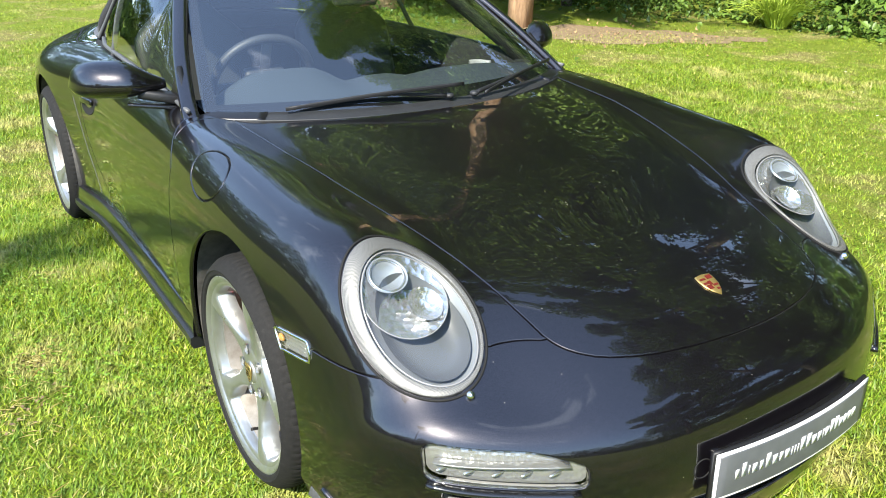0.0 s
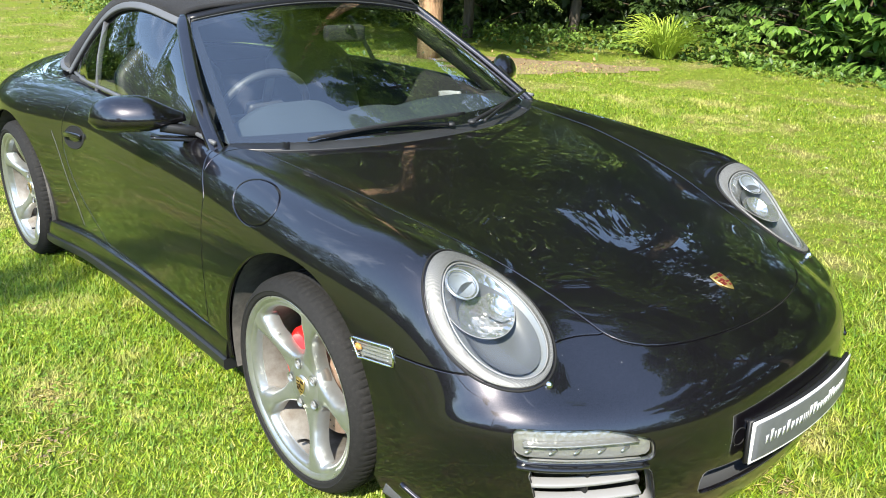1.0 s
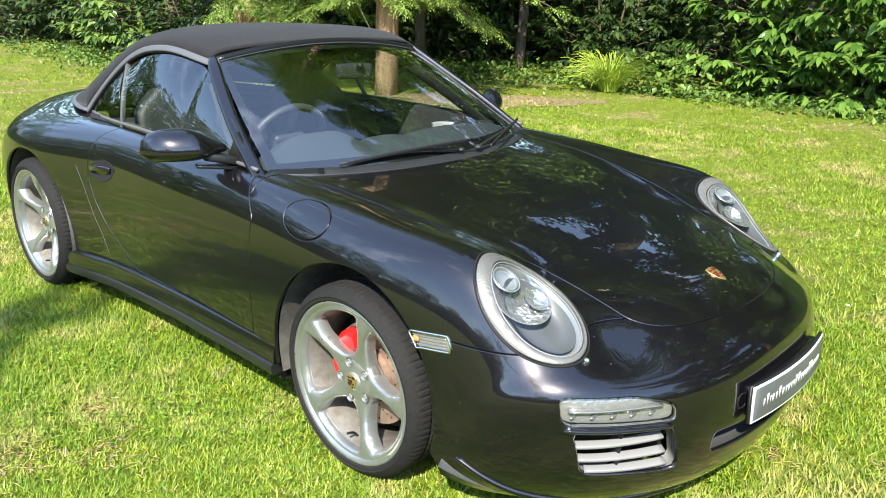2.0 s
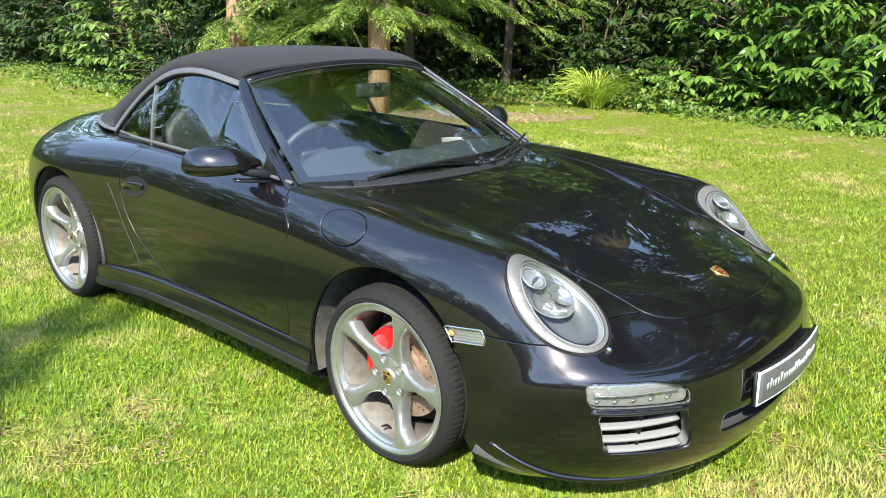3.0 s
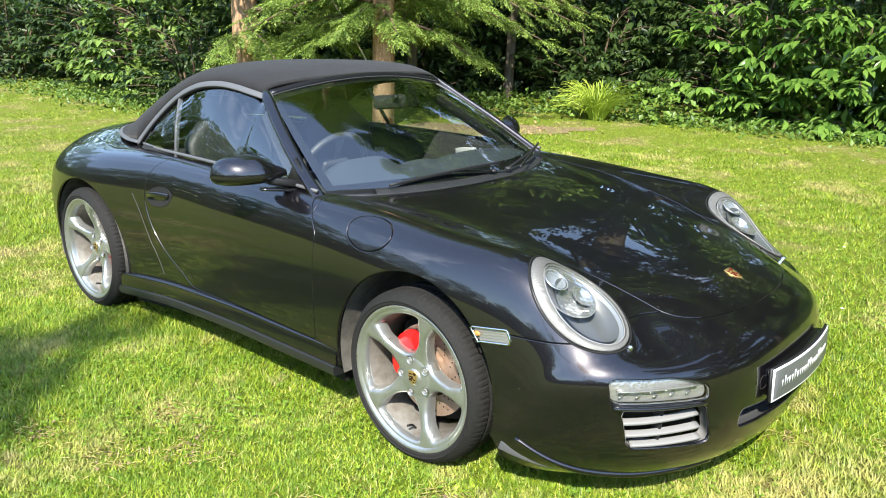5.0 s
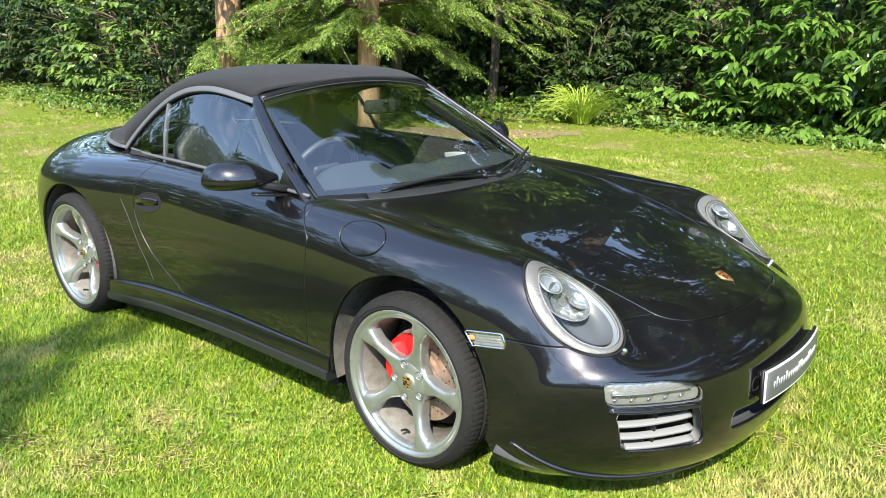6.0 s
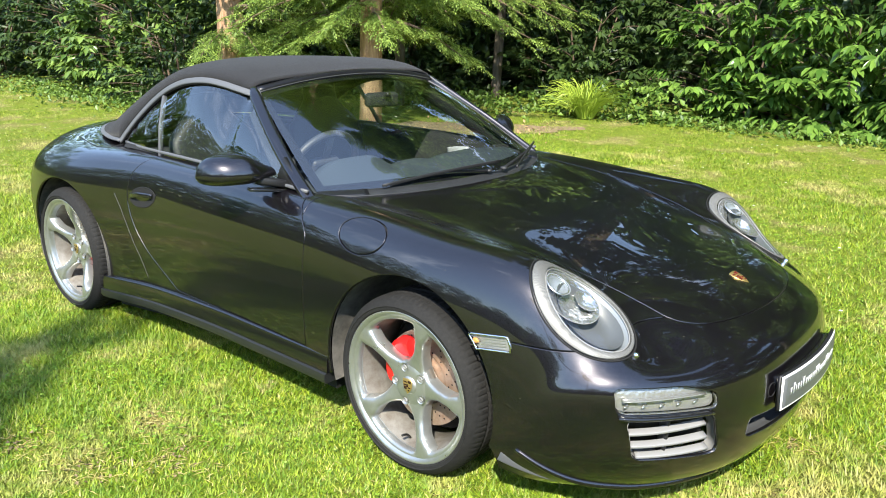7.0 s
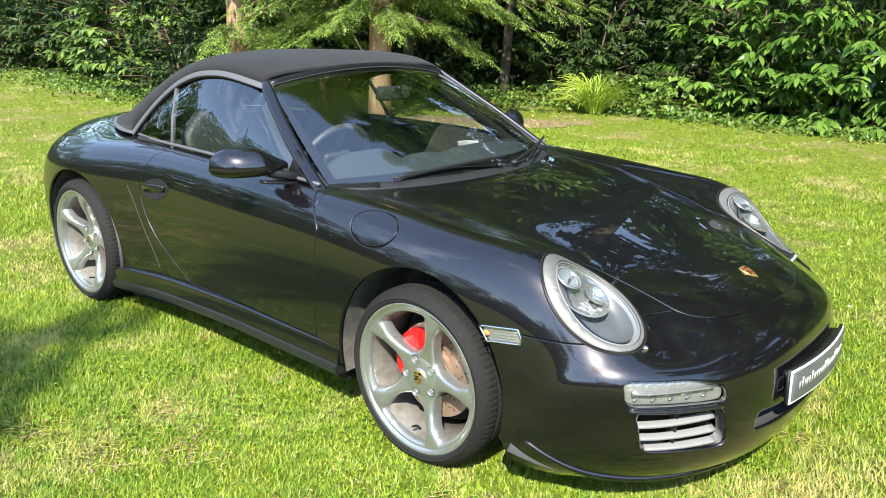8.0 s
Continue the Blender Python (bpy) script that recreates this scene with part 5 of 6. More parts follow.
    # wipers
    for (p0, p1, p2) in (((-0.345, 0.03, 0.890), (-0.395, -0.21, 0.910), (-0.452, -0.46, 0.888)), ((-0.332, 0.12, 0.890), (-0.385, 0.34, 0.922), (-0.485, 0.55, 0.932))):
        w = empty("wiper", p0, car)
        tagged(w, "black windscreen wiper at rest")
        rel = lambda p: tuple(np.array(p) - np.array(p0))
        put("arm", sweep([rel(p) for p in curve_pts([p0, p1, p2], 16)], round_rect(0.014, 0.010, 0.004), scale=lambda q: 1.2 - 0.6 * q), M["plastic"], w)
        a, b = np.array(p1), np.array(p2)
        d = (b - a)
        q0, q1 = a - d * 1.1 + np.array((0.018, 0, -0.004)), b + d * 0.12 + np.array((0.0, 0, 0.0))
        put("blade", sweep([rel(p) for p in curve_pts([q0, (q0 + q1) / 2 + np.array((0.005, 0, 0.006)), q1], 16)], round_rect(0.008, 0.012, 0.003)), M["plastic"], w)
        bm = bmesh.new()
        bmesh.ops.create_uvsphere(bm, u_segments=14, v_segments=8, radius=0.016)
        bmesh.ops.scale(bm, vec=(1, 1, 0.6), verts=bm.verts)
        part("pivot_cap", bm, M["grey"], w)


def mirrors(car):
    for side in (-1, 1):
        m = empty("door_mirror", (-0.79, side * 0.74, 0.885) if side < 0 else (-0.845, 0.715, 0.885), car)
        span = 0.262 if side < 0 else 0.215
        tagged(m, "rounded black door mirror")
        vs = []
        n, k = 22, 24
        for i in range(n):
            t = i / (n - 1)
            for j in range(k):
                a = 2 * math.pi * j / k
                q = 0.24 + 0.76 * smooth01(t, -0.08, 0.52) if t < 0.58 else math.sqrt(max(0.004, 1 - ((t - 0.58) / 0.42) ** 3.6))
                hgt, dep = 0.068 * q, 0.092 * q
                ca, sa = math.cos(a), math.sin(a)
                x = dep * (ca if ca > 0 else 0.50 * ca) - 0.115 * t ** 1.4 - 0.01
                low = 0.55 if sa < 0 else 1.15
                vs.append((x, side * (0.012 + span * t), 0.042 + hgt * sa * low + 0.018 * t * (1 - t)))
        put("housing", (vs, grid_faces(n, k, close_v=True) + [tuple(range(k)), tuple(range((n - 1) * k, n * k))]), M["paint"], m)
        vs = []
        for i in range(10):
            for j in range(24):
                a = 2 * math.pi * j / 24
                r = i / 9
                vs.append((-0.128 + 0.01 * r * r, side * (0.160 + 0.075 * r * math.cos(a)), 0.044 + 0.045 * r * math.sin(a)))
        put("mirror_glass", (vs, grid_faces(10, 24, close_v=True)), M["mirror"], m)
        put("foot", sweep(curve_pts([(0.02, side * -0.015, 0.0), (0.015, side * 0.03, 0.012), (-0.01, side * 0.09, 0.025)], 10), round_rect(0.030, 0.075, 0.010), up=(1, 0, 0)), M["plastic"], m)
        put("arm", sweep(curve_pts([(0.035, side * -0.012, -0.022), (0.028, side * 0.05, -0.014), (0.0, side * 0.13, -0.004)], 10), round_rect(0.012, 0.050, 0.005), up=(1, 0, 0)), M["gloss_black"], m, "lower black mirror arm")


def sills(car):
    for side in (-1, 1):
        def prof(sec, x0, x1, nm, mat, label):
            xs = np.linspace(x0, x1, 40)
            out = []
            for x in xs:
                w = 0.030 * smooth01(-x, 1.55, 2.05) + 0.004 * smooth01(x, -0.45, -0.30)
                rise = -0.050 * min(1, max(0, (-x - 0.95) / 1.05)) ** 1.6
                for y, z in sec:
                    out.append((x, side * (y + w), z + rise))
            k = len(sec)
            put(nm, (out, grid_faces(40, k, close_v=True) + [tuple(range(k)), tuple(range(39 * k, 40 * k))]), mat, car, label, 50)
        prof([(0.857, 0.3215), (0.8605, 0.3195), (0.8625, 0.314), (0.8665, 0.290), (0.8675, 0.254), (0.80, 0.254), (0.80, 0.322)], -0.374, -2.01, "sill_panel", M["paint"], "black sill panel")
        prof([(0.869, 0.253), (0.877, 0.250), (0.879, 0.228), (0.872, 0.213), (0.78, 0.213), (0.78, 0.253)], -0.376, -2.02, "sill_trim", M["sillgrey"], "grey plastic sill trim")
        prof([(0.80, 0.24), (0.80, 0.16), (0.3, 0.16), (0.3, 0.24)], -0.40, -1.98, "underbody", M["gap"], "")
        # front spoiler corner
        ln = skin_line([(0.40, side * 0.842, 0.205), (0.50, side * 0.790, 0.170), (0.60, side * 0.700, 0.135)], 16, 0.004) + np.array((0, 0, 0.014))
        put("spoiler_lip", sweep(ln, round_rect(0.010, 0.034, 0.004), scale=lambda q: 1 - 0.75 * q), M["seal"], car, "grey plastic spoiler lip")
        # rounded ridge along the foot of the bumper
        ln = skin_line([(0.455, side * 0.822, 0.262), (0.56, side * 0.752, 0.215), (0.68, side * 0.640, 0.180), (0.80, side * 0.48, 0.170), (0.87, side * 0.34, 0.172)], 36, 0.000)
        put("bumper_ridge", sweep(ln, ring_section(0.012, 10), up=(0, 0, 1), scale=lambda q: 0.62 + 0.38 * math.sin(math.pi * min(1, max(0, q)))), M["paint"], car, "rounded ridge along the foot of the bumper")
    b = box(4.0, 1.3, 0.05, 0.02, at=(-1.25, 0, 0.19))
    part("floor_pan", b, M["gap"], car)


def cockpit(car):
    tub = box(1.75, 1.42, 0.04, 0.01, at=(-1.45, 0, 0.30))
    part("carpet", tub, M["leather"], car, "dark carpet")
    # dashboard: a loft along y
    vs, n = [], 33
    for i in range(n):
        y = -0.68 + 1.36 * i / (n - 1)
        hump = 0.075 * math.exp(-((y + 0.365) / 0.19) ** 4) + 0.02 * math.exp(-((y) / 0.10) ** 4) + 0.018 * math.exp(-((y - 0.37) / 0.2) ** 4)
        bow = -0.10 * (abs(y) / 0.68) ** 2.2
        sec = [(-0.42 + bow, 0.845), (-0.52 + bow, 0.858), (-0.66 + bow * 0.5, 0.868 + 0.35 * hump), (-0.75, 0.872 + hump), (-0.80, 0.865 + hump * 0.95), (-0.82, 0.835 + hump * 0.75), (-0.80, 0.78), (-0.78, 0.62), (-0.60, 0.45)]
        vs += [(x, y, z) for x, z in sec]
    put("dashboard", (vs, grid_faces(n, 9)), M["dash"], car, "dark grey dashboard with an instrument hood")
    put("instrument_face", ([(-0.818, y, z) for z in (0.82, 0.915) for y in np.linspace(-0.50, -0.23, 10)], grid_faces(2, 10)), M["gloss_black"], car)
    # steering wheel
    sw = empty("steering_wheel", (-0.96, -0.365, 0.86), car)
    sw.rotation_euler = Euler((0, radians(-66), 0))
    tagged(sw, "dark leather steering wheel with silver spokes")
    line = [(0.185 * math.cos(t), 0.185 * math.sin(t), 0) for t in np.linspace(0, 2 * math.pi, 48, endpoint=False)]
    put("rim", sweep(line, ring_section(0.016, 8), closed=True), M["leather"], sw)
    bm = box(0.13, 0.15, 0.05, 0.02, 3)
    part("hub", bm, M["leather"], sw)
    for a in (90, 270, 0):
        t = radians(a)
        put("spoke", sweep([(0.05 * math.cos(t), 0.05 * math.sin(t), 0), (0.178 * math.cos(t), 0.178 * math.sin(t), 0)], round_rect(0.035, 0.012, 0.004)), M["seal"], sw)
    # seats
    for side in (-1, 1):
        s = empty("seat", (-1.52, side * 0.365, 0.34), car)
        tagged(s, "dark leather sports seat with a tall backrest")
        part("cushion", box(0.50, 0.50, 0.16, 0.05, 3, at=(0.12, 0, 0.06)), M["leather"], s)
        vs = []
        for i in range(25):
            t = i / 24
            z, x = 0.08 + 0.80 * t, -0.13 - 0.19 * t - 0.03 * math.sin(t * 3)
            w = 0.25 * (1 - 0.05 * t) * (1 - 0.60 * smooth01(t, 0.60, 0.82)) * math.sqrt(max(0.05, 1 - smooth01(t, 0.9, 1.0) ** 2))
            d = 0.075 * (1 - 0.25 * t)
            for j in range(20):
                a = 2 * math.pi * j / 20
                ca, sa = math.cos(a), math.sin(a)
                vs.append((x + d * math.copysign(abs(ca) ** 0.7, ca) + 0.05 * (abs(sa) ** 3) * (1 - t), w * math.copysign(abs(sa) ** 0.6, sa), z))
        put("backrest", (vs, grid_faces(25, 20, close_v=True) + [tuple(range(480, 500)), tuple(range(20))[::-1]]), M["seat"], s, "tall grey leather backrest with headrest")
    part("rear_bulkhead", box(0.5, 1.25, 0.5, 0.06, 3, at=(-2.15, 0, 0.60)), M["leather"], car, "dark rear seat panel")
    for side in (-1, 1):
        vs = []
        for i in range(12):
            x = -0.72 - 1.30 * i / 11
            for y, z in ((0.712, 0.884), (0.700, 0.902), (0.675, 0.875), (0.655, 0.72), (0.645, 0.62), (0.69, 0.55), (0.70, 0.32)):
                vs.append((x, side * y, z))
        d = put("door_card", (vs, grid_faces(12, 7)), M["lining"], car, "dark door lining")
        put("inner_handle", sweep(curve_pts([(-0.965, side * 0.652, 0.826), (-1.03, side * 0.642, 0.826), (-1.105, side * 0.650, 0.816)], 10), round_rect(0.020, 0.042, 0.008), scale=lambda q: 1.1 - 0.4 * q), M["pale"], d, "pale inner door handle")
    # rear-view mirror on the glass
    rv = empty("rear_view_mirror", (-0.985, 0.03, 1.138), car)
    tagged(rv, "black interior rear-view mirror")
    part("casing", box(0.045, 0.170, 0.066, 0.022, 4, rot=Euler((0, radians(8), radians(-14)))), M["lining"], rv, "grey mirror casing")
    part("mirror_glass", box(0.004, 0.152, 0.050, 0.001, 1, at=(-0.0245, 0.006, 0.002), rot=Euler((0, radians(8), radians(-14)))), M["mirror"], rv)
    put("stalk", tube([(0.01, 0, 0.004), (0.025, 0, 0.018), (0.048, 0, 0.030)], 0.012), M["plastic"], rv)
    # pale vent at the dashboard's end
    part("air_vent", box(0.03, 0.09, 0.045, 0.014, 3, at=(-0.80, 0.60, 0.845)), M["trim"], car, "pale round side vent")


def small_trim(car, cut):
    for side in (-1, 1):
        ln = skin_line([(-2.115, side * 0.662, 0.882), (-2.13, side * 0.735, 0.872), (-2.26, side * 0.745, 0.866), (-2.66, side * 0.640, 0.86)], 40, 0.0003)
        put("deck_shut_line", sweep(ln, ring_section(0.0022, 5)), M["gap"], car)
        ln = skin_line([(-1.863, side * 0.864, 0.70), (-1.816, side * 0.864, 0.634), (-1.768, side * 0.862, 0.544), (-1.735, side * 0.858, 0.48), (-1.691, side * 0.853, 0.411), (-1.650, side * 0.847, 0.325)], 30, 0.0006)
        put("wing_line", sweep(ln, ring_section(0.0009, 5), up=(0, side, 0.2)), M["seal"], car, "thin grey line down the rear wing")
    # badge on the bonnet
    rot, p = on_skin(0.768, 0.0, 0.675, up=(-1, 0, 0.2))
    shield(car, Matrix.Translation(p + Vector(rot.col[2][:3]) * 0.001) @ rot, 0.060, "bonnet_badge", "small gold and red shield badge")
    # door handles
    for side in (-1, 1):
        rot, p = on_skin(-1.642, side * 0.845, 0.711)
        h = empty("door_handle", (0, 0, 0), car)
        tagged(h, "flush black door handle")
        mm = Matrix.Translation(p) @ rot
        ring = [(mm @ Vector((0.100 * math.cos(t), 0.046 * math.sin(t) - side * 0.12 * 0.100 * math.cos(t), 0.0)))[:] for t in np.linspace(0, 2 * math.pi, 40, endpoint=False)]
        put("recess_edge", sweep(ring, ring_section(0.0025, 5), up=tuple(rot.col[2][:3]), closed=True), M["gap"], h)
        vs = [(mm @ Vector((0.098 * math.cos(t) * r, (0.044 * math.sin(t) - side * 0.12 * 0.100 * math.cos(t)) * r, 0.0022 - 0.004 * (1 - r))))[:] for r in (1, 0.6, 0.01) for t in np.linspace(0, 2 * math.pi, 40, endpoint=False)]
        put("recess", (vs, grid_faces(3, 40, close_v=True)), M["gap"], h)
        ln = [(mm @ Vector((x, 0.012 - 0.9 * x * x - side * 0.12 * x, 0.008 + 0.012 * (1 - (x / 0.085) ** 2))))[:] for x in np.linspace(-0.085, 0.085, 16)]
        put("grip", sweep(ln, round_rect(0.022, 0.012, 0.005), up=tuple(rot.col[2][:3])), M["paint"], h)


CAR = build_car()


# ---------------------------------------------------------------- garden
rs = np.random.RandomState(7)


def unit(a):
    return a / (np.linalg.norm(a, axis=-1, keepdims=True) + 1e-9)


LEAF4 = [(0, 2, 3), (0, 3, 1)]
LEAF8 = [(0, 6, 1), (0, 2, 6), (1, 6, 7), (1, 7, 3), (6, 2, 4), (6, 4, 7), (3, 7, 5), (7, 4, 5)]


def leaf_arrays(c, d, up, length, width, rich=False, fold=0.25, droop=0.25):
    """Leaves from base points, directions and upper sides."""
    d = unit(d)
    s = unit(np.cross(d, up))
    n = unit(np.cross(s, d))
    L, W = length[:, None], width[:, None]
    if not rich:
        mid = c + d * L * 0.45
        return np.stack([c, mid + s * W / 2 + n * W * fold, mid - s * W / 2 + n * W * fold, c + d * L - n * L * droop * 0.6], 1).reshape(-1, 3)
    m1, m2 = c + d * L * 0.32 + n * L * 0.01, c + d * L * 0.70 - n * L * droop * 0.30
    return np.stack([c, m1 + s * W * 0.46 + n * W * fold, m1 - s * W * 0.46 + n * W * fold, m2 + s * W * 0.40 + n * W * fold, m2 - s * W * 0.40 + n * W * fold,
                     c + d * L * 0.99 - n * L * droop * 0.75, m1, m2], 1).reshape(-1, 3)


def leaves(name, c, d, up, length, width, mat, parent=None, rich=False, fold=0.25, droop=0.25, kind=""):
    v = leaf_arrays(c, d, up, length, width, rich, fold, droop)
    me = quads_mesh(name, v, 8 if rich else 4, mat, LEAF8 if rich else LEAF4)
    return tagged(part(name, me, None, parent), kind=kind)


def ball(n):
    return unit(rs.normal(size=(n, 3)))


def limb(keys, r0, r1, sides=8, n=None):
    line = curve_pts(keys, n or 5 * len(keys))
    return sweep(line, ring_section(1.0, sides), up=(0.3, 0.9, 0.2), scale=lambda q: r0 + (r1 - r0) * q)


def laurel_arms(bush, rx, ry, h, size, mat, wide, reach):
    """Boughs in loose storeys that reach out into the light, each ending in fans of drooping leaves."""
    C, D, U, L = [], [], [], []
    z = 0.14
    while z < h * 0.97:
        girth = math.sqrt(max(0.12, 1 - (z / h) ** 2.4)) * (0.80 + 0.20 * min(1, z / 0.5))
        count = max(5, int(math.pi * (rx + ry) * 0.5 * girth / 0.40))
        for k in range(count):
            a = radians(-178 + 176 * (k + rs.uniform(0.0, 1.0)) / count)
            if rs.uniform() < 0.22:
                continue
            push = girth * rs.uniform(1 - reach, 1 + reach)
            tip = np.array((rx * math.cos(a) * push, ry * math.sin(a) * push, z + rs.uniform(-0.14, 0.14)))
            root = np.array((tip[0] * 0.45, tip[1] * 0.15, max(0.08, tip[2] - rs.uniform(0.05, 0.35))))
            put("bough", limb([root, (root + tip) / 2 + np.array((0, 0, 0.07)), tip], 0.012, 0.004, 5, 8), M["twig"], bush)
            along = unit(tip - root)
            for w in range(rs.randint(2, 5)):
                base = root + (tip - root) * rs.uniform(0.70, 1.0) + np.array((0, 0, 0.05))
                out = unit(along + rs.normal(scale=0.50, size=3) * np.array((1, 1, 0.4)) + np.array((0, -0.1, -0.05)))
                sd = unit(np.cross(out, np.array((0, 0, 1.0))))
                n, ln = rs.randint(4, 7), rs.uniform(0.8, 1.25) * size
                for q in range(n):
                    f = (q + 0.5) / n
                    for sg in (-1, 1):
                        C.append(base + out * ln * f + np.array((0, 0, -0.16 * ln * f * f)))
                        D.append(out * (0.45 + 0.4 * f) + sd * sg * (0.95 - 0.35 * f) + np.array((0, 0, -0.42)) + rs.normal(scale=0.16, size=3))
                        U.append(np.array((0, -0.10, 1.0)) + rs.normal(scale=0.28, size=3))
                        L.append(size * rs.uniform(0.55, 0.95))
                C.append(base + out * ln), D.append(out + np.array((0, 0, -0.45))), U.append(np.array((0, 0, 1.0))), L.append(size * 0.9)
        z += rs.uniform(0.24, 0.34)
    L = np.array(L)
    leaves("bough_leaves", np.array(C), np.array(D), np.array(U), L, L * rs.uniform(wide * 0.85, wide * 1.15, len(L)), M[mat], bush, rich=mat == "laurel", fold=0.10, droop=0.30)


def laurel(x, y, rx, ry, h, size=0.17, label="dense laurel bush with glossy dark green leaves", inner=900, mat="laurel", wide=0.34, reach=0.28):
    bush = empty("laurel_bush", (x, y, 0))
    tagged(bush, label, "bush", group="shrubs along the border")
    for k in range(7):
        a = 2 * math.pi * k / 7 + rs.uniform(0, 0.6)
        put("stem", limb([(0.15 * math.cos(a), 0.15 * math.sin(a), -0.05), (0.28 * rx * math.cos(a), 0.28 * ry * math.sin(a), h * 0.35), (0.45 * rx * math.cos(a), 0.45 * ry * math.sin(a), h * 0.62)], 0.03, 0.010, 6), M["twig"], bush)
    laurel_arms(bush, rx, ry, h, size, mat, wide, reach)
    o = ball(inner)
    o[:, 2] = np.abs(o[:, 2])
    P = o * np.array((rx, ry, h)) * rs.uniform(0.15, 0.66, (inner, 1))
    leaves("inner_foliage", P, ball(inner), ball(inner), np.full(inner, size * 1.2), np.full(inner, size * 0.45), M[mat], bush)
    return bush


def frond_arrays(p, d, length, leaf=0.040):
    """A flattened, drooping spray: a shoot with side twigs, each set close with short scale leaves."""
    d = unit(np.array(d, float))
    roll = rs.normal(scale=0.45)
    s = unit(np.cross(d, np.array((0.0, 0.0, 1.0))))
    s = s * math.cos(roll) + np.cross(s, d) * math.sin(roll)
    nb = max(6, int(length / 0.036))
    C, D, L = [], [], []
    for k in range(nb):
        t = (k + 0.6) / nb
        a = p + d * length * t + np.array((0, 0, -0.34 * length * t * t))
        bl = 0.40 * length * (0.45 + 0.9 * t) * (1 - t) ** 0.6 + 0.035
        for sg in (-1, 1):
            bd = unit(d * rs.uniform(0.6, 0.95) + s * sg * 0.8 + np.array((0, 0, -0.20)) + rs.normal(scale=0.12, size=3))
            m = max(3, int(bl / 0.018))
            q = (np.arange(m) + 0.5) / m
            cs = a + bd * (bl * q)[:, None] + np.array((0, 0, -0.38)) * (bl * q * q)[:, None]
            wing = np.where(np.arange(m) % 2, 1.0, -1.0)[:, None] * np.cross(bd, np.array((0, 0, 1.0)))
            C.append(cs)
            D.append(unit(bd + 0.75 * wing + np.array((0, 0, -0.2)) + rs.normal(scale=0.22, size=(m, 3))))
            L.append(leaf * rs.uniform(0.8, 1.3) * (1.15 - 0.5 * q))
    return np.concatenate(C), np.concatenate(D), np.concatenate(L)


def conifer(x, y, r, h, limbs, crown_n=9000, crown_r=2.6, label="tall conifer with tan bark and drooping sprays", lean=0.0, bare=2.2, bark="bark"):
    tree = empty("conifer_tree", (x, y, 0))
    tagged(tree, label, "tree", group="trees round the lawn")
    line = [(lean * t * t * h + 0.05 * math.sin(3 * t + x), 0.04 * math.sin(5 * t), -0.1 + h * t) for t in np.linspace(0, 1, 9)]
    vs, fs = limb(line, r * 1.15, r * 0.25, 14, 40)
    vs = [np.array(v) * np.array((1, 1, 1)) + np.array((0.25 * r * math.exp(-max(v[2], 0) / 0.25) * math.cos(7 * i), 0.15 * r * math.exp(-max(v[2], 0) / 0.25) * math.sin(5 * i), 0)) for i, v in enumerate(vs)]
    put("trunk", (vs, fs), M[bark], tree, "tan flaking bark trunk" if bark == "bark" else "dark bark trunk")
    C, D, L = [], [], []
    for (az, z, ln, rise) in limbs:
        a = radians(az)
        d = np.array((math.cos(a), math.sin(a), rise))
        keys = [np.array((0, 0, z)), np.array((0, 0, z)) + d * ln * 0.5 + np.array((0, 0, 0.05)), np.array((0, 0, z)) + d * ln + np.array((0, 0, -0.14 * ln))]
        put("limb", limb(keys, 0.028, 0.006, 6), M["twig"], tree)
        pts = curve_pts(keys, 24)
        for k in range(18):
            q = 0.22 + 0.78 * (k + rs.uniform(-0.3, 0.3)) / 17
            p = pts[min(23, int(q * 23))]
            for sg in (-1, 1):
                sd = np.cross(d, (0, 0, 1.0)) * sg
                dd = d * rs.uniform(0.4, 0.9) + sd * rs.uniform(0.2, 0.9) + np.array((0, 0, rs.uniform(-0.35, 0.25)))
                c, e, l = frond_arrays(p + rs.normal(scale=0.03, size=3), dd, rs.uniform(0.18, 0.40) * (1.15 - 0.35 * q))
                C.append(c), D.append(e), L.append(l)
        c, e, l = frond_arrays(pts[-1], d, 0.36)
        C.append(c), D.append(e), L.append(l)
    if C:
        C, D, L = np.concatenate(C), np.concatenate(D), np.concatenate(L)
        leaves("sprays", C, D, np.tile((0.0, 0.0, 1.0), (len(C), 1)) + rs.normal(scale=0.2, size=C.shape), L, L * 0.42, M["conifer"], tree, fold=0.05, droop=0.2)
    if crown_n:
        t = rs.uniform(0, 1, crown_n) ** 1.25
        a = rs.uniform(0, 6.283, crown_n)
        tier = 0.72 + 0.28 * np.sin(t * 38 + 3 * np.sin(a * 2 + x))
        rad = crown_r * (1 - 0.72 * t) * tier * np.sqrt(rs.uniform(0.08, 1, crown_n))
        z = bare + (h - bare) * t - 0.16 * rad
        P = np.stack([rad * np.cos(a) + lean * h * t * t, rad * np.sin(a), z], 1)
        d = np.stack([np.cos(a), np.sin(a), np.full(crown_n, -0.35)], 1) + rs.normal(scale=0.45, size=(crown_n, 3))
        ln = rs.uniform(0.10, 0.20, crown_n)
        leaves("crown", P, d, np.tile((0.0, 0.0, 1.0), (crown_n, 1)) + rs.normal(scale=0.3, size=P.shape), ln, ln * 0.42, M["conifer"], tree, droop=0.3)
    return tree


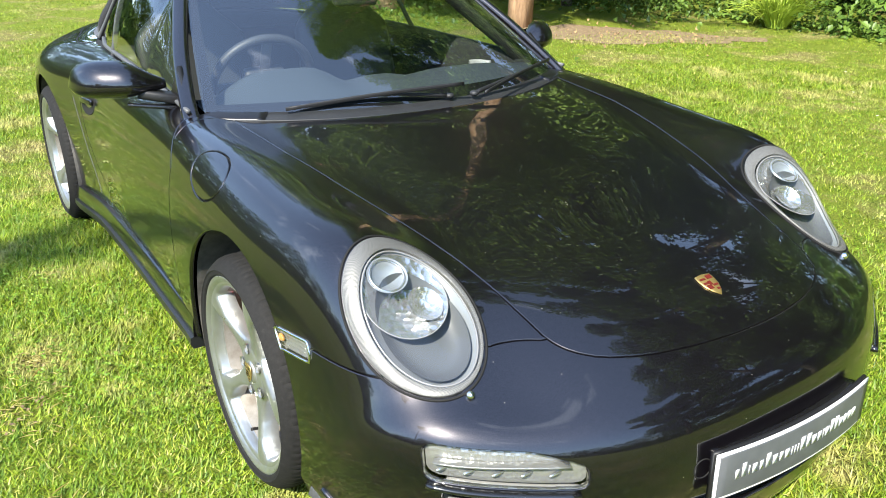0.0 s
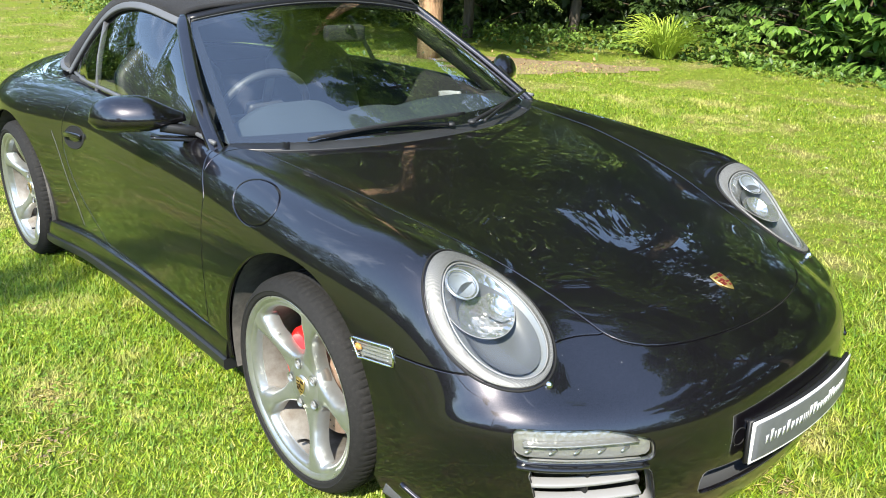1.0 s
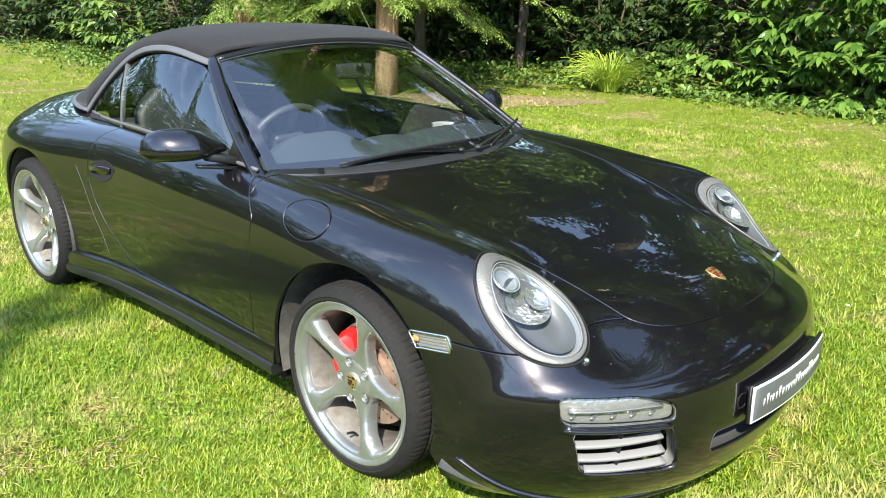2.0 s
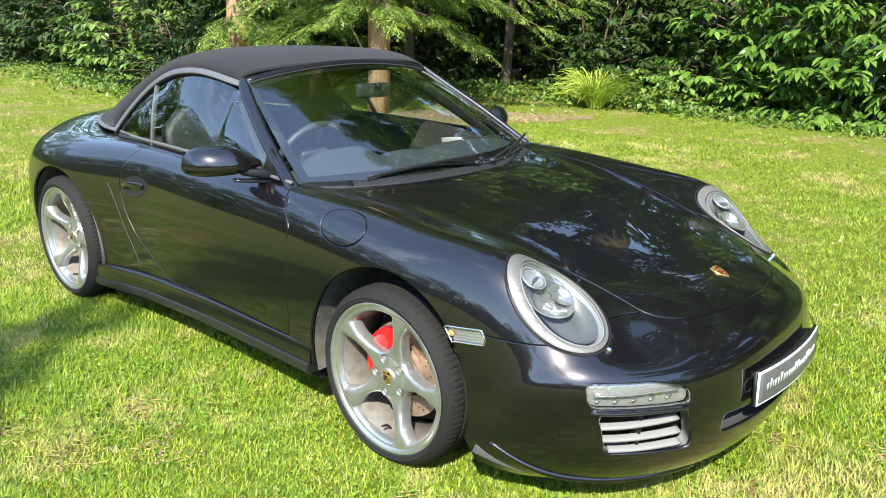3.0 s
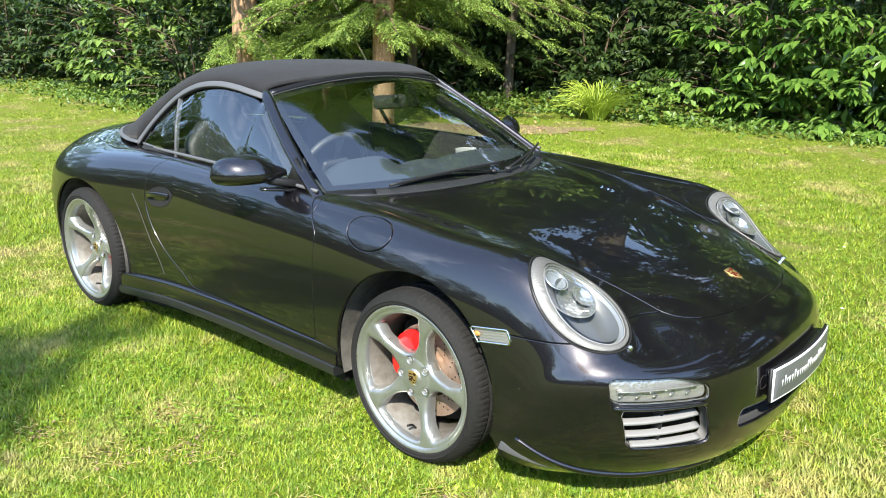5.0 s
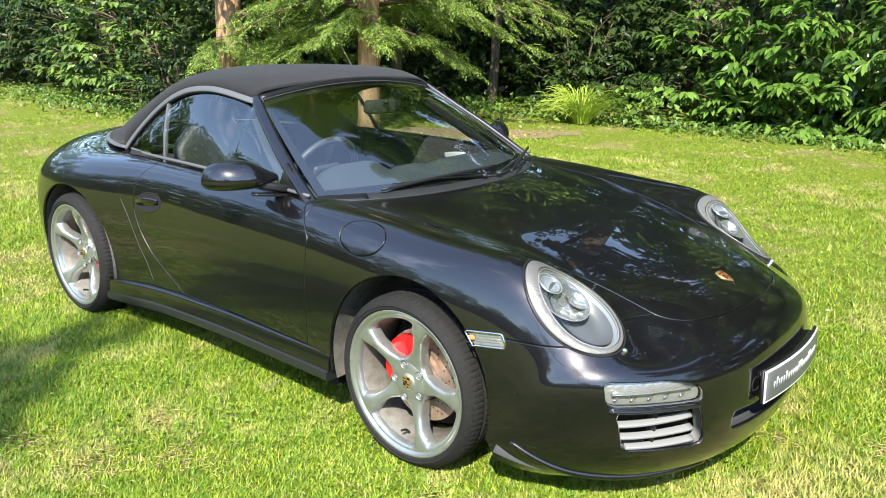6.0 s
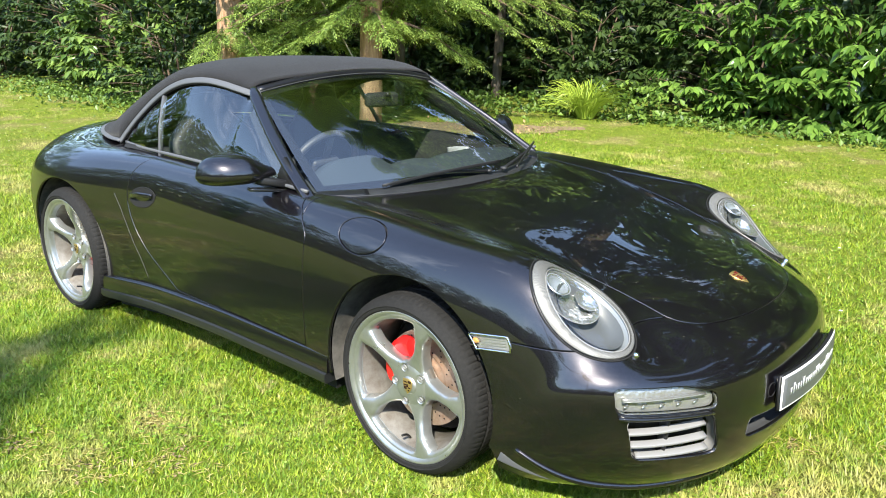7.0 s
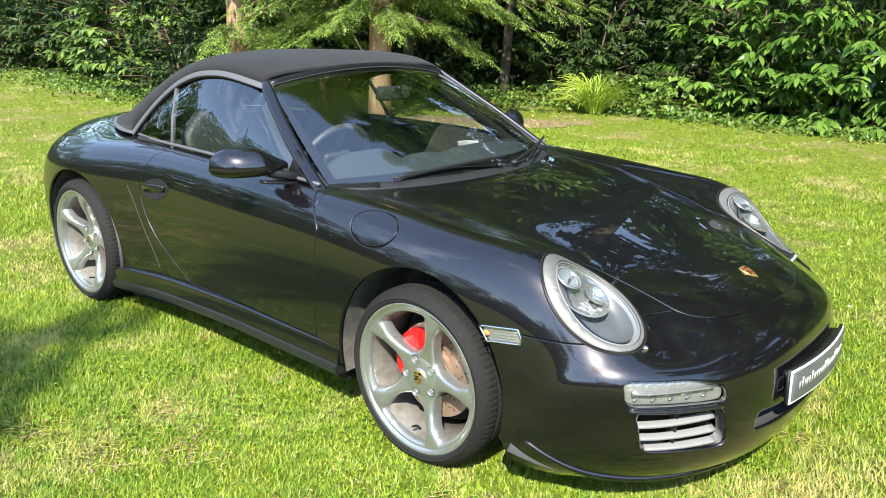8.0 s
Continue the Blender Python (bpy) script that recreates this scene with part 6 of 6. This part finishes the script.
def broad_tree(x, y, h, r, n, trunk=0.22, label="broad-leaved tree with a dense crown", base=1.8, size=0.24):
    tree = empty("broadleaf_tree", (x, y, 0))
    tagged(tree, label, "tree", group="trees round the lawn")
    put("trunk", limb([(0, 0, -0.1), (0.08, 0.05, h * 0.3), (-0.05, 0.1, h * 0.6), (0.05, 0, h * 0.9)], trunk, trunk * 0.2, 12, 24), M["oak"], tree)
    clumps = []
    for k in range(16):
        a = k * 2.4 + rs.uniform(-0.3, 0.3)
        z = base + (h - base) * (0.05 + 0.85 * k / 16)
        ln = r * rs.uniform(0.6, 1.0) * (1 - 0.35 * k / 16)
        e = np.array((ln * math.cos(a), ln * math.sin(a), z + ln * 0.35))
        put("limb", limb([(0, 0, z), tuple(e * np.array((0.5, 0.5, 1)) + np.array((0, 0, -ln * 0.1))), tuple(e)], trunk * 0.35, 0.02, 6), M["oak"], tree)
        clumps += [(e, rs.uniform(0.22, 0.38) * r), (e * np.array((0.55, 0.55, 1)) + rs.normal(scale=0.3, size=3), rs.uniform(0.22, 0.36) * r)]
    k = rs.randint(0, len(clumps), n)
    cen, rad = np.array([c[0] for c in clumps])[k], np.array([c[1] for c in clumps])[k]
    o = ball(n) * (rs.uniform(0.15, 1, (n, 1)) ** 0.4) * np.array((1, 1, 0.75))
    ln = size * rs.uniform(0.6, 1.4, n)
    leaves("crown", cen + o * rad[:, None], ball(n) + o, o + np.array((0, 0, 0.8)), ln, ln * 0.55, M["broad"], tree)
    return tree


def far_woods():
    """The belt of trees that closes the garden all round: rounded crowns of leaf clumps over a leafy foot."""
    P, Q = [], []
    for i in range(92):
        a = 2 * math.pi * i / 92 + rs.uniform(-0.03, 0.03)
        dist = 26 * (1 + 0.16 * math.sin(a * 3 + 1)) * rs.uniform(1.0, 1.22)
        lee = (a - radians(203) + math.pi) % (2 * math.pi) - math.pi
        top = 7.0 + 1.6 * math.sin(a * 5) + rs.uniform(-1.2, 1.6) + 3.5 * max(0, math.sin(a - 0.3)) + 5.0 * math.exp(-(lee / 0.62) ** 4) - 1.6 * max(0, -math.sin(a + 0.2)) ** 0.5
        c = np.array((-3 + dist * math.cos(a), -6 + dist * math.sin(a), 0))
        for k in range(11):
            z = top * (0.22 + 0.68 * k / 10)
            girth = 2.5 * math.sqrt(max(0.1, 1 - (k / 10) ** 3))
            cc = c + np.array((rs.normal(scale=0.55) * girth, rs.normal(scale=0.55) * girth, z))
            o = ball(70) * (rs.uniform(0.3, 1, (70, 1)) ** 0.4) * np.array((1.25, 1.25, 0.95)) * rs.uniform(0.9, 1.4)
            P.append(cc + o), Q.append(o)
        n = 160
        o = ball(n)
        P.append(c + np.stack([rs.normal(scale=1.4, size=n), rs.normal(scale=1.4, size=n), rs.uniform(0, 0.3 * top, n)], 1)), Q.append(o)
    P, Q = np.concatenate(P), np.concatenate(Q)
    n = len(P)
    ln = rs.uniform(0.34, 0.66, n)
    leaves("far_woods", P, ball(n) + Q, np.tile((0, 0, 1.0), (n, 1)) + ball(n) * 0.6, ln, ln * 0.62, M["broad"], kind="stuff")
    tagged(bpy.data.objects["far_woods"], "dense belt of trees round the garden", "woods")
    # dim layer behind, so that no daylight shows between the stems
    k = 96
    vs = []
    for i in range(k):
        b = 2 * math.pi * i / k
        rr = 33 * (1 + 0.16 * math.sin(b * 3 + 1))
        for z in (-0.2, 2.2, 4.2 + 0.8 * math.sin(b * 7)):
            vs.append((-3 + rr * math.cos(b), -6 + rr * math.sin(b), z))
    ob = put("backdrop", (vs, grid_faces(k, 3, close_u=True)), M["broad"])
    tagged(ob, "dark undergrowth behind the trees", "backdrop", kind="structure")


def rise(x, y):
    """The lawn's gentle swell under the tail of the car."""
    return 0.012 + 0.014 * smooth01(-np.asarray(x, float), 0.9, 2.2) * (1 - smooth01(-np.asarray(x, float), 3.6, 6.0)) * np.exp(-(np.asarray(y, float) / 2.2) ** 4)


SPOTS = [(rs.uniform(-3.2, 1.6), rs.uniform(-2.9, -0.95), rs.uniform(0.04, 0.13)) for _ in range(52)] + [(rs.uniform(0.9, 3.0), rs.uniform(-1.2, 4.0), rs.uniform(0.04, 0.12)) for _ in range(22)]


def worn_spots():
    """Scuffs where the turf is thin, with crumbs of soil and straw lying in it."""
    c, d, ln, soil = [], [], [], []
    for x, y, r in SPOTS:
        k = int(40 + 700 * r)
        a = rs.uniform(0, 6.283, k)
        px, py = x + rs.normal(scale=r * 0.9, size=k), y + rs.normal(scale=r * 0.7, size=k)
        c.append(np.stack([px, py, rise(px, py) + rs.uniform(-0.008, 0.016, k)], 1))
        d.append(np.stack([np.cos(a), np.sin(a), rs.uniform(-0.2, 0.3, k)], 1))
        ln.append(rs.uniform(0.015, 0.060, k))
        k = int(8 + 150 * r)
        px, py = x + rs.normal(scale=r * 0.45, size=k), y + rs.normal(scale=r * 0.35, size=k)
        soil.append(np.stack([px, py, rise(px, py) + rs.uniform(-0.010, 0.0, k)], 1))
    c, d, ln = np.concatenate(c), np.concatenate(d), np.concatenate(ln)
    ob = leaves("straw", c, d, np.tile((0, 0, 1.0), (len(c), 1)), ln, np.full(len(c), 0.0026), M["straw"], kind="stuff")
    tagged(ob, "dry straw and cut grass lying in the turf", "straw")
    c = np.concatenate(soil)
    ln = rs.uniform(0.008, 0.024, len(c))
    ob = leaves("soil_crumbs", c, ball(len(c)) * np.array((1, 1, 0.3)), np.tile((0, 0, 1.0), (len(c), 1)) + ball(len(c)) * 0.3, ln, ln * 0.9, M["earth"], kind="stuff")
    tagged(ob, "crumbs of brown soil in thin turf", "soil")


def lawn():
    n = 180
    half = 700.0
    q = np.linspace(-1, 1, n)
    g = np.sign(q) * (np.abs(q) ** 4.0) * half
    vs = [(a - 2, b, -0.012 + float(rise(a - 2, b))) for a in g for b in g]
    ob = part("ground", mesh_of("ground", vs, grid_faces(n, n, flip=True), M["lawn"]))
    tagged(ob, "sunlit mown lawn with dry and clovery patches", "lawn", kind="structure")

    def patch(name, cx, cy, hx, hy, count, h0, h1, w):
        x = cx + rs.uniform(-hx, hx, count)
        y = cy + rs.uniform(-hy, hy, count)
        # tufts: draw blades towards shared roots
        tuft = rs.randint(0, count // 7 + 1, count)
        tx, ty = cx + rs.uniform(-hx, hx, count // 7 + 1), cy + rs.uniform(-hy, hy, count // 7 + 1)
        near = rs.uniform(0, 1, count) < 0.62
        x = np.where(near, tx[tuft] + rs.normal(scale=0.022, size=count), x)
        y = np.where(near, ty[tuft] + rs.normal(scale=0.022, size=count), y)
        worn = np.zeros(count)
        for sx, sy, sr in SPOTS:
            worn = np.maximum(worn, np.exp(-(((x - sx) ** 2 + (y - sy) ** 2) / sr ** 2)))
        edge = np.maximum(np.abs(x - cx) / hx, np.abs(y - cy) / hy)
        keep = (rs.uniform(0.62, 1.0, count) > edge) & (worn * rs.uniform(0.3, 1.5, count) < 0.55)
        way = rs.uniform(0, 6.283, count // 7 + 1)[tuft] + rs.normal(scale=0.75, size=count)
        a = np.where(near, way, rs.uniform(0, 6.283, count))[keep]
        x, y = x[keep], y[keep]
        count = len(x)
        hgt = rs.uniform(h0, h1, count) * (0.85 + 0.30 * np.sin(x * 2.1 + 1.3 * np.sin(y * 1.7)))
        lean = rs.uniform(0.3, 1.9, count) * hgt
        wd = w * rs.uniform(0.6, 1.3, count)
        bx, by = np.cos(a), np.sin(a)
        root = np.stack([x, y, rise(x, y) - 0.013], 1)
        side = np.stack([-by, bx, 0 * a], 1) * wd[:, None] / 2
        tip = root + np.stack([bx * lean, by * lean, hgt], 1)
        v = np.stack([root - side, root + side, tip], 1).reshape(-1, 3)
        tri = quads_mesh(name, v, 3, M["grass"], [(0, 1, 2)])
        ob = part(name, tri)
        tagged(ob, "short green grass with dry straw blades", "grass", kind="stuff")
    patch("grass", -0.8, -1.45, 2.4, 1.3, 330000, 0.011, 0.038, 0.0056)
    patch("grass", -0.9, -1.70, 4.2, 3.0, 150000, 0.011, 0.040, 0.0060)
    patch("grass", 1.6, -0.3, 1.4, 2.4, 170000, 0.011, 0.038, 0.0058)
    patch("grass", -0.2, 3.4, 5.4, 3.2, 300000, 0.012, 0.038, 0.0062)
    patch("grass", -5.0, -0.3, 3.2, 3.4, 170000, 0.012, 0.040, 0.0066)
    patch("grass", -11.0, 1.5, 5.6, 5.0, 120000, 0.010, 0.028, 0.009)
    patch("grass", 0.0, 6.9, 6.0, 2.2, 120000, 0.010, 0.026, 0.007)

    def clover(cx, cy, hx, hy, count, size):
        x, y = cx + rs.uniform(-hx, hx, count), cy + rs.uniform(-hy, hy, count)
        f = np.sin(x * 3.1 + 1.7 * np.sin(y * 2.3)) + np.sin(y * 4.3 + 1.3 * np.sin(x * 3.7)) + 0.8 * np.sin(x * 7.1 - y * 5.3)
        edge = np.maximum(np.abs(x - cx) / hx, np.abs(y - cy) / hy)
        k = (f + rs.normal(scale=1.0, size=count) > 0.5) & (rs.uniform(0.5, 1.0, count) > edge)
        x, y = x[k], y[k]
        n = len(x)
        c = np.repeat(np.stack([x, y, rise(x, y) + rs.uniform(0.006, 0.026, n)], 1), 3, 0)
        a = np.repeat(rs.uniform(0, 6.283, n), 3) + np.tile((0, 2.09, 4.19), n)
        d = np.stack([np.cos(a), np.sin(a), rs.uniform(-0.1, 0.5, 3 * n)], 1)
        ln = np.repeat(size * rs.uniform(0.6, 1.3, n), 3)
        ob = leaves("clover", c, d, np.tile((0, 0, 1.0), (3 * n, 1)) + rs.normal(scale=0.45, size=(3 * n, 3)), ln, ln * 0.85, M["clover"], kind="stuff", fold=0.1, droop=0.05)
        tagged(ob, "low clover leaves among the grass", "clover")
    clover(-0.8, -1.45, 2.6, 1.5, 30000, 0.0085)
    clover(1.5, -0.3, 1.2, 2.0, 14000, 0.0080)
    clover(-0.5, 3.0, 4.4, 2.4, 24000, 0.010)


def bare_earth():
    n, m = 56, 10
    vs = [(-5.25, 5.95, 0.009)]
    for j in range(1, m + 1):
        for i in range(n):
            a = 2 * math.pi * i / n
            r = (1 + 0.16 * math.sin(3 * a + 1) + 0.10 * math.sin(7 * a) + 0.05 * math.sin(15 * a + 2)) * j / m
            x, y = 1.35 * r * math.cos(a), 0.62 * r * math.sin(a)
            vs.append((-5.25 + x * 0.75 - y * 0.66, 5.95 + x * 0.66 + y * 0.75, 0.007 + 0.004 * math.sin(9 * x) * math.sin(8 * y)))
    fs = [(0, 1 + i, 1 + (i + 1) % n) for i in range(n)]
    for j in range(m - 1):
        fs += [(1 + j * n + i, 1 + (j + 1) * n + i, 1 + (j + 1) * n + (i + 1) % n, 1 + j * n + (i + 1) % n) for i in range(n)]
    ob = put("bare_earth", (vs, fs), M["earth"])
    tagged(ob, "worn patch of bare brown earth under the trees", "ground", kind="structure")


def daisies():
    spots = [(1.15, 4.0, 14, 0.14), (-0.2, 5.2, 8, 0.8), (-6.2, 1.0, 10, 0.9), (-1.5, 6.8, 10, 1.2), (-8.5, -1.5, 14, 1.5), (0.9, 2.4, 5, 0.6), (-9.5, 1.2, 14, 1.3)]
    c = np.concatenate([np.stack([x + rs.normal(scale=s, size=n), y + rs.normal(scale=s, size=n), rs.uniform(0.035, 0.055, n)], 1) for x, y, n, s in spots])
    k = len(c)
    per = 8
    a = np.tile(np.arange(per) * 2 * math.pi / per, k)
    d = np.stack([np.cos(a), np.sin(a), 0.25 + 0 * a], 1)
    leaves("daisies", np.repeat(c, per, 0), d, np.tile((0, 0, 1.0), (k * per, 1)), np.full(k * per, 0.012), np.full(k * per, 0.007), M["petal"], kind="stuff")
    tagged(bpy.data.objects["daisies"], "tiny white daisies scattered in the lawn", "flowers")


def sedge(x, y, h, n):
    """A mound of long blades that rise, arch over and hang."""
    clump = empty("sedge_clump", (x, y, 0))
    tagged(clump, "bright yellow-green clump of long arching blades", "plant")
    seg = 8
    v = []
    for i in range(n):
        a = rs.uniform(0, 6.283)
        bx, by = math.cos(a), math.sin(a)
        hh, reach = h * rs.uniform(0.45, 1.05), h * rs.uniform(0.25, 1.05)
        w, r0, turn = 0.020 * rs.uniform(0.6, 1.2), 0.14 * rs.uniform(0, 1) ** 0.5, rs.normal(scale=0.35)
        fall = rs.uniform(0.10, 0.70)
        for k in range(seg):
            t = k / (seg - 1)
            z = hh * (1.75 * t - (0.75 + fall * reach / h) * t ** 2.2)
            r = r0 + reach * t ** 1.08
            c, s = math.cos(a + turn * t), math.sin(a + turn * t)
            ww = w * (1 - t ** 2) / 2 + 0.0006
            v.append((r * c - by * ww, r * s + bx * ww, max(z, 0.01)))
            v.append((r * c + by * ww, r * s - bx * ww, max(z, 0.01) + 0.004))
    fl = [(2 * k, 2 * k + 1, 2 * k + 3, 2 * k + 2) for k in range(seg - 1)]
    part("foliage", quads_mesh("foliage", np.array(v), 2 * seg, M["sedge"], fl), None, clump)


def ground_cover(name, x0, y0, sx, sy, n, size, h, mat, label, category):
    P = np.stack([x0 + rs.normal(scale=sx, size=n), y0 + rs.normal(scale=sy, size=n), rs.uniform(0.01, 1, n) ** 1.5 * h], 1)
    d = ball(n) + np.array((0, 0, 0.1))
    ln = size * rs.uniform(0.6, 1.3, n)
    ob = leaves(name, P, d, np.tile((0.0, -0.3, 1.0), (n, 1)) + ball(n) * 0.4, ln, ln * 0.7, M[mat], kind="stuff")
    tagged(ob, label, category)


lawn()
worn_spots()
bare_earth()
far_woods()
# laurels along the border
laurel(2.0, 9.7, 1.7, 1.15, 2.5, 0.25)
laurel(0.2, 9.75, 1.5, 1.10, 2.5, 0.26)
laurel(-1.5, 9.6, 1.35, 1.05, 2.3, 0.25)
laurel(-2.9, 9.75, 1.2, 1.0, 2.5, 0.24)
laurel(3.9, 9.2, 1.6, 1.3, 2.6, 0.25)
# Shade under the trees is put into most of these shrubs' leaf colour.
EDGE_SHRUB = "broad-leaved evergreen shrub in the shaded part of the border"
laurel(-10.9, 5.0, 1.2, 1.1, 1.8, 0.13, EDGE_SHRUB, 1200, "shade_leaf", 0.55)
laurel(-13.4, 5.6, 1.6, 1.3, 2.4, 0.25, EDGE_SHRUB, 700, "broad", 0.48, 0.36)
laurel(-16.4, 6.0, 1.8, 1.4, 2.8, 0.22, EDGE_SHRUB, 700, "shade_leaf", 0.46, 0.34)
laurel(-19.0, 5.0, 2.0, 1.6, 3.0, 0.18, EDGE_SHRUB, 700, "shade_leaf", 0.46)
laurel(-20.5, 1.5, 2.0, 2.0, 3.2, 0.18, EDGE_SHRUB, 700, "shade_leaf", 0.46)
# conifers behind the car: (azimuth, height, length, rise) of each low limb
front = [(30, 1.45, 1.35, -0.25), (40, 1.78, 2.2, -0.12), (55, 1.9, 1.6, -0.1), (15, 1.9, 1.5, -0.05), (0, 2.1, 1.7, -0.1), (-140, 1.5, 1.3, -0.12), (-130, 1.75, 1.9, -0.1), (-150, 1.95, 2.0, -0.1),
         (-118, 1.35, 1.0, -0.1), (-108, 1.9, 1.5, 0.0), (-160, 1.5, 1.6, -0.05), (180, 1.7, 1.7, -0.05), (-62, 2.1, 0.9, -0.1), (-30, 1.5, 0.8, -0.15), (-75, 1.62, 0.9, -0.12), (100, 1.7, 1.8, 0.0), (140, 1.8, 1.8, 0.0), (70, 1.3, 1.5, -0.1),
         (20, 2.35, 1.9, -0.08), (48, 2.45, 2.1, -0.1), (-10, 2.5, 1.6, -0.1), (78, 2.4, 1.7, -0.08), (-125, 2.4, 1.6, -0.1), (-145, 2.5, 1.9, -0.1), (-168, 2.3, 1.8, -0.08), (165, 2.5, 1.7, -0.1), (-95, 2.6, 1.0, -0.1)]
conifer(-6.50, 5.28, 0.14, 23.0, front, 34000, 3.3, bare=6.6)
second = conifer(-9.0, 4.75, 0.20, 9.0, [(-60, 1.15, 1.0, -0.1), (-20, 1.2, 1.5, -0.05), (30, 1.1, 1.4, -0.1), (60, 1.4, 1.8, -0.1), (10, 1.6, 2.0, -0.1), (-5, 1.0, 1.2, -0.1)], 15000, 3.5, bare=3.1)
put("dead_limb", limb([(0.1, 0.0, 3.4), (1.0, 0.1, 2.62), (1.87, 0.25, 1.61), (2.16, 0.25, 1.28), (2.47, 0.25, 0.90), (2.60, 0.25, 0.72)], 0.020, 0.005, 6), M["dead_wood"], second, "bare pale dead branch")
conifer(-7.9, 7.35, 0.075, 20.0, [(0, 2.1, 2.5, -0.1), (18, 2.05, 2.7, -0.08), (35, 2.15, 2.9, -0.06), (52, 2.2, 2.7, -0.06), (-25, 1.9, 2.0, -0.08), (80, 1.8, 2.0, -0.1), (-55, 1.6, 1.6, -0.1), (-95, 1.6, 1.6, -0.1), (-130, 1.6, 1.7, -0.1), (-165, 1.7, 1.7, -0.1)], 32000, 3.5, "dark-trunked conifer with a low skirt of sprays", bare=2.5, bark="oak")
# added tree: its unseen crown keeps sun out of the gap behind the conifers
broad_tree(-7.7, 9.7, 7.6, 3.2, 12000, trunk=0.10, label="added tree, crown above the view, that shades the border gap", base=3.4, size=0.22)
conifer(-12.2, 8.0, 0.2, 12.0, [], 6000, 3.0, bare=1.0)
# darkened leaves again, in place of the deep shade behind the conifers
laurel(-6.4, 10.6, 1.5, 1.0, 2.4, 0.2, EDGE_SHRUB, 1500, "shade_leaf")
laurel(-9.2, 8.6, 1.5, 1.2, 2.6, 0.18, EDGE_SHRUB, 1500, "shade_leaf")
laurel(-4.0, 11.6, 1.6, 1.0, 3.0, 0.2, EDGE_SHRUB, 1500, "shade_leaf")
# woodland behind the border: lower trees, then tall crowns over them
for x, y, h in ((-6.6, 12.0, 9.0), (-1.4, 12.0, 8.5), (1.6, 11.8, 9.0), (5.0, 11.4, 8.5)):
    broad_tree(x, y, h, 2.9, 11000, 0.14, "young broad-leaved tree behind the border", base=1.8, size=0.19)
broad_tree(-13.2, 11.0, 14.0, 3.8, 8000, size=0.30)
# wide crown added above the view to shade the shrubs on the left
broad_tree(-12.6, 7.6, 11.5, 5.4, 12000, base=4.2, size=0.36)
broad_tree(4.6, 12.0, 11.5, 3.6, 8000, size=0.32)
broad_tree(-16.5, 10.5, 12.0, 4.0, 8000, size=0.30)
for x, y, h, r, b in ((-9.6, 12.2, 22.0, 4.2, 3.2), (-4.6, 12.0, 29.0, 4.8, 3.2), (-0.4, 12.2, 31.0, 4.8, 3.2), (3.8, 11.6, 30.0, 4.8, 3.2), (7.8, 10.4, 27.0, 4.6, 3.2), (12.6, 10.0, 23.0, 4.6, 2.6), (15.5, 5.6, 19.0, 4.4, 2.2)):
    broad_tree(x, y, h, r, 23000, 0.3, "tall old tree with a high dense crown", base=b, size=0.31)
broad_tree(3.42, -9.90, 9.2, 0.66, 1050, trunk=0.12, label="broad-leaved tree that shades a corner of the lawn", base=8.5, size=0.16)
sedge(-4.72, 8.1, 0.66, 380)
ground_cover("ivy", -7.9, 8.1, 1.3, 0.6, 1500, 0.085, 0.22, "ivy", "low ivy and weeds under the trees", "ground cover")
ground_cover("weeds", -4.0, 8.55, 0.35, 0.25, 500, 0.10, 0.55, "ivy", "leafy weeds beside the sedge", "ground cover")
ground_cover("weeds", -3.2, 8.45, 1.5, 0.20, 700, 0.07, 0.14, "ivy", "low weeds along the border", "ground cover")
ground_cover("weeds", -5.9, 8.4, 0.5, 0.25, 260, 0.08, 0.30, "ivy", "low weeds along the border", "ground cover")
ground_cover("weeds", -0.2, 8.4, 2.0, 0.28, 700, 0.09, 0.12, "ivy", "low weeds along the border", "ground cover")
ground_cover("weeds", -12.3, 4.3, 2.4, 0.5, 2600, 0.075, 0.16, "ivy", "low weeds along the border", "ground cover")
def undergrowth():
    """Leafy thicket under the trees behind the border, coloured dark to hold their shade."""
    n = 16000
    t = rs.uniform(0, 1, n)
    line = curve_pts([(-23.0, 3.5, 0), (-18.0, 7.0, 0), (-14.5, 7.3, 0), (-11.6, 7.0, 0), (-9.6, 9.6, 0), (-6.6, 11.4, 0), (-3.6, 12.0, 0), (4.0, 12.0, 0)], 200)
    P = line[(t * 199).astype(int)] + np.stack([rs.normal(scale=0.5, size=n), rs.normal(scale=0.35, size=n), rs.uniform(0, 1, n) ** 1.2 * rs.uniform(1.2, 2.6, n)], 1)
    ln = 0.22 * rs.uniform(0.6, 1.3, n)
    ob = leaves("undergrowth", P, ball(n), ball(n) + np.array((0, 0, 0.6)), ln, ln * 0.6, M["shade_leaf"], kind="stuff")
    tagged(ob, "leafy thicket under the trees, shade put into its colour", "undergrowth")


undergrowth()
ground_cover("dry_leaves", -5.1, 6.1, 0.6, 0.5, 140, 0.045, 0.02, "litter", "dry brown leaves on bare earth", "leaf litter")
daisies()
